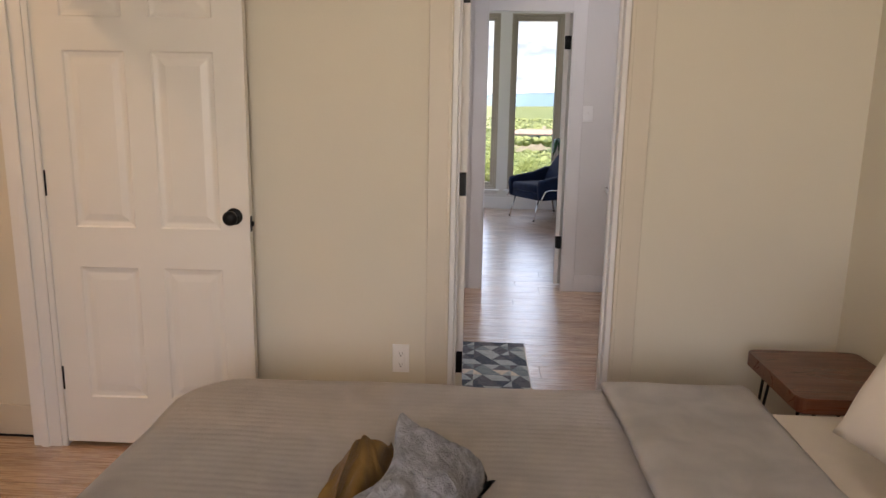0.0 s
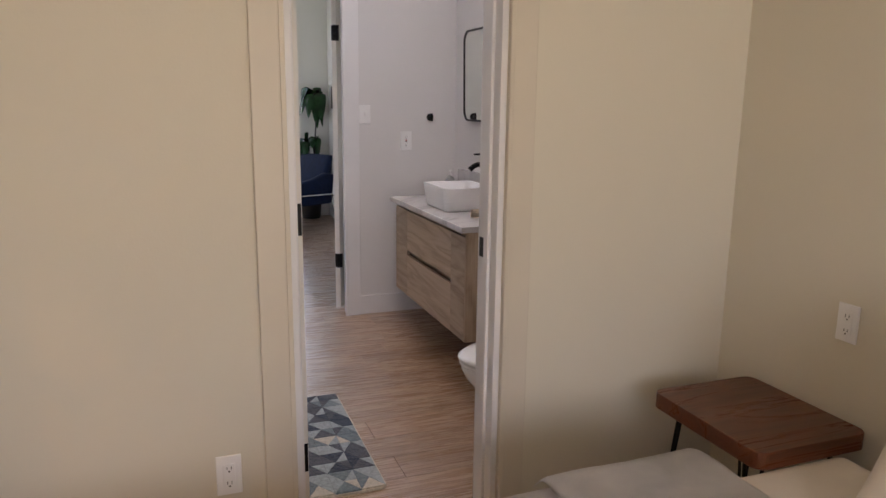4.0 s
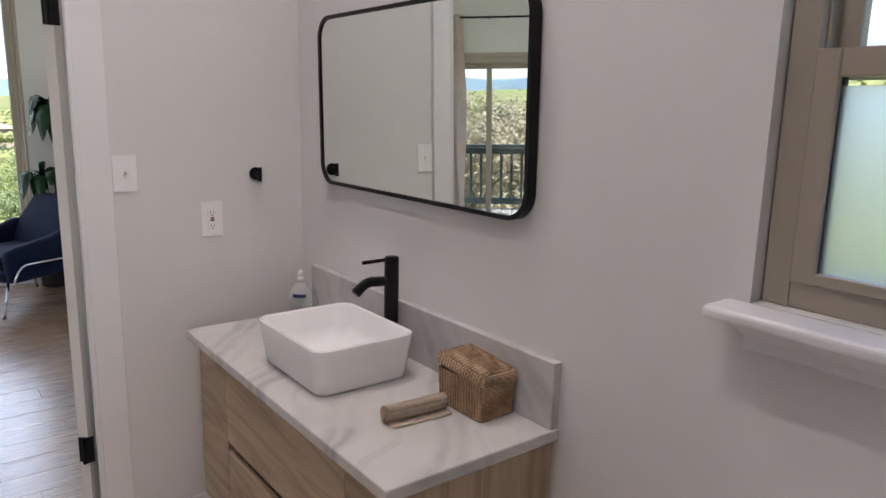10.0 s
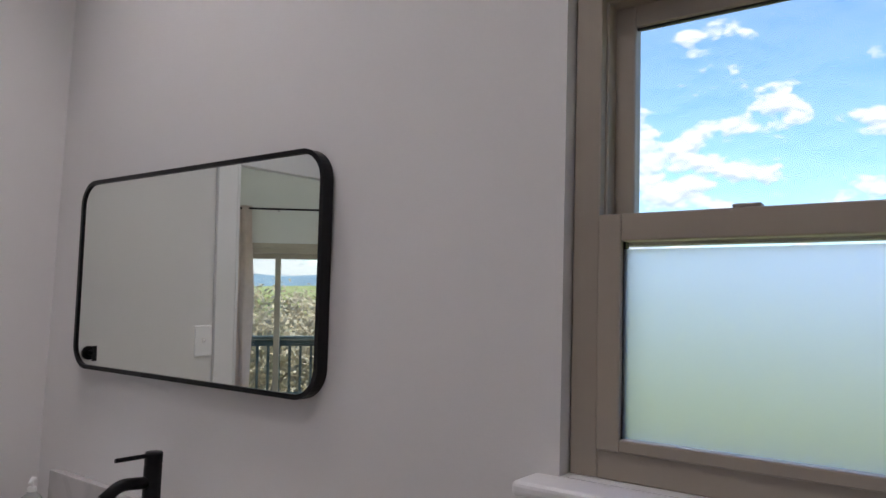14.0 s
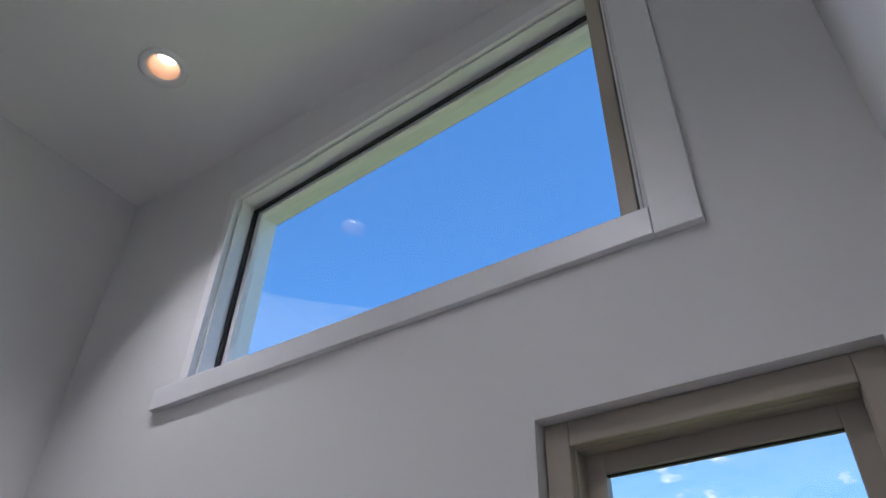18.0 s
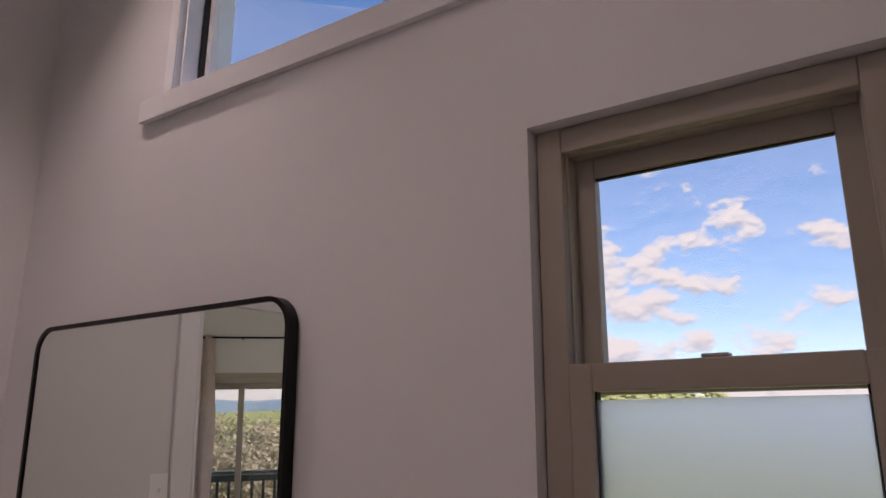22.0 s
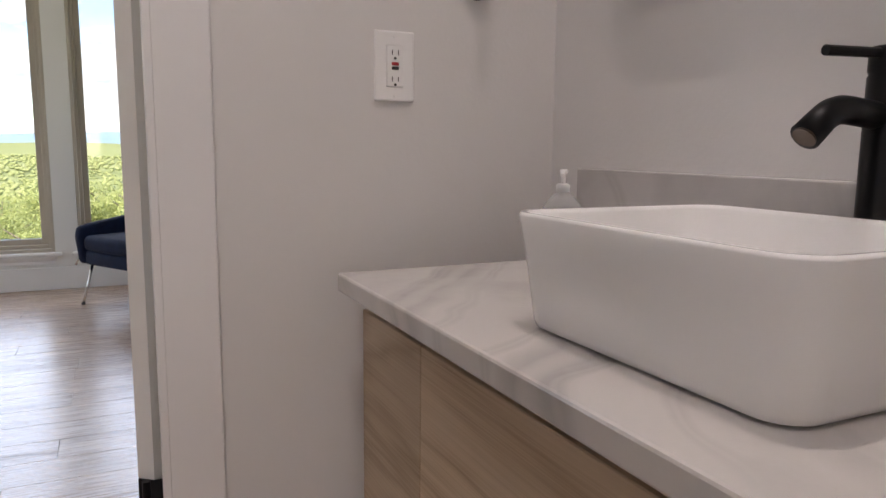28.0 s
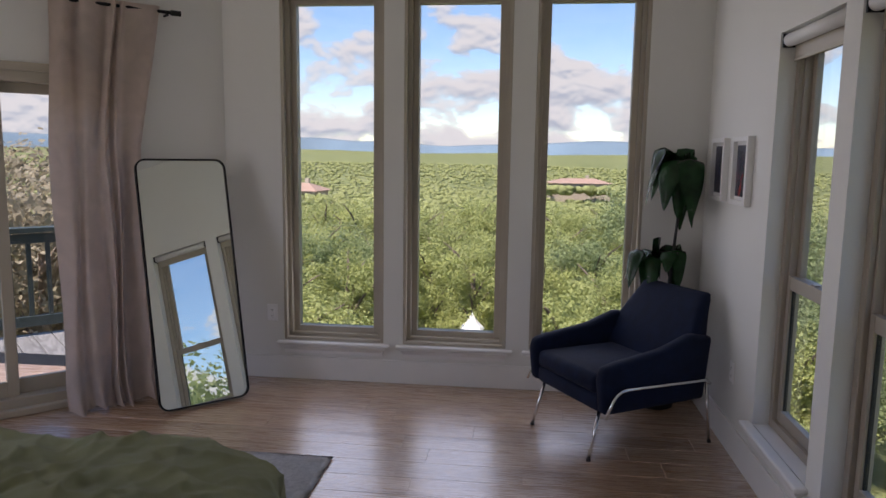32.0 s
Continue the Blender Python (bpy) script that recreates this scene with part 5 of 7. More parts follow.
for i in range(18):
    q = -0.084 + 0.0099 * i
    part("lid_strand", tube([(-0.058, q - 0.010, 0.024), (-0.02, q, 0.030), (0.02, q, 0.030), (0.058, q + 0.010, 0.024)], 0.0040, 5), M_WEAVE, lid)

M_TOWEL = cloth("tan_ribbed_towel", (0.78, 0.66, 0.53), 500, 0.95, 0.12, 0.2, 0.3, 60)
t = thing("rolled_towel", pose(1.252, 1.452, 0.843, 0, 0, -5) @ Matrix.Diagonal((0.84, 0.80, 0.74, 1)), "tan ribbed hand towel rolled up on the marble", "towel")


def spiral(u, v):
    a = u * 4.4 * 2 * math.pi
    r = 0.007 + 0.0235 * u + 0.0022 * math.sin(a * 9.3) * u + 0.0012 * noise.noise(Vector((v * 9, a * 0.6, 2.0)))
    return (-0.105 + 0.21 * v + 0.004 * math.sin(a), r * math.cos(a), 0.0335 + r * math.sin(a))


part("roll", sheet(150, 44, spiral, 0.0025), M_TOWEL, t, smooth=True)
part("loose_end", sheet(20, 40, lambda u, v: (-0.100 + 0.205 * v, -0.052 + 0.052 * u, 0.006 + 0.004 * u + 0.0012 * math.sin(v * 120) + 0.002 * math.sin(u * 7)), 0.005), M_TOWEL, t, smooth=True)

t = thing("soap_dispenser", pose(1.405, 2.415, 0.842, 0, 0, -38), "clear pump bottle of hand soap with a blue label", "soap dispenser")
M_SOAP = plain("pearl_soap", (0.80, 0.81, 0.80), 0.10, vary=0.03, bump=0.0)
M_SOAP.node_tree.nodes["Principled BSDF"].inputs["Transmission Weight"].default_value = 0.5
rings = [[(0.042 * k * math.cos(2 * math.pi * i / 28), 0.029 * k * math.sin(2 * math.pi * i / 28), z * 1.16) for i in range(28)] for k, z in
         ((0.70, 0.0), (0.84, 0.005), (0.98, 0.025), (1.04, 0.05), (1.0, 0.074), (0.82, 0.094), (0.52, 0.108), (0.30, 0.115), (0.27, 0.118))]
part("bottle", loft(rings), M_SOAP, t, smooth=True)
part("pump_collar", lathe([(0.0125, 0.135), (0.0125, 0.147), (0.009, 0.150)], 20), M_PLATE, t, smooth=True)
part("pump_stem", lathe([(0.0042, 0.149), (0.0042, 0.170)], 12), M_PLATE, t)
part("pump_head", loft([[(p, -0.034, 0.166 + q) for p, q in rounded(0.007, 0.005, 0.002, 3)], [(p, -0.010, 0.171 + q) for p, q in rounded(0.011, 0.008, 0.003, 3)], [(p, 0.012, 0.171 + q) for p, q in rounded(0.015, 0.009, 0.003, 3)]]), M_PLATE, t)
M_NAVY = plain("navy_label", (0.01, 0.03, 0.20), 0.35, bump=0.0)
M_LINE = plain("grey_label_bars", (0.42, 0.45, 0.45), 0.4, bump=0.0)


def label_strip(z0, z1, a0, a1, k, material, name):
    part(name, sheet(12, 1, lambda u, v: (0.042 * k * math.sin(radians(a0 + (a1 - a0) * u)), -0.029 * k * math.cos(radians(a0 + (a1 - a0) * u)), z0 + (z1 - z0) * v), 0.0006), material, t)


label_strip(0.078, 0.091, -34, 34, 1.06, M_NAVY, "label_band")
for z, wid in ((0.074, 30), (0.068, 24), (0.060, 34), (0.053, 28), (0.030, 18)):
    label_strip(z - 0.0015, z + 0.0015, -wid, wid, 1.07, M_LINE, "label_bar")

# bath mat of woven diamonds
t = thing("bath_mat", pose(-0.043, 0.325, 0, 0, 0, 0), "tufted bath mat in navy, grey and cream diamonds", "bath mat")
MATW, MATL = 0.405, 0.935
matc = [cloth("mat_navy", (0.035, 0.055, 0.095), 300, 0.95, 0.25, 0.3, 0.6, 60), cloth("mat_slate", (0.10, 0.11, 0.14), 300, 0.95, 0.25, 0.3, 0.6, 60),
        cloth("mat_blue_grey", (0.22, 0.28, 0.31), 300, 0.95, 0.2, 0.3, 0.6, 60), cloth("mat_pale", (0.47, 0.53, 0.54), 300, 0.95, 0.2, 0.3, 0.6, 60), cloth("mat_cream", (0.76, 0.70, 0.60), 300, 0.95, 0.15, 0.3, 0.6, 60)]
bm = bmesh.new()
loft([[(MATW / 2 + p, MATL / 2 + q, z) for p, q in rounded(MATW, MATL, 0.03, 5)] for z in (0.001, 0.010)], bm)
part("backing", bm, matc[4], t)
cols, rows_ = 4, 12
dx, dy = MATW / cols, MATL / rows_
rng = random.Random(5)
band = [4, 2, 1, 0, 1, 4, 2, 3, 0, 1, 2, 0]


def tri(pts, ci):
    c = Vector((sum(p[0] for p in pts) / 3, sum(p[1] for p in pts) / 3, 0))
    rings = []
    for k, z in ((0.99, 0.009), (0.985, 0.014), (0.93, 0.0165)):
        rings.append([(c.x + (p[0] - c.x) * k, c.y + (p[1] - c.y) * k, z) for p in pts])
    part("tuft", loft(rings, None, (False, True)), matc[ci], t)


for j in range(rows_):
    y0, y1 = j * dy + 0.006, (j + 1) * dy + (0.006 if j < rows_ - 1 else -0.006)
    up = j % 2 == 0
    a, b2 = band[j], [2, 3, 0, 1, 3, 2, 1, 0, 1, 3, 1, 1][j]
    for i in range(cols):
        x0, x1 = i * dx + (0.006 if i == 0 else 0), (i + 1) * dx - (0.006 if i == cols - 1 else 0)
        xm = (x0 + x1) / 2
        if up:
            tri([(x0, y0), (x1, y0), (xm, y1)], a if i % 2 else b2)
            tri([(x0, y0), (xm, y1), (x0, y1)], b2 if i % 2 else 3)
            tri([(x1, y0), (x1, y1), (xm, y1)], 3 if i % 2 else a)
        else:
            tri([(x0, y1), (xm, y0), (x1, y1)], b2 if i % 2 else a)
            tri([(x0, y0), (xm, y0), (x0, y1)], a if i % 2 else b2)
            tri([(x1, y0), (x1, y1), (xm, y0)], b2 if i % 2 else 3)

# ---- first bedroom ----
# metal bed frame and bedding; head against the east wall
BX0, BX1, BY0, BY1, BZ = -0.62, 1.40, -2.22, -0.80, 0.522
t = thing("metal_bed", pose(0, 0, 0), "black metal bed with a low headboard of bars", "bed")
for y in (-2.10, -1.05):
    part("headboard_post", tube([(1.43, y, 0), (1.43, y, 1.215)], 0.019, 14), M_BLACK, t, smooth=True)
part("headboard_rail", tube([(1.43, -2.10, 1.19), (1.43, -1.05, 1.19)], 0.013, 12), M_BLACK, t)
part("headboard_rail", tube([(1.43, -1.92, 0.93), (1.43, -1.23, 0.93)], 0.011, 12), M_BLACK, t)
for y in (-1.23, -1.58, -1.92):
    part("headboard_bar", tube([(1.43, y, 0.93), (1.43, y, 1.19)], 0.010, 12), M_BLACK, t)
for y in (-2.08, -1.07):
    part("side_rail", box(-0.5, y - 0.015, 0.22, 1.42, y + 0.015, 0.27, 0.004), M_BLACK, t)
    part("foot_post", tube([(-0.5, y, 0), (-0.5, y, 0.30)], 0.017, 12), M_BLACK, t)
t = thing("mattress", pose(0, 0, 0), "mattress under a cream cotton sheet", "mattress")
part("mattress_body", box(-0.72, -2.12, 0.27, 1.40, -0.72, BZ - 0.02, 0.05, 4), M_SHEET, t, smooth=True)


def drape(x0, x1, y0, y1, top, hang, seed, puff=0.02, edge=0.09, rc=0.0, crease=0.0):
    """A quilt over a bed: flat on top with a rounded fall over the three free sides."""
    def f(u, v):
        ex, ey = hang / (x1 - x0 + hang), hang / (y1 - y0 + 2 * hang)
        x = x0 - hang + (x1 - x0 + hang) * u
        y = y0 - hang + (y1 - y0 + 2 * hang) * v
        dxo = max(0.0, x0 + rc - x)
        dyo = max(0.0, y0 + rc - y, y - y1 + rc)
        q = math.hypot(dxo, dyo)
        d = max(0.0, q - rc)
        px, py = max(x, x0 + rc), min(max(y, y0 + rc), y1 - rc)
        if q > 0:
            px -= dxo / q * min(q, rc)
            py += (-1 if y < y0 + rc else 1) * dyo / q * min(q, rc)
        # roll the overhang round the edge
        r = edge
        if d < r * math.pi / 2:
            out, drop = r * math.sin(d / r), r * (1 - math.cos(d / r))
        else:
            out, drop = r, r + d - r * math.pi / 2
        if d > 0:
            px -= dxo / q * out
            py += (-1 if y < y0 + rc else 1 if y > y1 - rc else 0) * dyo / q * out
        wob = fuzz((x, y, 0), 2.3, puff, seed) + fuzz((x, y, 3), 7.0, puff * 0.35, seed) + crease * (0.45 - abs(noise.noise(Vector((x * 1.7 + y * 1.0, y * 5.5 - x * 4.5, seed))))) - crease * 0.5 * abs(noise.noise(Vector((x * 2.5 - y * 1.5, y * 9 + x * 8, seed + 4))))
        fold = (0.014 + crease * 0.4) * math.sin((x + y) * 17 + 3 * noise.noise(Vector((x * 3, y * 3, seed)))) * min(1.0, drop / 0.2)
        px += -fold if x < x0 else 0
        py += (fold if y > y1 else -fold if y < y0 else 0)
        return (px, py, top - drop + wob)
    return f


t = thing("grey_coverlet", pose(0, 0, 0), "wrinkled grey quilted coverlet spread over the bed", "bedspread")
part("quilt", sheet(90, 70, drape(-0.80, 0.93, -2.12, -0.69, BZ, 0.34, 2.0, 0.009, 0.09, 0.16), 0.012), M_GREY_BED, t, smooth=True)
t = thing("folded_throw", pose(0, 0, 0), "pale grey textured throw folded across the bed", "throw blanket")


def throw(u, v):
    x = 0.475 + 0.47 * u
    y = -2.30 + 1.71 * v
    d = max(0.0, y + 0.69, -2.12 - y)
    r = 0.09
    out, drop = (r * math.sin(d / r), r * (1 - math.cos(d / r))) if d < r * 1.57 else (r, r + d - r * 1.57)
    yy = min(max(y, -2.12), -0.69) + (out if y > -0.69 else -out if y < -2.12 else 0)
    edge = min(u, 1 - u) * 0.47
    return (x + 0.03 * (1 - v) * (1 - u), yy, BZ + 0.024 - drop + 0.012 * min(1, edge / 0.02) + fuzz((x, y, 1), 3.0, 0.012, 4) + fuzz((x, y, 1), 14.0, 0.004, 6))


part("throw_cloth", sheet(36, 90, throw, 0.014), M_GREY_THROW, t, smooth=True)


def pillow(name, m, w, h, d, material, label, group="", pinch=0.10):
    """A stuffed pillow standing in its local x-z plane, with pulled-in corners."""
    t = thing(name, m, label, "pillow", group)
    bm = bmesh.new()
    n = 22
    for s in (1, -1):
        g = []
        for j in range(n + 1):
            row = []
            for i in range(n + 1):
                u, v = 2 * i / n - 1, 2 * j / n - 1
                k = 1 - pinch * 0.5 * (1 - abs(u) ** 2) * abs(v) ** 3
                k2 = 1 - pinch * 0.5 * (1 - abs(v) ** 2) * abs(u) ** 3
                th = d / 2 * ((1 - u * u) * (1 - v * v)) ** 0.42
                row.append(bm.verts.new((u * w / 2 * k2, s * th * (1 + 0.12 * noise.noise(Vector((u * 2, v * 2, s + w)))), v * h / 2 * k + fuzz((u, v, s), 3, 0.006))))
            g.append(row)
        for j in range(n):
            for i in range(n):
                q = (g[j][i], g[j][i + 1], g[j + 1][i + 1], g[j + 1][i])
                bm.faces.new(q if s < 0 else q[::-1])
    bmesh.ops.remove_doubles(bm, verts=bm.verts[:], dist=0.0008)
    part("pillow_case", bm, material, t, smooth=True)
    return t


pillow("pillow", pose(1.33, -1.48, 0.80, -18, 0, -87), 0.62, 0.46, 0.17, M_SHEET, "plump cream cotton pillow against the headboard", "bed pillows")
pillow("pillow", pose(1.185, -1.345, 0.785, -29, 1, -80), 0.62, 0.46, 0.16, M_SHEET, "creased cream cotton pillow leaning on another", "bed pillows")
c = pillow("cushion", pose(1.04, -1.70, 0.785, -28, 0, -84), 0.45, 0.45, 0.13, M_CUSHION, "blue-grey throw cushion with white stitched dashes")
rng = random.Random(9)
for i in range(5):
    for j in range(6):
        u, v = -0.72 + 0.36 * i, -0.75 + 0.30 * j
        w_, off = 0.045, 0.09 if j % 2 else -0.09
        for k in range(2):
            bm = bmesh.new()
            for q in range(6):
                x = (u + off) * 0.21 - w_ / 2 + q * w_ / 5
                z = v * 0.21 + k * 0.013
                uu, vv = x / 0.225, z / 0.225
                if abs(uu) > 0.9 or abs(vv) > 0.9:
                    continue
                y = -0.065 * ((1 - uu * uu) * (1 - vv * vv)) ** 0.42 * 1.08 - 0.0015
                box(x, y - 0.001, z, x + 0.005, y + 0.003, z + 0.007, bm=bm)
            if len(bm.verts):
                part("stitch", bm, M_STITCH, c)
            else:
                bm.free()

# nightstand
NX0, NX1, NY0, NY1, NZ = 1.075, 1.475, -0.745, -0.285, 0.55
t = thing("nightstand", pose((NX0 + NX1) / 2, (NY0 + NY1) / 2, 0), "dark walnut nightstand top on black hairpin legs", "nightstand")
o = rounded(NX1 - NX0, NY1 - NY0, 0.035, 5)
part("top", loft([[(p * k, q * k, z) for p, q in o] for k, z in ((0.985, NZ - 0.052), (1, NZ - 0.049), (1, NZ - 0.003), (0.992, NZ))]), M_WALNUT, t)
for sx in (-1, 1):
    for sy in (-1, 1):
        px, py = sx * 0.15, sy * 0.17
        a0 = (px - 0.03 * sx, py, NZ - 0.052)
        b0 = (px + 0.01 * sx, py - 0.03 * sy, NZ - 0.052)
        ft = (px + 0.025 * sx, py + 0.02 * sy, 0.006)
        part("hairpin_leg", tube(arc([a0, ft, b0], 0.02, 4), 0.0055, 8), M_BLACK, t)

# clothes dropped on the bed
M_FLEECE = cloth("grey_marl_fleece", (0.42, 0.42, 0.45), 260, 0.95, 0.35, 0.4, 0.6, 45)
M_MUSTARD = cloth("mustard_cloth", (0.33, 0.19, 0.06), 400, 0.9, 0.25, 0.2, 0.5, 18)
M_NAVYC = cloth("dark_slate_cloth", (0.06, 0.07, 0.09), 400, 0.9, 0.3, 0.2, 0.4, 18)


def heap(name, m, sx, sy, sz, seed, material, label):
    """A crumpled garment: a folded mound with creases and a draped skirt."""
    t = thing(name, m, label, "clothing", "clothes on the bed")

    def f(u, v):
        x, y = (u - 0.5) * 2, (v - 0.5) * 2
        r = max(abs(x), abs(y)) * 0.6 + math.hypot(x, y) * 0.4
        prof = max(0.0, 1 - r ** 2.2)
        z = sz * prof * (0.8 + 0.45 * noise.noise(Vector((x * 1.4, y * 1.4, seed)))) + sz * 0.22 * abs(noise.noise(Vector((x * 3.2 + y, y * 2.5, seed + 5)))) * min(1, prof * 3)
        return (x * sx + fuzz((x, y, 0), 1.6, 0.05, seed), y * sy + fuzz((x, y, 7), 1.6, 0.05, seed), max(0.002, z))
    part("garment", sheet(44, 44, f, 0.006), material, t, smooth=True)


heap("fleece_garment", pose(-0.055, -1.45, BZ + 0.004, 0, 0, 66), 0.24, 0.105, 0.205, 3.1, M_FLEECE, "crumpled grey marl fleece dropped on the bed")
heap("mustard_garment", pose(-0.165, -1.37, BZ + 0.003, 0, 0, 62), 0.16, 0.055, 0.15, 8.4, M_MUSTARD, "crumpled mustard brown cloth under the fleece")
heap("slate_garment", pose(0.07, -1.57, BZ + 0.003, 0, 0, 58), 0.17, 0.09, 0.11, 5.2, M_NAVYC, "crumpled dark slate cloth under the fleece")

# ---- second bedroom ----
# armchair: facing is local +x
t = thing("armchair", pose(0.955, 6.495, 0, 0, 0, -148.5), "navy upholstered armchair with slanted arms on steel legs", "armchair")


def prism(profile, y0, y1, bev, seg=3, top_in=0.0, bm=None):
    """A plate with the given x-z outline between y0 and y1, edges rounded."""
    own = bmesh.new()
    a = [own.verts.new((x, y0, z)) for x, z in profile]
    b = [own.verts.new((x, y1, z)) for x, z in profile]
    n = len(profile)
    own.faces.new(a[::-1]), own.faces.new(b)
    for k in range(n):
        own.faces.new((a[k], a[(k + 1) % n], b[(k + 1) % n], b[k]))
    bmesh.ops.recalc_face_normals(own, faces=own.faces[:])
    bmesh.ops.bevel(own, geom=own.edges[:], offset=bev, segments=seg, profile=0.5, affect='EDGES')
    return join(bm, own)


arm = [(0.375, 0.265), (0.40, 0.45), (0.385, 0.515), (0.30, 0.535), (0.0, 0.575), (-0.20, 0.64), (-0.34, 0.62), (-0.30, 0.27)]
for s in (1, -1):
    y0, y1 = (0.285, 0.360) if s > 0 else (-0.360, -0.285)
    part("arm", prism(arm, y0, y1, 0.026), M_BLUE, t, smooth=True)
# back: wide at the arms, narrowing to the top, leaning back
rings = []
for x, z, hw, th in ((-0.16, 0.30, 0.335, 0.16), (-0.215, 0.45, 0.342, 0.15), (-0.27, 0.60, 0.335, 0.13), (-0.33, 0.72, 0.295, 0.105), (-0.375, 0.80, 0.268, 0.085), (-0.388, 0.828, 0.258, 0.06), (-0.393, 0.836, 0.245, 0.03)):
    rings.append([(x + p, q, z) for p, q in rounded(th, 2 * hw, min(0.045, th * 0.45), 5)])
part("backrest", loft(rings), M_BLUE, t, smooth=True)
part("seat_base", box(-0.26, -0.29, 0.262, 0.372, 0.29, 0.36, 0.025, 3), M_BLUE, t, smooth=True)
bm = box(-0.16, -0.278, 0.355, 0.388, 0.278, 0.455, 0.038, 4)
for v in bm.verts:
    if v.co.z > 0.41:
        v.co.z += 0.022 * (1 - (v.co.y / 0.29) ** 2)
part("seat_cushion", bm, M_BLUE, t, smooth=True)
for s in (1, -1):
    pts = arc([(0.385, s * 0.374, 0.255), (0.315, s * 0.376, 0.400), (-0.29, s * 0.376, 0.385), (-0.32, s * 0.374, 0.36)], 0.07, 6)
    part("side_rail", tube(pts, 0.0085, 10), M_CHROME, t, smooth=True)
    part("front_leg", tube([(0.335, s * 0.26, 0.262), (0.405, s * 0.275, 0.004)], 0.0095, 12), M_CHROME, t, smooth=True)
    part("back_leg", tube([(-0.30, s * 0.365, 0.385), (-0.375, s * 0.34, 0.004)], 0.0095, 12), M_CHROME, t, smooth=True)
    for p in ((0.405, s * 0.275), (-0.375, s * 0.34)):
        part("foot_cap", tube([(p[0], p[1], 0.0), (p[0], p[1], 0.014)], 0.012, 12), M_GASKET, t)

# potted dracaena in the corner
PX, PY = 1.25, 6.98
t = thing("potted_plant", pose(PX, PY, 0), "tall dracaena with drooping leaves in a black pot", "potted plant")
part("pot", lathe([(0.10, 0.0), (0.115, 0.01), (0.135, 0.22), (0.14, 0.24), (0.13, 0.24), (0.125, 0.20), (0.01, 0.195)], 32), M_POT, t, smooth=True)
stem = [(0.02, 0.0, 0.19), (0.05, 0.01, 0.7), (0.08, 0.0, 1.15), (0.095, -0.01, 1.40)]
part("cane", tube(stem, [0.016, 0.013, 0.0085, 0.0085], 10), M_POT, t, smooth=True)
part("stem_sheath", tube([(0.095, -0.01, 1.30), (0.098, -0.012, 1.42), (0.100, -0.014, 1.58)], [0.012, 0.020, 0.016], 10), M_STALK, t, "red-brown leaf sheath", smooth=True)
part("cane", tube([(-0.06, 0.02, 0.19), (-0.06, 0.03, 0.55), (-0.05, 0.02, 0.95)], [0.018, 0.017, 0.018], 10), M_STALK, t, smooth=True)


def leaf(base, az, length, width, rise, reach, seed):
    """A broad leaf that arches up, then hangs down, with a folded midrib."""
    bx, by, bz = base
    ca, sa = math.cos(az), math.sin(az)

    def f(u, v):
        s = (u - 0.5) * 2
        out = reach * (1 - math.exp(-3.2 * v)) / 0.96
        z = rise * math.sin(min(1.0, v / 0.45) * math.pi / 2) - length * max(0.0, v - 0.22) ** 1.25
        wd = width * math.sin(math.pi * min(1.0, 0.06 + 0.94 * v) ** 0.8) ** 0.8 + 0.003
        wave = 0.008 * math.sin(v * 14 + seed) * abs(s)
        tw = 0.35 * math.sin(seed * 2.3)
        lx, ly = out + s * wd * tw * 0.4 - abs(s) * wd * 0.35 * v, s * wd
        return (bx + lx * ca - ly * sa, by + lx * sa + ly * ca, bz + z - abs(s) * wd * 0.30 * (1 - v) + wave)
    return sheet(6, 16, f, 0.0015)


rng = random.Random(21)
for (bx, by, bz), count, size, up in (((0.095, -0.015, 1.565), 20, 1.0, 0.085), ((-0.05, 0.02, 0.95), 7, 0.72, 0.13), ((0.075, 0.0, 0.97), 9, 0.72, 0.11)):
    for i in range(count):
        az = 2 * math.pi * i / count + rng.uniform(-0.3, 0.3)
        lean = 1.0 if math.cos(az) < 0.2 else 0.30
        if math.sin(az) > 0.3:
            lean *= 0.5
        part("leaf", leaf((bx, by, bz - 0.03 * (i % 3)), az, size * rng.uniform(0.24, 0.60), size * rng.uniform(0.055, 0.082), up * rng.uniform(0.6, 1.3), lean * rng.uniform(0.13, 0.30), i * 1.7), M_PLANT, t, smooth=True)

# two framed prints
M_FRAME = plain("white_picture_frame", (0.78, 0.77, 0.75), 0.4, vary=0.02, bump=0.02)


def print_mat(name, c0, c1, c2):
    m, nt, b = nodes_of(name)
    v = coords(nt)
    n = node(nt, "ShaderNodeTexNoise", Scale=9.0, Detail=6.0, Distortion=1.5)
    link(nt, v, n.inputs["Vector"])
    link(nt, ramp(nt, n.outputs[0], [(0.35, c0), (0.52, c1), (0.66, c2)]), b.inputs["Base Color"])
    b.inputs["Roughness"].default_value = 0.25
    return m


for y, cols_ in ((6.785, ((0.01, 0.012, 0.03), (0.03, 0.03, 0.07), (0.10, 0.07, 0.09))), (6.350, ((0.015, 0.03, 0.05), (0.05, 0.05, 0.08), (0.35, 0.06, 0.05)))):
    t = thing("framed_print", pose(XR2, y, 1.522, 0, 0, -90), "dark abstract print in a white box frame", "picture", group="framed prints")
    bar_frame(-0.135, -0.18, 0.135, 0.18, 0.026, -0.035, 0.0, M_FRAME, t, "frame", 0.002)
    part("mount", box(-0.11, -0.014, -0.155, 0.11, -0.004, 0.155), M_FRAME, t)
    part("picture", box(-0.088, -0.018, -0.135, 0.088, -0.0145, 0.135), print_mat("print_ink", *cols_), t)

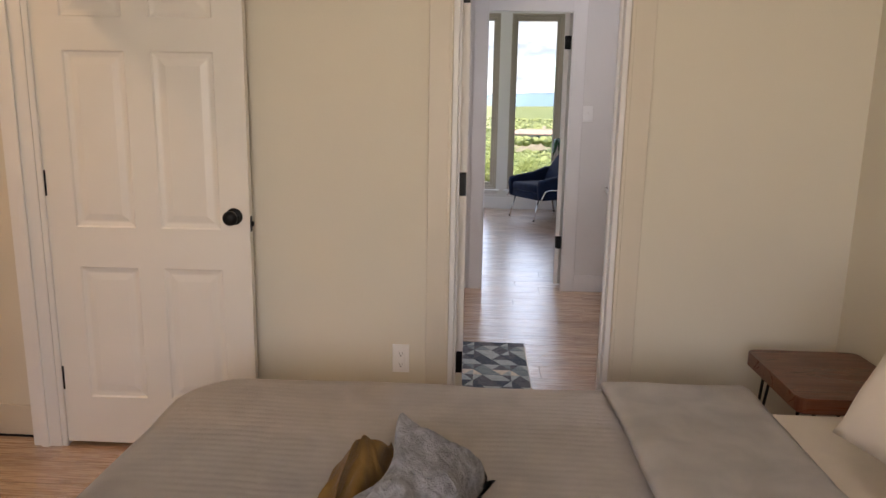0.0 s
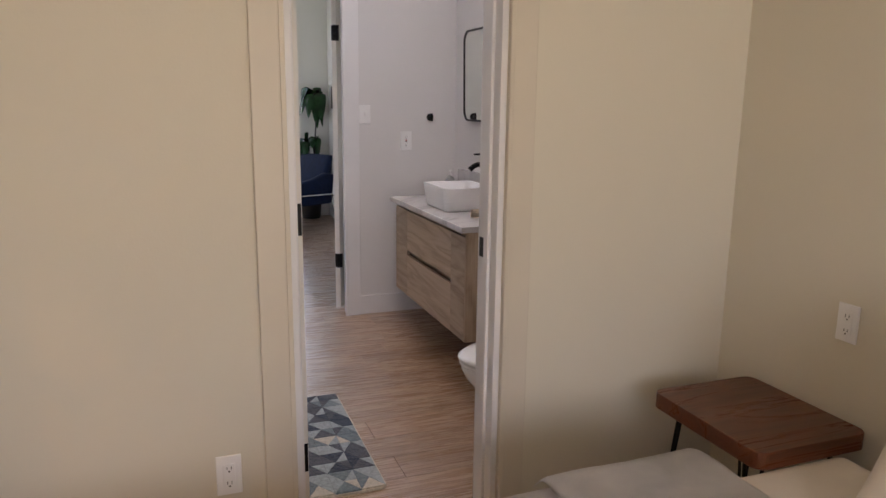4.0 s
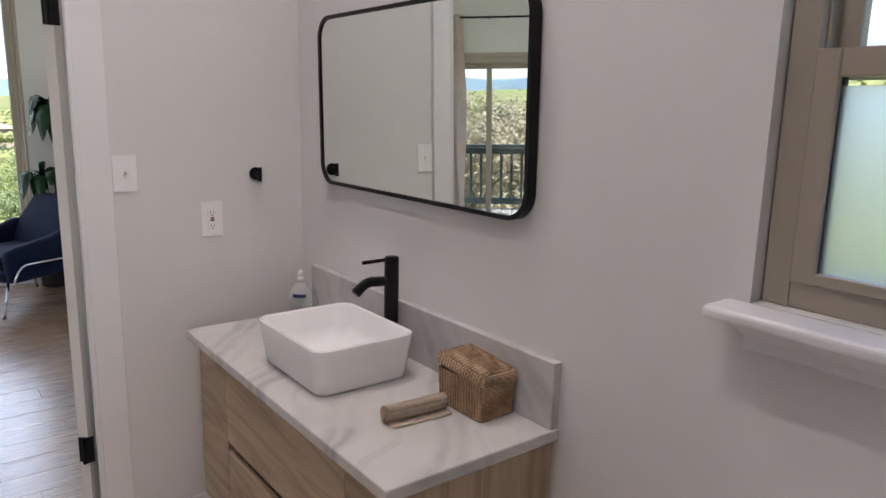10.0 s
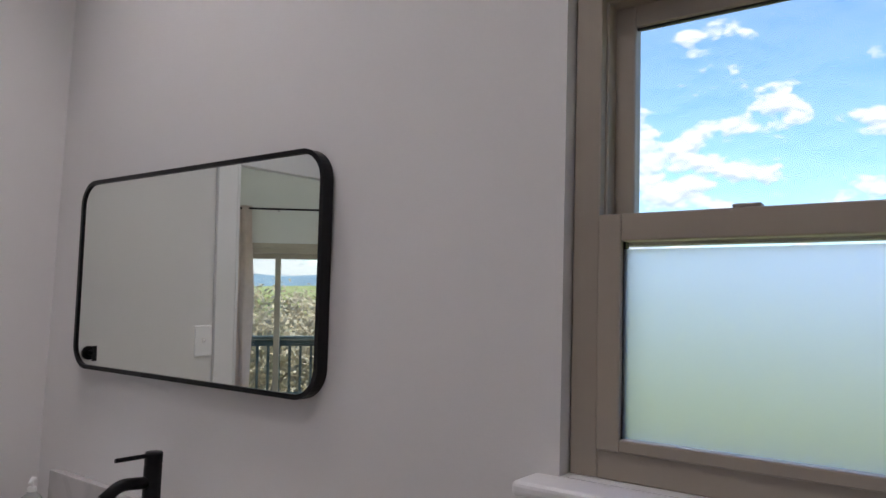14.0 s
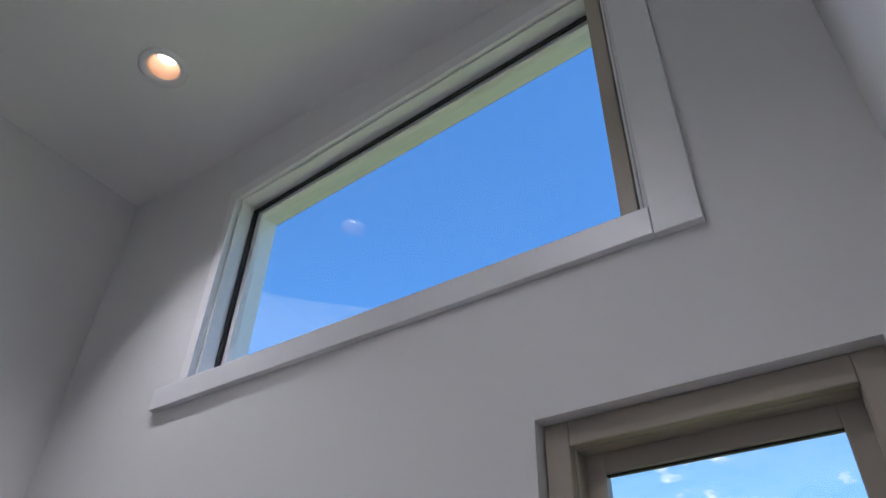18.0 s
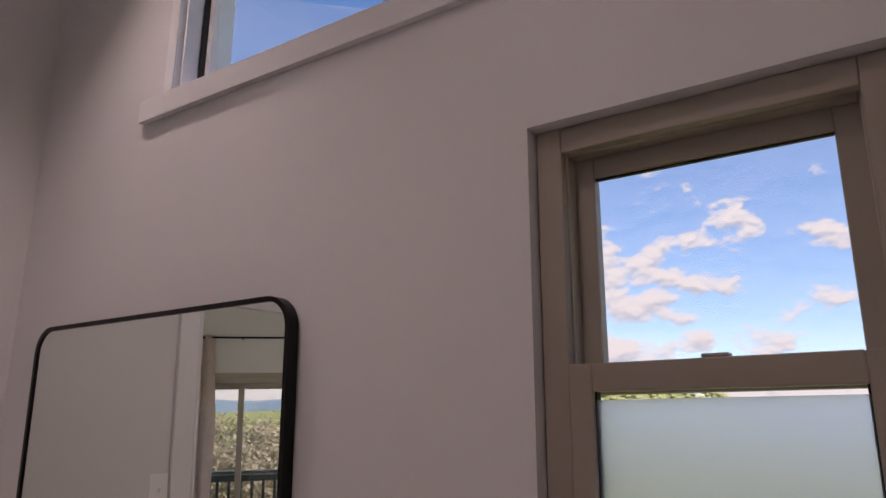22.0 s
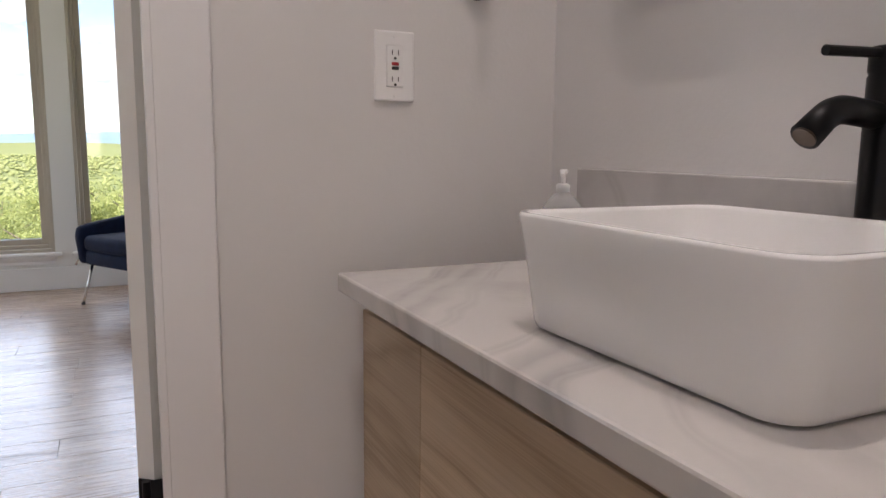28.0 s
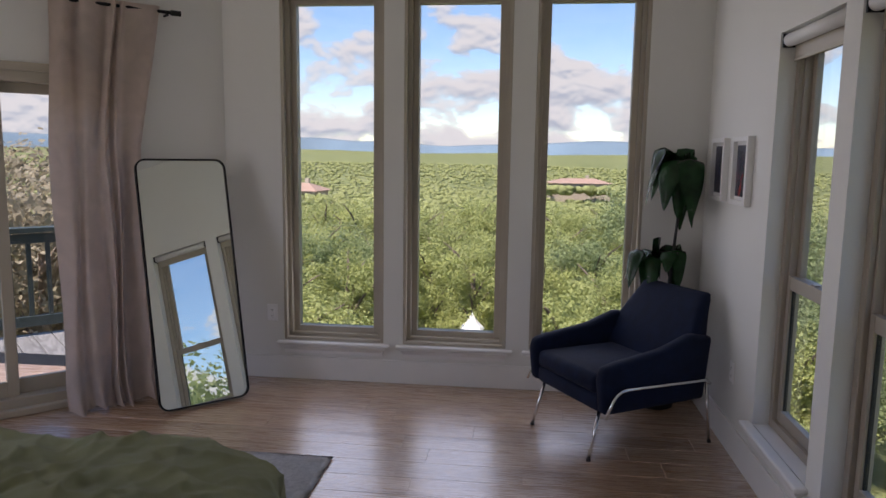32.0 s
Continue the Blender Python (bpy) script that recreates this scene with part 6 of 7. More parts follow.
# floor mirror leaning at the slanted wall
yaw = 43.8
LEAN = 13.0
t = thing("floor_mirror", pose(-1.575, 6.53, 0.0, -LEAN, 0, yaw) @ Matrix.Translation((0, 0, 0.79)), "tall floor mirror in a thin black frame leaning by the curtain", "mirror")
frame_ring(0.565, 1.56, 0.065, 0.010, 0.030, M_BLACK, t)
mirror_glass(0.55, 1.545, 0.058, -0.020, t)

# curtain and rod
RODZ, RODY = 2.45, -0.075
t = thing("curtain_rod", SL, "thin black curtain rod over the sliding door", "curtain rod")
part("rod", tube([(-2.35, RODY, RODZ), (-0.36, RODY, RODZ)], 0.0105, 12), M_BLACK, t)
for x0, x1 in ((-2.41, -2.35), (-0.36, -0.30)):
    part("finial", tube([(x0, RODY, RODZ), (x1, RODY, RODZ)], 0.017, 14), M_BLACK, t)
for x in (-2.0, -1.33, -0.38):
    part("bracket", box(x - 0.006, RODY, RODZ - 0.02, x + 0.006, 0, RODZ - 0.008, 0.002, 1), M_BLACK, t)


def curtain(name, x0, x1, f0, f1, seed):
    """A gathered linen panel from the rod to the floor, spilling a little."""
    t = thing(name, SL, "gathered linen curtain hanging to the floor", "curtain", group="curtains")

    def f(u, v):
        top0, top1 = x0, x1
        k = min(1.0, v / 0.35)
        x = (x0 + (x1 - x0) * u) * (1 - k) + (f0 + (f1 - f0) * u) * k
        ph = 2 * math.pi * (5.2 * u + 0.22 * math.sin(u * 8.7 + seed) + 0.15 * math.sin(u * 17 + 2 * seed)) + 1.3 * noise.noise(Vector((u * 5, v * 1.2, seed)))
        amp = 0.013 + 0.026 * v + 0.03 * noise.noise(Vector((u * 3, v, seed + 4)))
        y = RODY - 0.01 + amp * math.sin(ph) - 0.07 * v ** 3 + (-0.10 * max(0, v - 0.93) / 0.07) * (0.4 + 0.6 * math.sin(ph) ** 2)
        z = (RODZ + 0.025) * (1 - min(1, v / 0.985)) + 0.004 + 0.012 * (v > 0.97) * (1 + math.sin(ph * 0.7 + seed))
        return (x + 0.012 * math.sin(v * 9 + u * 13 + seed), y, z)
    part("panel", sheet(130, 60, f, 0.002), M_CURTAIN, t, smooth=True)


curtain("curtain", -1.06, -0.44, -1.08, -0.56, 1.0)
curtain("curtain", -2.36, -1.93, -2.32, -1.86, 6.0)

# dresser and what stands on it
DX, DY0, DY1, DZ = 0.960, 2.86, 3.985, 0.71
t = thing("dresser", pose(0, 0, 0), "grey-green lacquered dresser with pale finger-pull strips", "dresser")
part("top", box(DX - 0.004, DY0 - 0.004, DZ - 0.022, XR2 - 0.02, DY1 + 0.004, DZ, 0.002), M_DRESSER, t)
for y in (DY0, DY1 - 0.022):
    part("side_panel", box(DX, y, 0, XR2 - 0.02, y + 0.022, DZ - 0.022, 0.0015, 1), M_DRESSER, t)
part("back_panel", box(XR2 - 0.03, DY0 + 0.022, 0.04, XR2 - 0.02, DY1 - 0.022, DZ - 0.022), M_DRESSER, t)
for z, h in ((0.05, 0.205), (0.287, 0.197), (0.516, 0.168)):
    for y0, y1 in ((DY0 + 0.026, (DY0 + DY1) / 2 - 0.002), ((DY0 + DY1) / 2 + 0.002, DY1 - 0.026)):
        dr = part("drawer", box(DX + 0.008, y0, z, DX + 0.026, y1, z + h, 0.0015, 1), M_DRESSER, t)
        if z < 0.5:
            part("pull_strip", loft([[(DX + 0.004, y, z + h + 0.002), (DX + 0.03, y, z + h + 0.028), (DX + 0.034, y, z + h + 0.024), (DX + 0.010, y, z + h - 0.002)] for y in (y0, y1)]), M_PULL, dr, "pale bevelled finger pull")
part("plinth", box(DX + 0.03, DY0 + 0.022, 0.0, DX + 0.045, DY1 - 0.022, 0.05), M_DRESSER, t)
M_BOTTLE = plain("dark_green_glass", (0.012, 0.03, 0.024), 0.08, vary=0.2, bump=0.0)
t = thing("green_glass_jug", pose(1.385, 3.895, DZ, 0, 0, 85), "dark green glass jug with a loop handle on the dresser", "jug")
part("jug_body", lathe([(0.056, 0.0), (0.063, 0.006), (0.064, 0.085), (0.060, 0.098), (0.028, 0.106), (0.024, 0.112), (0.024, 0.152), (0.032, 0.157), (0.034, 0.161), (0.034, 0.168), (0.018, 0.168)], 32), M_BOTTLE, t, smooth=True)
part("jug_handle", tube(arc([(0.0, -0.026, 0.155), (0.0, -0.078, 0.150), (0.0, -0.082, 0.088), (0.0, -0.058, 0.084)], 0.03, 6), 0.0026, 8), M_BOTTLE, t, smooth=True)
M_AMBER = plain("amber_wax", (0.46, 0.22, 0.11), 0.35, vary=0.15, bump=0.0)
t = thing("amber_candle", pose(1.300, 3.700, DZ), "amber candle jar on the dresser", "candle")
part("jar", lathe([(0.034, 0), (0.044, 0.004), (0.0485, 0.016), (0.0485, 0.072), (0.002, 0.074)], 28), M_AMBER, t, smooth=True)
part("jar_top", lathe([(0.0486, 0.0745), (0.0486, 0.108), (0.044, 0.122), (0.034, 0.128), (0.030, 0.124), (0.004, 0.118)], 28), plain("frosted_candle_glass", (0.50, 0.36, 0.26), 0.3, vary=0.1, bump=0.0), t, "pale frosted upper half", smooth=True)
M_YEL = plain("mustard_book_jacket", (0.52, 0.36, 0.13), 0.5)
M_PAPER = plain("book_pages", (0.70, 0.66, 0.56), 0.8, fine=300, bump=0.2)
M_RBOOK = plain("red_white_book", (0.55, 0.25, 0.20), 0.6)
for i, (z, mt, lab) in enumerate(((0.0, M_RBOOK, "pale red hardback book lying on the dresser"), (0.03, M_YEL, "mustard yellow hardback book on top of another"))):
    t = thing("book", pose(1.25, 3.43, DZ + z, 0, 0, -22 + 7 * i), lab, "book", group="books on the dresser")
    part("cover", box(-0.08, -0.11, 0.0, 0.08, 0.11, 0.003, 0.001, 1, box(-0.08, -0.11, 0.026, 0.08, 0.11, 0.029, 0.001, 1, box(-0.08, -0.11, 0.003, -0.077, 0.11, 0.026))), mt, t)
    part("pages", box(-0.0765, -0.107, 0.0032, 0.075, 0.107, 0.0258), M_PAPER, t)
M_GLAZE = plain("blue_glaze", (0.12, 0.19, 0.32), 0.15, vary=0.5, scale=9, bump=0.0)
t = thing("blue_vase", pose(1.433, 3.735, DZ), "blue glazed pottery vase on a black stand", "vase")
part("stand", lathe([(0.055, 0.0), (0.055, 0.004), (0.006, 0.006), (0.006, 0.178), (0.072, 0.182), (0.072, 0.190)], 28), M_BLACK, t)
part("vase_body", lathe([(0.060, 0.1905), (0.078, 0.200), (0.085, 0.225), (0.083, 0.345), (0.079, 0.362), (0.074, 0.362), (0.06, 0.33)], 32), M_GLAZE, t, smooth=True)
t = thing("black_bowl", pose(1.19, 3.25, DZ), "small black bowl on the dresser", "bowl")
part("bowl_body", lathe([(0.03, 0), (0.05, 0.01), (0.065, 0.05), (0.068, 0.075), (0.062, 0.075), (0.05, 0.03), (0.01, 0.02)], 28), M_BOTTLE, t, smooth=True)

# bed and rug
t = thing("area_rug", pose(0, 0, 0), "flat grey woven rug under the bed", "rug")
bm = sheet(60, 60, lambda u, v: (-3.05 + 2.475 * u, 3.25 + 2.64 * v, 0.009 + fuzz((u * 6, v * 6, 0), 2, 0.0012)), 0.008)
part("rug_field", bm, M_RUG, t, smooth=True)
t = thing("platform_bed", pose(0, 0, 0), "low bed on short black legs", "bed")
QX0, QX1, QY0, QY1, QZ = -2.6, -0.60, 3.30, 4.86, 0.478
part("bed_base", box(QX0, QY0, 0.15, QX1, QY1, 0.24, 0.01), M_BLACK, t)
for x in (QX0 + 0.08, QX1 - 0.06):
    for y in (QY0 + 0.06, QY1 - 0.05):
        part("leg", tube([(x, y, 0.010), (x, y, 0.15)], 0.022, 14), M_BLACK, t)
part("mattress", box(QX0 + 0.01, QY0 + 0.01, 0.242, QX1 - 0.02, QY1 - 0.01, QZ - 0.03, 0.05, 3), M_SHEET, t, smooth=True)
t = thing("sage_duvet", pose(0, 0, 0), "rumpled sage green duvet hanging over the bed's foot", "duvet")
fd = drape(0.0, 2.0, 0.0, QY1 - QY0, QZ, 0.30, 11.0, 0.030, 0.17, 0.22, 0.035)


def crease(u, v):
    """Sharp fold lines of rumpled cotton, running across the bed's foot."""
    a = max(0.0, 1 - 5 * abs(fuzz((u * 5 + v * 2, v * 9 - u * 2, 0.3), 1.0, 1.0))) ** 2
    b = max(0.0, 1 - 6 * abs(fuzz((u * 8 - v * 6, v * 5 + u * 5, 4.1), 1.3, 1.0))) ** 2
    c = max(0.0, 1 - 4 * abs(fuzz((u * 3 + v * 4.5, v * 1.2 - u * 11, 7.7), 1.0, 1.0))) ** 2
    return 0.013 * a + 0.007 * b + 0.020 * c


part("duvet_cover", sheet(190, 190, lambda u, v: (QX1 - fd(u, v)[0] + crease(u, v) * 0.7, QY0 + fd(u, v)[1] + crease(u, v) * 0.7, fd(u, v)[2] + crease(u, v)), 0.02), M_GREEN_BED, t, smooth=True)

# ---- deck outside the sliding door ----
t = thing("deck", SL, "weathered grey board deck behind the sliding door", "deck", kind="structure")
for i in range(30):
    part("deck_board", box(-3.6 + i * 0.148, 0.18, -0.045, -3.6 + i * 0.148 + 0.14, 2.15, -0.012, 0.003, 1), M_DECK, t)
part("deck_beam", box(-3.6, 0.2, -0.30, 0.84, 2.1, -0.05), M_RAIL, t)
t = thing("deck_railing", SL, "dark green painted wooden railing with balusters", "railing", kind="structure")
part("top_rail", box(-3.6, 2.02, 0.88, 0.84, 2.14, 0.925, 0.004), M_RAIL, t)
part("upper_rail", box(-3.6, 2.055, 0.79, 0.84, 2.095, 0.87, 0.004), M_RAIL, t)
part("bottom_rail", box(-3.6, 2.055, 0.07, 0.84, 2.095, 0.16, 0.004), M_RAIL, t)
for i in range(31):
    x = -3.56 + i * 0.145
    part("baluster", box(x, 2.06, 0.16, x + 0.036, 2.092, 0.79), M_RAIL, t)
for x in (-3.6, -2.1, -0.6, 0.76):
    part("post", box(x, 2.03, -0.3, x + 0.09, 2.12, 0.88, 0.004), M_RAIL, t)

# ---- land and trees ----
def ground_z(x, y):
    d = math.hypot(x, y - 4)
    west = max(0.0, min(1.0, (-x - 2) / 14)) * max(0.0, min(1.0, 1.6 - y / 16))
    near = -4.6 - 0.085 * min(d, 70)
    near = near * (1 - west) + west * (-1.6 - 0.03 * min(d, 60))
    far = -13 - 4 * noise.noise(Vector((x / 260, y / 260, 0.3))) - 6 * noise.noise(Vector((x / 700, y / 700, 3)))
    k = max(0.0, min(1.0, (d - 70) / 180))
    hill = max(0.0, d - 1500) / 3200
    h = 30 * hill * (0.75 + 0.9 * noise.noise(Vector((x / 900, y / 900, 7)))) + 42 * math.exp(-((x - 330) ** 2 + (y - 150) ** 2) / 130 ** 2) * k
    return near * (1 - k) + far * k + h


def ground_mat():
    m, nt, b = nodes_of("scrub_hills")
    v = coords(nt)
    n1 = node(nt, "ShaderNodeTexNoise", Scale=0.012, Detail=6.0, Roughness=0.6)
    n2 = node(nt, "ShaderNodeTexVoronoi", Scale=0.16)
    n3 = node(nt, "ShaderNodeTexNoise", Scale=1.4, Detail=6.0, Roughness=0.7)
    for n in (n1, n2, n3):
        link(nt, v, n.inputs["Vector"])
    ad = node(nt, "ShaderNodeMath")
    ad.operation = 'MULTIPLY_ADD'
    ad.inputs[1].default_value = -0.55
    link(nt, n2.outputs["Distance"], ad.inputs[0]), link(nt, n1.outputs[0], ad.inputs[2])
    ad2 = node(nt, "ShaderNodeMath")
    ad2.operation = 'MULTIPLY_ADD'
    ad2.inputs[1].default_value = 0.35
    link(nt, n3.outputs[0], ad2.inputs[0]), link(nt, ad.outputs[0], ad2.inputs[2])
    link(nt, ramp(nt, ad2.outputs[0], [(0.15, (0.12, 0.14, 0.055)), (0.4, (0.19, 0.21, 0.085)), (0.62, (0.26, 0.27, 0.125)), (0.85, (0.38, 0.35, 0.22))]), b.inputs["Base Color"])
    b.inputs["Roughness"].default_value = 0.95
    b.inputs["Specular IOR Level"].default_value = 0.1
    bump_to(nt, b, n2.outputs["Distance"], 0.9, 4.0)
    return m


radii = [0.0, 4, 7, 10, 14, 18, 24, 30, 38, 48, 60, 75, 95, 120, 150, 190, 240, 300, 380, 480, 600, 750, 950, 1200, 1450, 1700, 2000, 2300, 2700, 3100, 3500, 3900, 4300, 4700]
SEG = 220
verts, faces = [], []
for r in radii:
    for k in range(SEG):
        a = 2 * math.pi * k / SEG
        x, y = r * math.sin(a), 4 + r * math.cos(a)
        verts.append((x, y, ground_z(x, y)))
for i in range(len(radii) - 1):
    for k in range(SEG):
        p, q = i * SEG + k, i * SEG + (k + 1) % SEG
        faces.append((p, q, q + SEG, p + SEG))
tagged(raw("ground", verts, faces, ground_mat(), smooth=True), "scrubby green hills falling away to a hazy horizon", "ground", kind="structure")
# air haze over the far hills is put into their blue colour
M_HAZE = plain("haze_blue_hills", (0.13, 0.19, 0.24), 0.95, vary=0.15, scale=0.003, fine=0.02, bump=0.0)
verts, faces = [], []
for k in range(361):
    a = radians(k - 150) * 1.0
    h = 62 + 44 * noise.noise(Vector((math.sin(a) * 5, math.cos(a) * 5, 0))) + 24 * noise.noise(Vector((math.sin(a) * 14, math.cos(a) * 14, 2)))
    for r, z in ((4500, -30), (4600, h * 0.8 + 12), (4680, h + 14), (4800, -40)):
        verts.append((r * math.sin(a), r * math.cos(a), z))
for k in range(360):
    for j in range(3):
        p = k * 4 + j
        faces.append((p, p + 4, p + 5, p + 1))
tagged(raw("backdrop_hills", verts, faces, M_HAZE, smooth=True), "low hills along the horizon, their blue haze painted on", "hills", kind="structure")

# cloud backdrop
def cloud_mat():
    m, nt, b = nodes_of("cumulus")
    out = nt.nodes["Material Output"]
    nt.nodes.remove(b)
    v = coords(nt, (0.0019, 0.0019, 0.0036))
    n1 = node(nt, "ShaderNodeTexNoise", Scale=1.0, Detail=8.0, Roughness=0.54, Distortion=0.1)
    link(nt, v, n1.inputs["Vector"])
    up = nt.nodes.new("ShaderNodeVectorMath")
    up.operation = 'ADD'
    up.inputs[1].default_value = (0.0, 0.0, 0.10)
    n2 = node(nt, "ShaderNodeTexNoise", Scale=1.0, Detail=8.0, Roughness=0.54, Distortion=0.1)
    link(nt, v, up.inputs[0]), link(nt, up.outputs[0], n2.inputs["Vector"])
    tc = nt.nodes.new("ShaderNodeTexCoord")
    sx = nt.nodes.new("ShaderNodeSeparateXYZ")
    link(nt, tc.outputs["Object"], sx.inputs[0])
    mr = nt.nodes.new("ShaderNodeMapRange")
    mr.inputs["From Min"].default_value, mr.inputs["From Max"].default_value = 60, 2100
    mr.inputs["To Min"].default_value, mr.inputs["To Max"].default_value = 0.075, -0.225
    link(nt, sx.outputs["Z"], mr.inputs[0])
    ad = node(nt, "ShaderNodeMath")
    ad.operation = 'ADD'
    link(nt, n1.outputs[0], ad.inputs[0]), link(nt, mr.outputs[0], ad.inputs[1])
    # the lowest stop leaves a faint glowing veil, haze painted over the blue
    alpha = ramp(nt, ad.outputs[0], [(0.465, (0.14, 0.14, 0.14)), (0.505, (0.8, 0.8, 0.8)), (0.55, (1, 1, 1))])
    # painted into the colour: tops in the sun, bases shaded by the cloud above them
    df = node(nt, "ShaderNodeMath")
    df.operation = 'SUBTRACT'
    link(nt, n2.outputs[0], df.inputs[0]), link(nt, n1.outputs[0], df.inputs[1])
    lift = node(nt, "ShaderNodeMath")
    lift.operation = 'ADD'
    lift.inputs[1].default_value = 0.5
    link(nt, df.outputs[0], lift.inputs[0])
    shade = ramp(nt, lift.outputs[0], [(0.485, (1.0, 1.0, 1.0)), (0.51, (0.88, 0.91, 0.95)), (0.56, (0.62, 0.69, 0.79))])
    em = node(nt, "ShaderNodeEmission", Strength=0.52)
    link(nt, shade, em.inputs[0])
    tr = nt.nodes.new("ShaderNodeBsdfTransparent")
    mx = nt.nodes.new("ShaderNodeMixShader")
    link(nt, alpha, mx.inputs[0]), link(nt, tr.outputs[0], mx.inputs[1]), link(nt, em.outputs[0], mx.inputs[2])
    link(nt, mx.outputs[0], out.inputs[0])
    return m


verts, faces = [], []
for j in range(9):
    el = radians(-0.5 + 4.2 * j)
    for k in range(72):
        a = 2 * math.pi * k / 72
        verts.append((4900 * math.cos(el) * math.sin(a), 4900 * math.cos(el) * math.cos(a), 4900 * math.sin(el)))
for j in range(8):
    for k in range(72):
        p, q = j * 72 + k, j * 72 + (k + 1) % 72
        faces.append((p, q, q + 72, p + 72))
tagged(raw("backdrop_clouds", verts, faces, cloud_mat(), smooth=True), "bank of white cumulus clouds in a blue sky", "clouds", kind="structure")


def crown_mesh(name, seed, radius, height, leaves, leaf_size, material, clumps=26, base=0.3, flat=0.8):
    """Thousands of small leaf blades gathered in uneven clumps."""
    g = np.random.default_rng(seed)
    cs = []
    while len(cs) < clumps:
        p = g.uniform(-1, 1, 3)
        if np.linalg.norm(p) < 1:
            r = 0.55 + 0.45 * g.random()
            cs.append((p * np.array([radius, radius, height * 0.5]) * 0.85 + np.array([0, 0, base + height * 0.5]), radius * (0.15 + 0.19 * g.random())))
    per = leaves // clumps
    vs, fs = [], []
    for c_, r_ in cs:
        d_ = g.normal(size=(per, 3))
        d_ /= np.linalg.norm(d_, axis=1)[:, None]
        rad_ = r_ * (0.55 + 0.5 * g.random(per))
        pos = c_ + d_ * rad_[:, None] * np.array([1, 1, flat])
        nrm = d_ + np.array([0, 0, 0.5]) + 0.45 * g.normal(size=(per, 3))
        nrm /= np.linalg.norm(nrm, axis=1)[:, None]
        tan = np.cross(nrm, g.normal(size=(per, 3)))
        tan /= np.linalg.norm(tan, axis=1)[:, None]
        bit = np.cross(nrm, tan)
        s_ = leaf_size * (0.6 + 0.8 * g.random(per))[:, None]
        for a_, b_ in ((-1, 0), (0, -0.55), (1, 0), (0, 0.55)):
            vs.append(pos + tan * s_ * a_ + bit * s_ * b_)
    # reorder: four corners a leaf
    blocks = [np.stack(vs[i:i + 4], axis=1).reshape(-1, 3) for i in range(0, len(vs), 4)]
    allv = np.concatenate(blocks)
    n = len(allv) // 4
    me = bpy.data.meshes.new(name)
    me.from_pydata(allv.tolist(), [], [(4 * i, 4 * i + 1, 4 * i + 2, 4 * i + 3) for i in range(n)])
    me.materials.append(material)
    return me


def tree(name, crown, trunk_h, spread, label, category="tree"):
    t = thing(name, pose(0, 0, 0), label, category, group="trees outside")
    rng_ = random.Random(len(name) + int(trunk_h * 10))
    bm = tube([(0, 0, -0.3), (0.05, 0.02, trunk_h * 0.4), (0.0, 0.08, trunk_h * 0.8)], [0.14, 0.10, 0.05], 8)
    for i in range(6):
        a = i * 1.05 + rng_.random()
        z = trunk_h * (0.25 + 0.1 * i)
        tube([(0.02, 0.02, z), (spread * 0.4 * math.cos(a), spread * 0.4 * math.sin(a), z + trunk_h * 0.22), (spread * 0.75 * math.cos(a), spread * 0.75 * math.sin(a), z + trunk_h * 0.32)], [0.06, 0.04, 0.015], 6, bm)
    part("trunk", bm, M_BARK, t)
    c_ = new("crown", crown)
    c_.parent = t
    return t


protos = [
    (tree("juniper_tree", crown_mesh("crown", 1, 1.9, 4.6, 20000, 0.046, M_LEAF_A, 80, 0.3), 4.2, 1.7, "bushy yellow-green juniper on the slope"), 5.1),
    (tree("juniper_tree", crown_mesh("crown", 2, 2.3, 4.0, 20000, 0.048, M_LEAF_A, 80, 0.4), 3.8, 2.0, "broad yellow-green juniper on the slope"), 4.7),
    (tree("oak_tree", crown_mesh("crown", 3, 2.6, 4.4, 13000, 0.055, M_LEAF_B, 55, 1.2), 4.4, 2.3, "spreading live oak with grey-green leaves"), 5.6),
    (tree("bare_oak_tree", crown_mesh("crown", 4, 2.6, 4.6, 15000, 0.05, M_LEAF_C, 70, 0.6), 4.4, 2.3, "half-bare brown oak beside the deck"), 5.4),
]
rng = random.Random(77)
spots = []


def fits(x, y, gap):
    return all((x - p) ** 2 + (y - q) ** 2 > gap * gap for p, q in spots)


placed = [False] * 4


def plant(i, x, y, s, top=None):
    pr, h = protos[i]
    z = ground_z(x, y) - 0.1
    m = pose(x, y, z, rng.uniform(-3, 3), rng.uniform(-3, 3), rng.uniform(0, 360)) @ Matrix.Scale(s, 4)
    if not placed[i]:
        placed[i] = True
        pr.matrix_world = m
        return
    c_ = copy_thing(pr, m)
    c_.scale = (s, s, s)


# slope in front of the tall windows and beyond the east windows
tries = 0
while len(spots) < 240 and tries < 12000:
    tries += 1
    az = radians(rng.uniform(-32, 108))
    d = 13 + 56 * rng.random() ** 0.9
    x, y = 0.5 + d * math.sin(az), 4 + d * math.cos(az)
    if x < 9 and y < 17 or abs(x + 1.4) < 2.6 and y < 31:
        continue
    if not fits(x, y, 2.2 + d * 0.022):
        continue
    spots.append((x, y))
    # the wood grows taller down the slope
    plant(rng.choice((0, 0, 1, 1, 0, 2)), x, y, rng.uniform(0.86, 1.12) * (0.92 + 0.62 * min(1.0, max(0.0, (d - 18) / 34))))
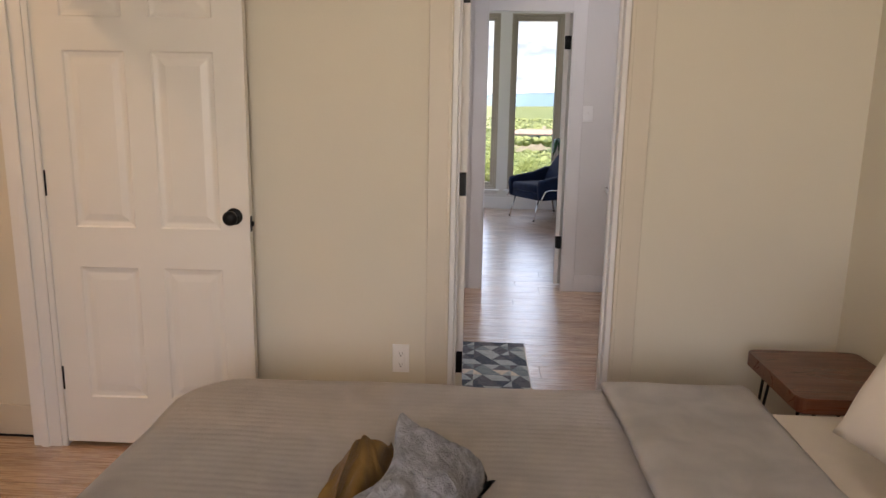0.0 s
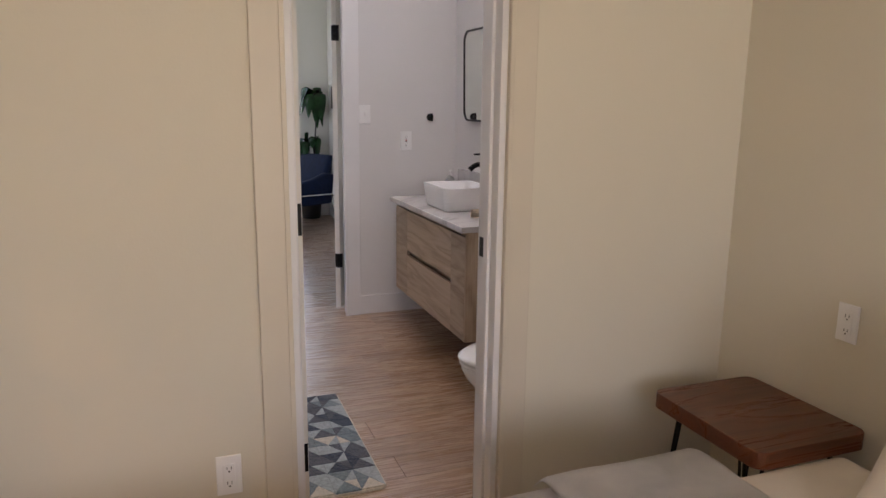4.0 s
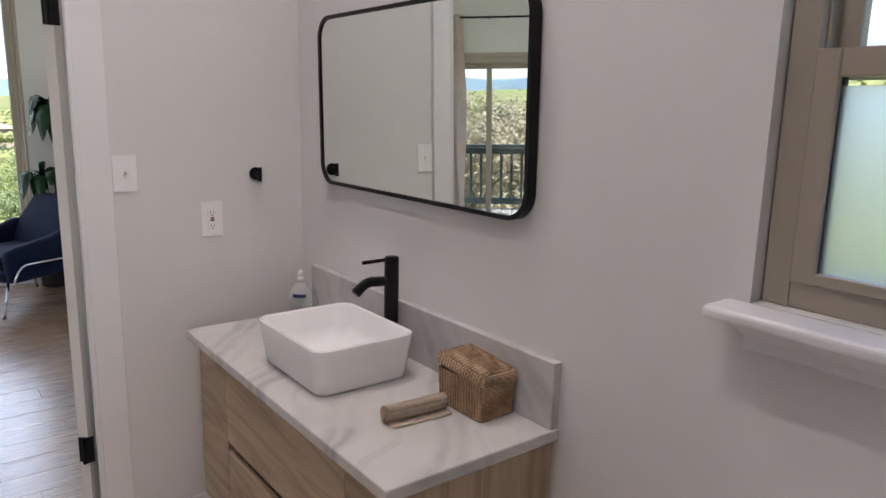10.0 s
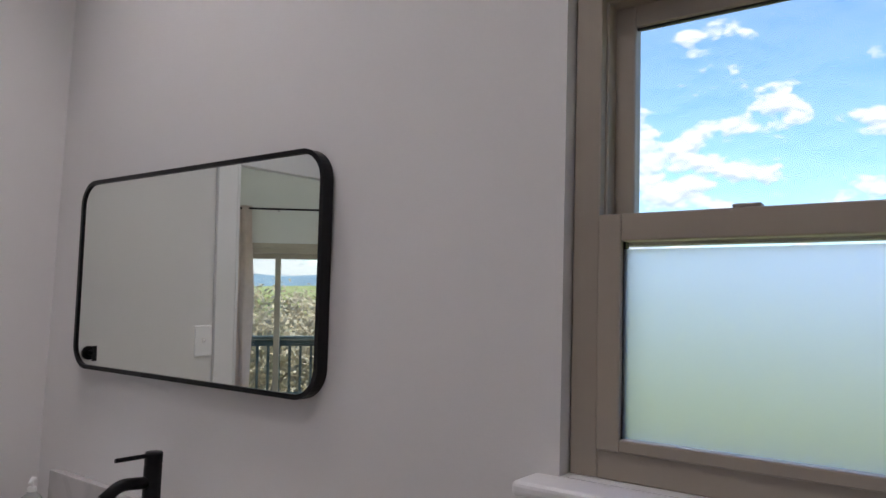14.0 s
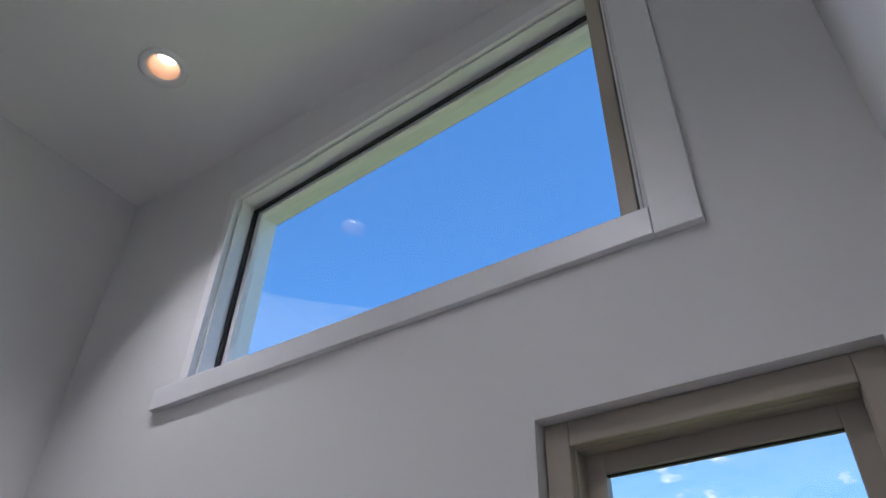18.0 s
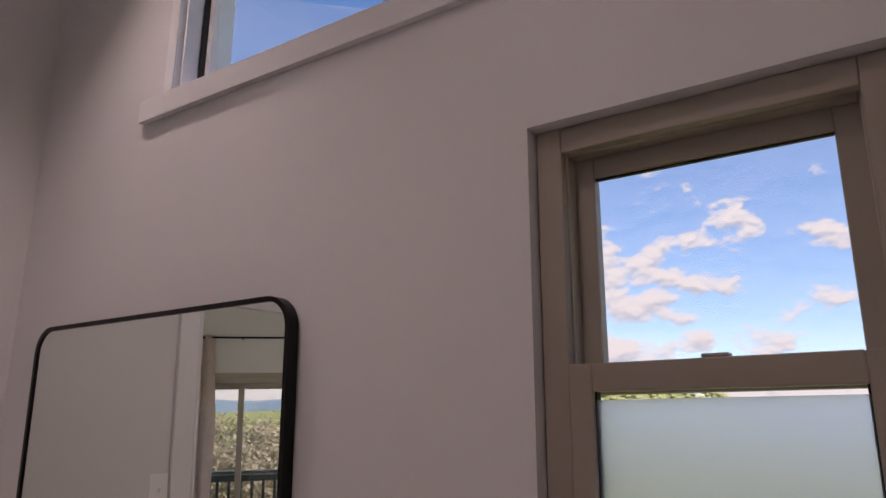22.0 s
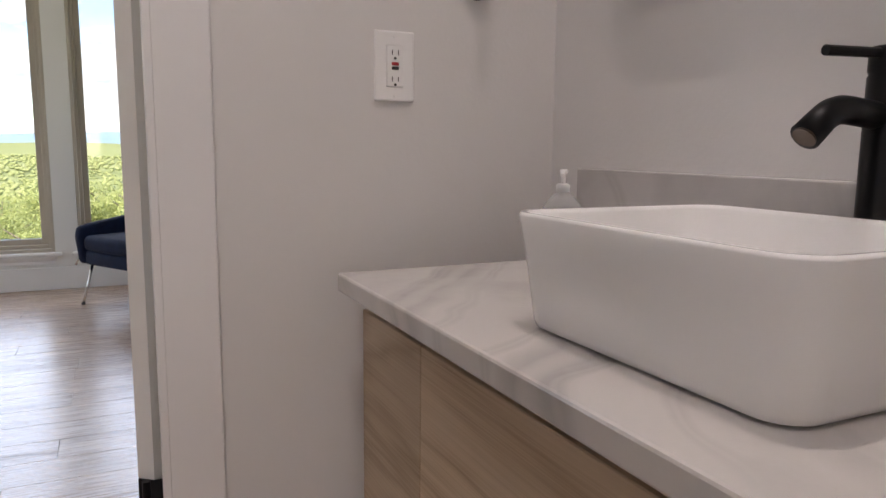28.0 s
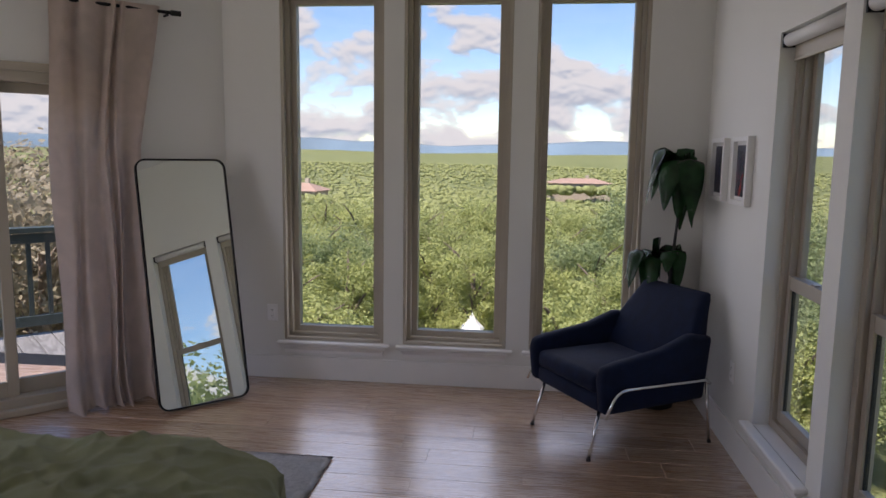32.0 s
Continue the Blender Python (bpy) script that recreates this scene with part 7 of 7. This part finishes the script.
for i, (x, y, s) in enumerate(((-11, 12, 1.1), (-14, 9.5, 1.2), (-9.5, 15, 1.0), (-16, 14, 1.25), (-13, 17, 1.1), (-18, 7, 1.2), (-8, 18, 1.0), (-20, 11, 1.3), (-12, 5, 1.0), (-21, 17, 1.3), (-15.5, 3.5, 1.1), (16.0, -7.2, 2.2))):
    plant(2 if i == 4 or x > 0 else 3, x, y, s)

plant(3, -7.8, 13.25, (2.3 - ground_z(-7.8, 13.25)) / 5.4)
plant(3, -10.6, 14.8, (2.1 - ground_z(-10.6, 14.8)) / 5.4)

# buildings between the trees
M_TILE = plain("terracotta_tiles", (0.36, 0.235, 0.175), 0.8, vary=0.2, scale=2.0, fine=6.0, bump=0.3)
M_STUCCO = plain("pale_stucco", (0.44, 0.37, 0.29), 0.9, vary=0.1, scale=1.0)
M_DARKGLASS = plain("dark_far_window", (0.03, 0.035, 0.04), 0.2, bump=0.0)


def hip_house(x, y, eave, w, d, rise, yaw_, label):
    t = thing("house", pose(x, y, 0, 0, 0, yaw_), label, "house", group="far houses")
    g0 = ground_z(x, y) - 1
    part("wall", box(-w / 2, -d / 2, g0, w / 2, d / 2, eave), M_STUCCO, t)
    o = 0.8
    part("roof", loft([[(-w / 2 - o, -d / 2 - o, eave - 0.1), (w / 2 + o, -d / 2 - o, eave - 0.1), (w / 2 + o, d / 2 + o, eave - 0.1), (-w / 2 - o, d / 2 + o, eave - 0.1)],
                       [(-w / 2 - o, -d / 2 - o, eave + 0.1), (w / 2 + o, -d / 2 - o, eave + 0.1), (w / 2 + o, d / 2 + o, eave + 0.1), (-w / 2 - o, d / 2 + o, eave + 0.1)],
                       [(-w / 2 + d * 0.45, -0.1, eave + rise), (w / 2 - d * 0.45, -0.1, eave + rise), (w / 2 - d * 0.45, 0.1, eave + rise), (-w / 2 + d * 0.45, 0.1, eave + rise)]]), M_TILE, t)
    part("chimney", box(w * 0.12, -0.6, eave, w * 0.12 + 1.2, 0.6, eave + rise + 1.3), M_STUCCO, t)
    for i in range(5):
        px = -w / 2 + w * (i + 0.6) / 5.2
        part("window", box(px - 0.7, -d / 2 - 0.05, eave - 2.4, px + 0.7, -d / 2 + 0.05, eave - 0.7), M_DARKGLASS, t)


hip_house(22.5, 300, -9.4, 24, 12, 1.9, 4, "long pale stucco house with a terracotta roof")
hip_house(-63.5, 200, -9.2, 13, 9, 2.2, -8, "stucco house with a terracotta hip roof")
t = thing("white_cupola", pose(-1.54, 30.0, 0), "small white outbuilding with a pointed cupola among the trees", "outbuilding")
gz = ground_z(-1.54, 30)
part("wall", box(-0.9, -0.8, gz - 0.3, 0.8, 1.2, -6.0, 0.02), M_TRIM, t)
part("cupola_base", box(-0.42, -0.42, -6.0, 0.42, 0.42, -5.30, 0.02), M_TRIM, t)
part("cupola_roof", lathe([(0.50, -5.30), (0.46, -5.22), (0.28, -5.05), (0.14, -4.86), (0.05, -4.74), (0.01, -4.60)], 8), M_TRIM, t)

M_CANOPY = canopy_mat()
# distant canopy on the plain: lumpy crowns with a rim of leaf sprays, past counting
def ball(level):
    bm = bmesh.new()
    bmesh.ops.create_icosphere(bm, subdivisions=level, radius=1.0)
    bm.verts.ensure_lookup_table()
    vs_, fs_ = np.array([v.co for v in bm.verts]), np.array([[v.index for v in f.verts] for f in bm.faces])
    bm.free()
    return vs_, fs_


fine_ball, coarse_ball = ball(2), ball(1)
g = np.random.default_rng(12)
blob_v, blob_f, vs, total = [], [], [], 0
for i in range(30000):
    az = radians(g.uniform(-75, 115))
    d = 62 * (1.0 + 13.0 * g.random() ** 1.6)
    x, y = d * math.sin(az), 4 + d * math.cos(az)
    z = ground_z(x, y)
    r = g.uniform(0.55, 1.15) * (1 + d / 800)
    if i < 90:      # trees that hide the walls of the two far houses
        hx, hy, half, eave = ((22.5, 290, 14, -9.4), (-62.5, 192, 9, -9.2))[i % 2]
        x, y, r = hx + g.uniform(-half, half), hy - g.uniform(0, 5), g.uniform(1.7, 2.6)
        z = eave - 0.3 - 1.3 * r + g.uniform(-0.5, 0.2)
        d = 120.0
    ico, tri_ = fine_ball if d < 170 else coarse_ball
    ph = g.uniform(0, 6.28, 6)
    lump = 1 + 0.16 * np.sin(ico[:, 0] * 4.1 + ph[0]) * np.sin(ico[:, 1] * 3.7 + ph[1]) + 0.14 * np.sin(ico[:, 2] * 5 + ico[:, 0] * 3 + ph[2]) + 0.09 * g.normal(size=len(ico))
    flat_ = g.uniform(0.5, 0.8)
    blob_f.append(tri_ + total)
    total += len(ico)
    blob_v.append(np.array([x, y, z + r * 0.45]) + ico * lump[:, None] * np.array([r, r, r * flat_]))
    n = 60 if d < 110 else (24 if d < 200 else 8)
    dirs = g.normal(size=(n, 3))
    dirs[:, 2] = np.abs(dirs[:, 2])
    dirs /= np.linalg.norm(dirs, axis=1)[:, None]
    pos = np.array([x, y, z + r * 0.45]) + dirs * np.array([r, r, r * flat_]) * (0.86 + 0.36 * g.random((n, 1)))
    nrm = dirs + 0.8 * g.normal(size=(n, 3))
    nrm /= np.linalg.norm(nrm, axis=1)[:, None]
    tan = np.cross(nrm, g.normal(size=(n, 3)))
    tan /= np.linalg.norm(tan, axis=1)[:, None]
    bit = np.cross(nrm, tan)
    s = r * 0.13 * g.uniform(0.6, 1.3, (n, 1))
    vs.append(np.stack([pos - tan * s, pos - bit * s * 0.7, pos + tan * s, pos + bit * s * 0.7], axis=1).reshape(-1, 3))
allv = np.concatenate(blob_v)
woods = raw("far_woods", allv.tolist(), np.concatenate(blob_f).tolist(), M_CANOPY, smooth=True)
tagged(woods, "dense yellow-green woods covering the plain", "woods", kind="stuff")
allv = np.concatenate(vs)
raw("leaf_sprays", allv.tolist(), [(4 * i, 4 * i + 1, 4 * i + 2, 4 * i + 3) for i in range(len(allv) // 4)], M_CANOPY, woods)

# ---- floors ----
t = thing("floor", pose(0, 0, 0), "brown oak plank floor with fine open joints", "floor", kind="structure")
part("subfloor", box(-3.9, -5.2, -0.25, XR + 0.3, YF + 0.3, -0.012), M_GASKET, t)
PW, PL = 0.178, 1.22
plank_mesh = {}


def plank(x0, y0, x1, y1):
    L, W = round(x1 - x0, 3), round(y1 - y0, 3)
    if L < 0.02 or W < 0.01:
        return
    key = (L, W)
    if key not in plank_mesh:
        own = bmesh.new()
        e_ = 0.0012
        loft([[(0, 0, -0.012), (L, 0, -0.012), (L, W, -0.012), (0, W, -0.012)], [(0.0003, 0.0003, -e_), (L - 0.0003, 0.0003, -e_), (L - 0.0003, W - 0.0003, -e_), (0.0003, W - 0.0003, -e_)],
              [(e_, e_, 0), (L - e_, e_, 0), (L - e_, W - e_, 0), (e_, W - e_, 0)]], own)
        me = bpy.data.meshes.new("plank")
        own.to_mesh(me)
        own.free()
        me.materials.append(M_FLOOR)
        plank_mesh[key] = me
    ob = new("plank", plank_mesh[key])
    ob.parent = t
    ob.matrix_local = pose(x0, y0, 0)


rng = random.Random(4)
row, y = 0, -4.6
while y < YF:
    y1 = min(y + PW, YF)
    if y1 < Y0 + 0.05:
        a, b = -3.2, XR1
    elif y1 < Y2 + 0.1:
        a, b = -0.16, XR + 0.0
    else:
        a, b = -3.5, XR2
    if row % 3 == 0:
        x = a - rng.uniform(0.1, 1.1)
    else:
        x = a - ((row * 0.41) % 1.0) * PL - 0.02
    while x < b:
        x1 = x + PL
        plank(max(x, a), y, min(x1, b), y1)
        x = x1
    y, row = y1, row + 1
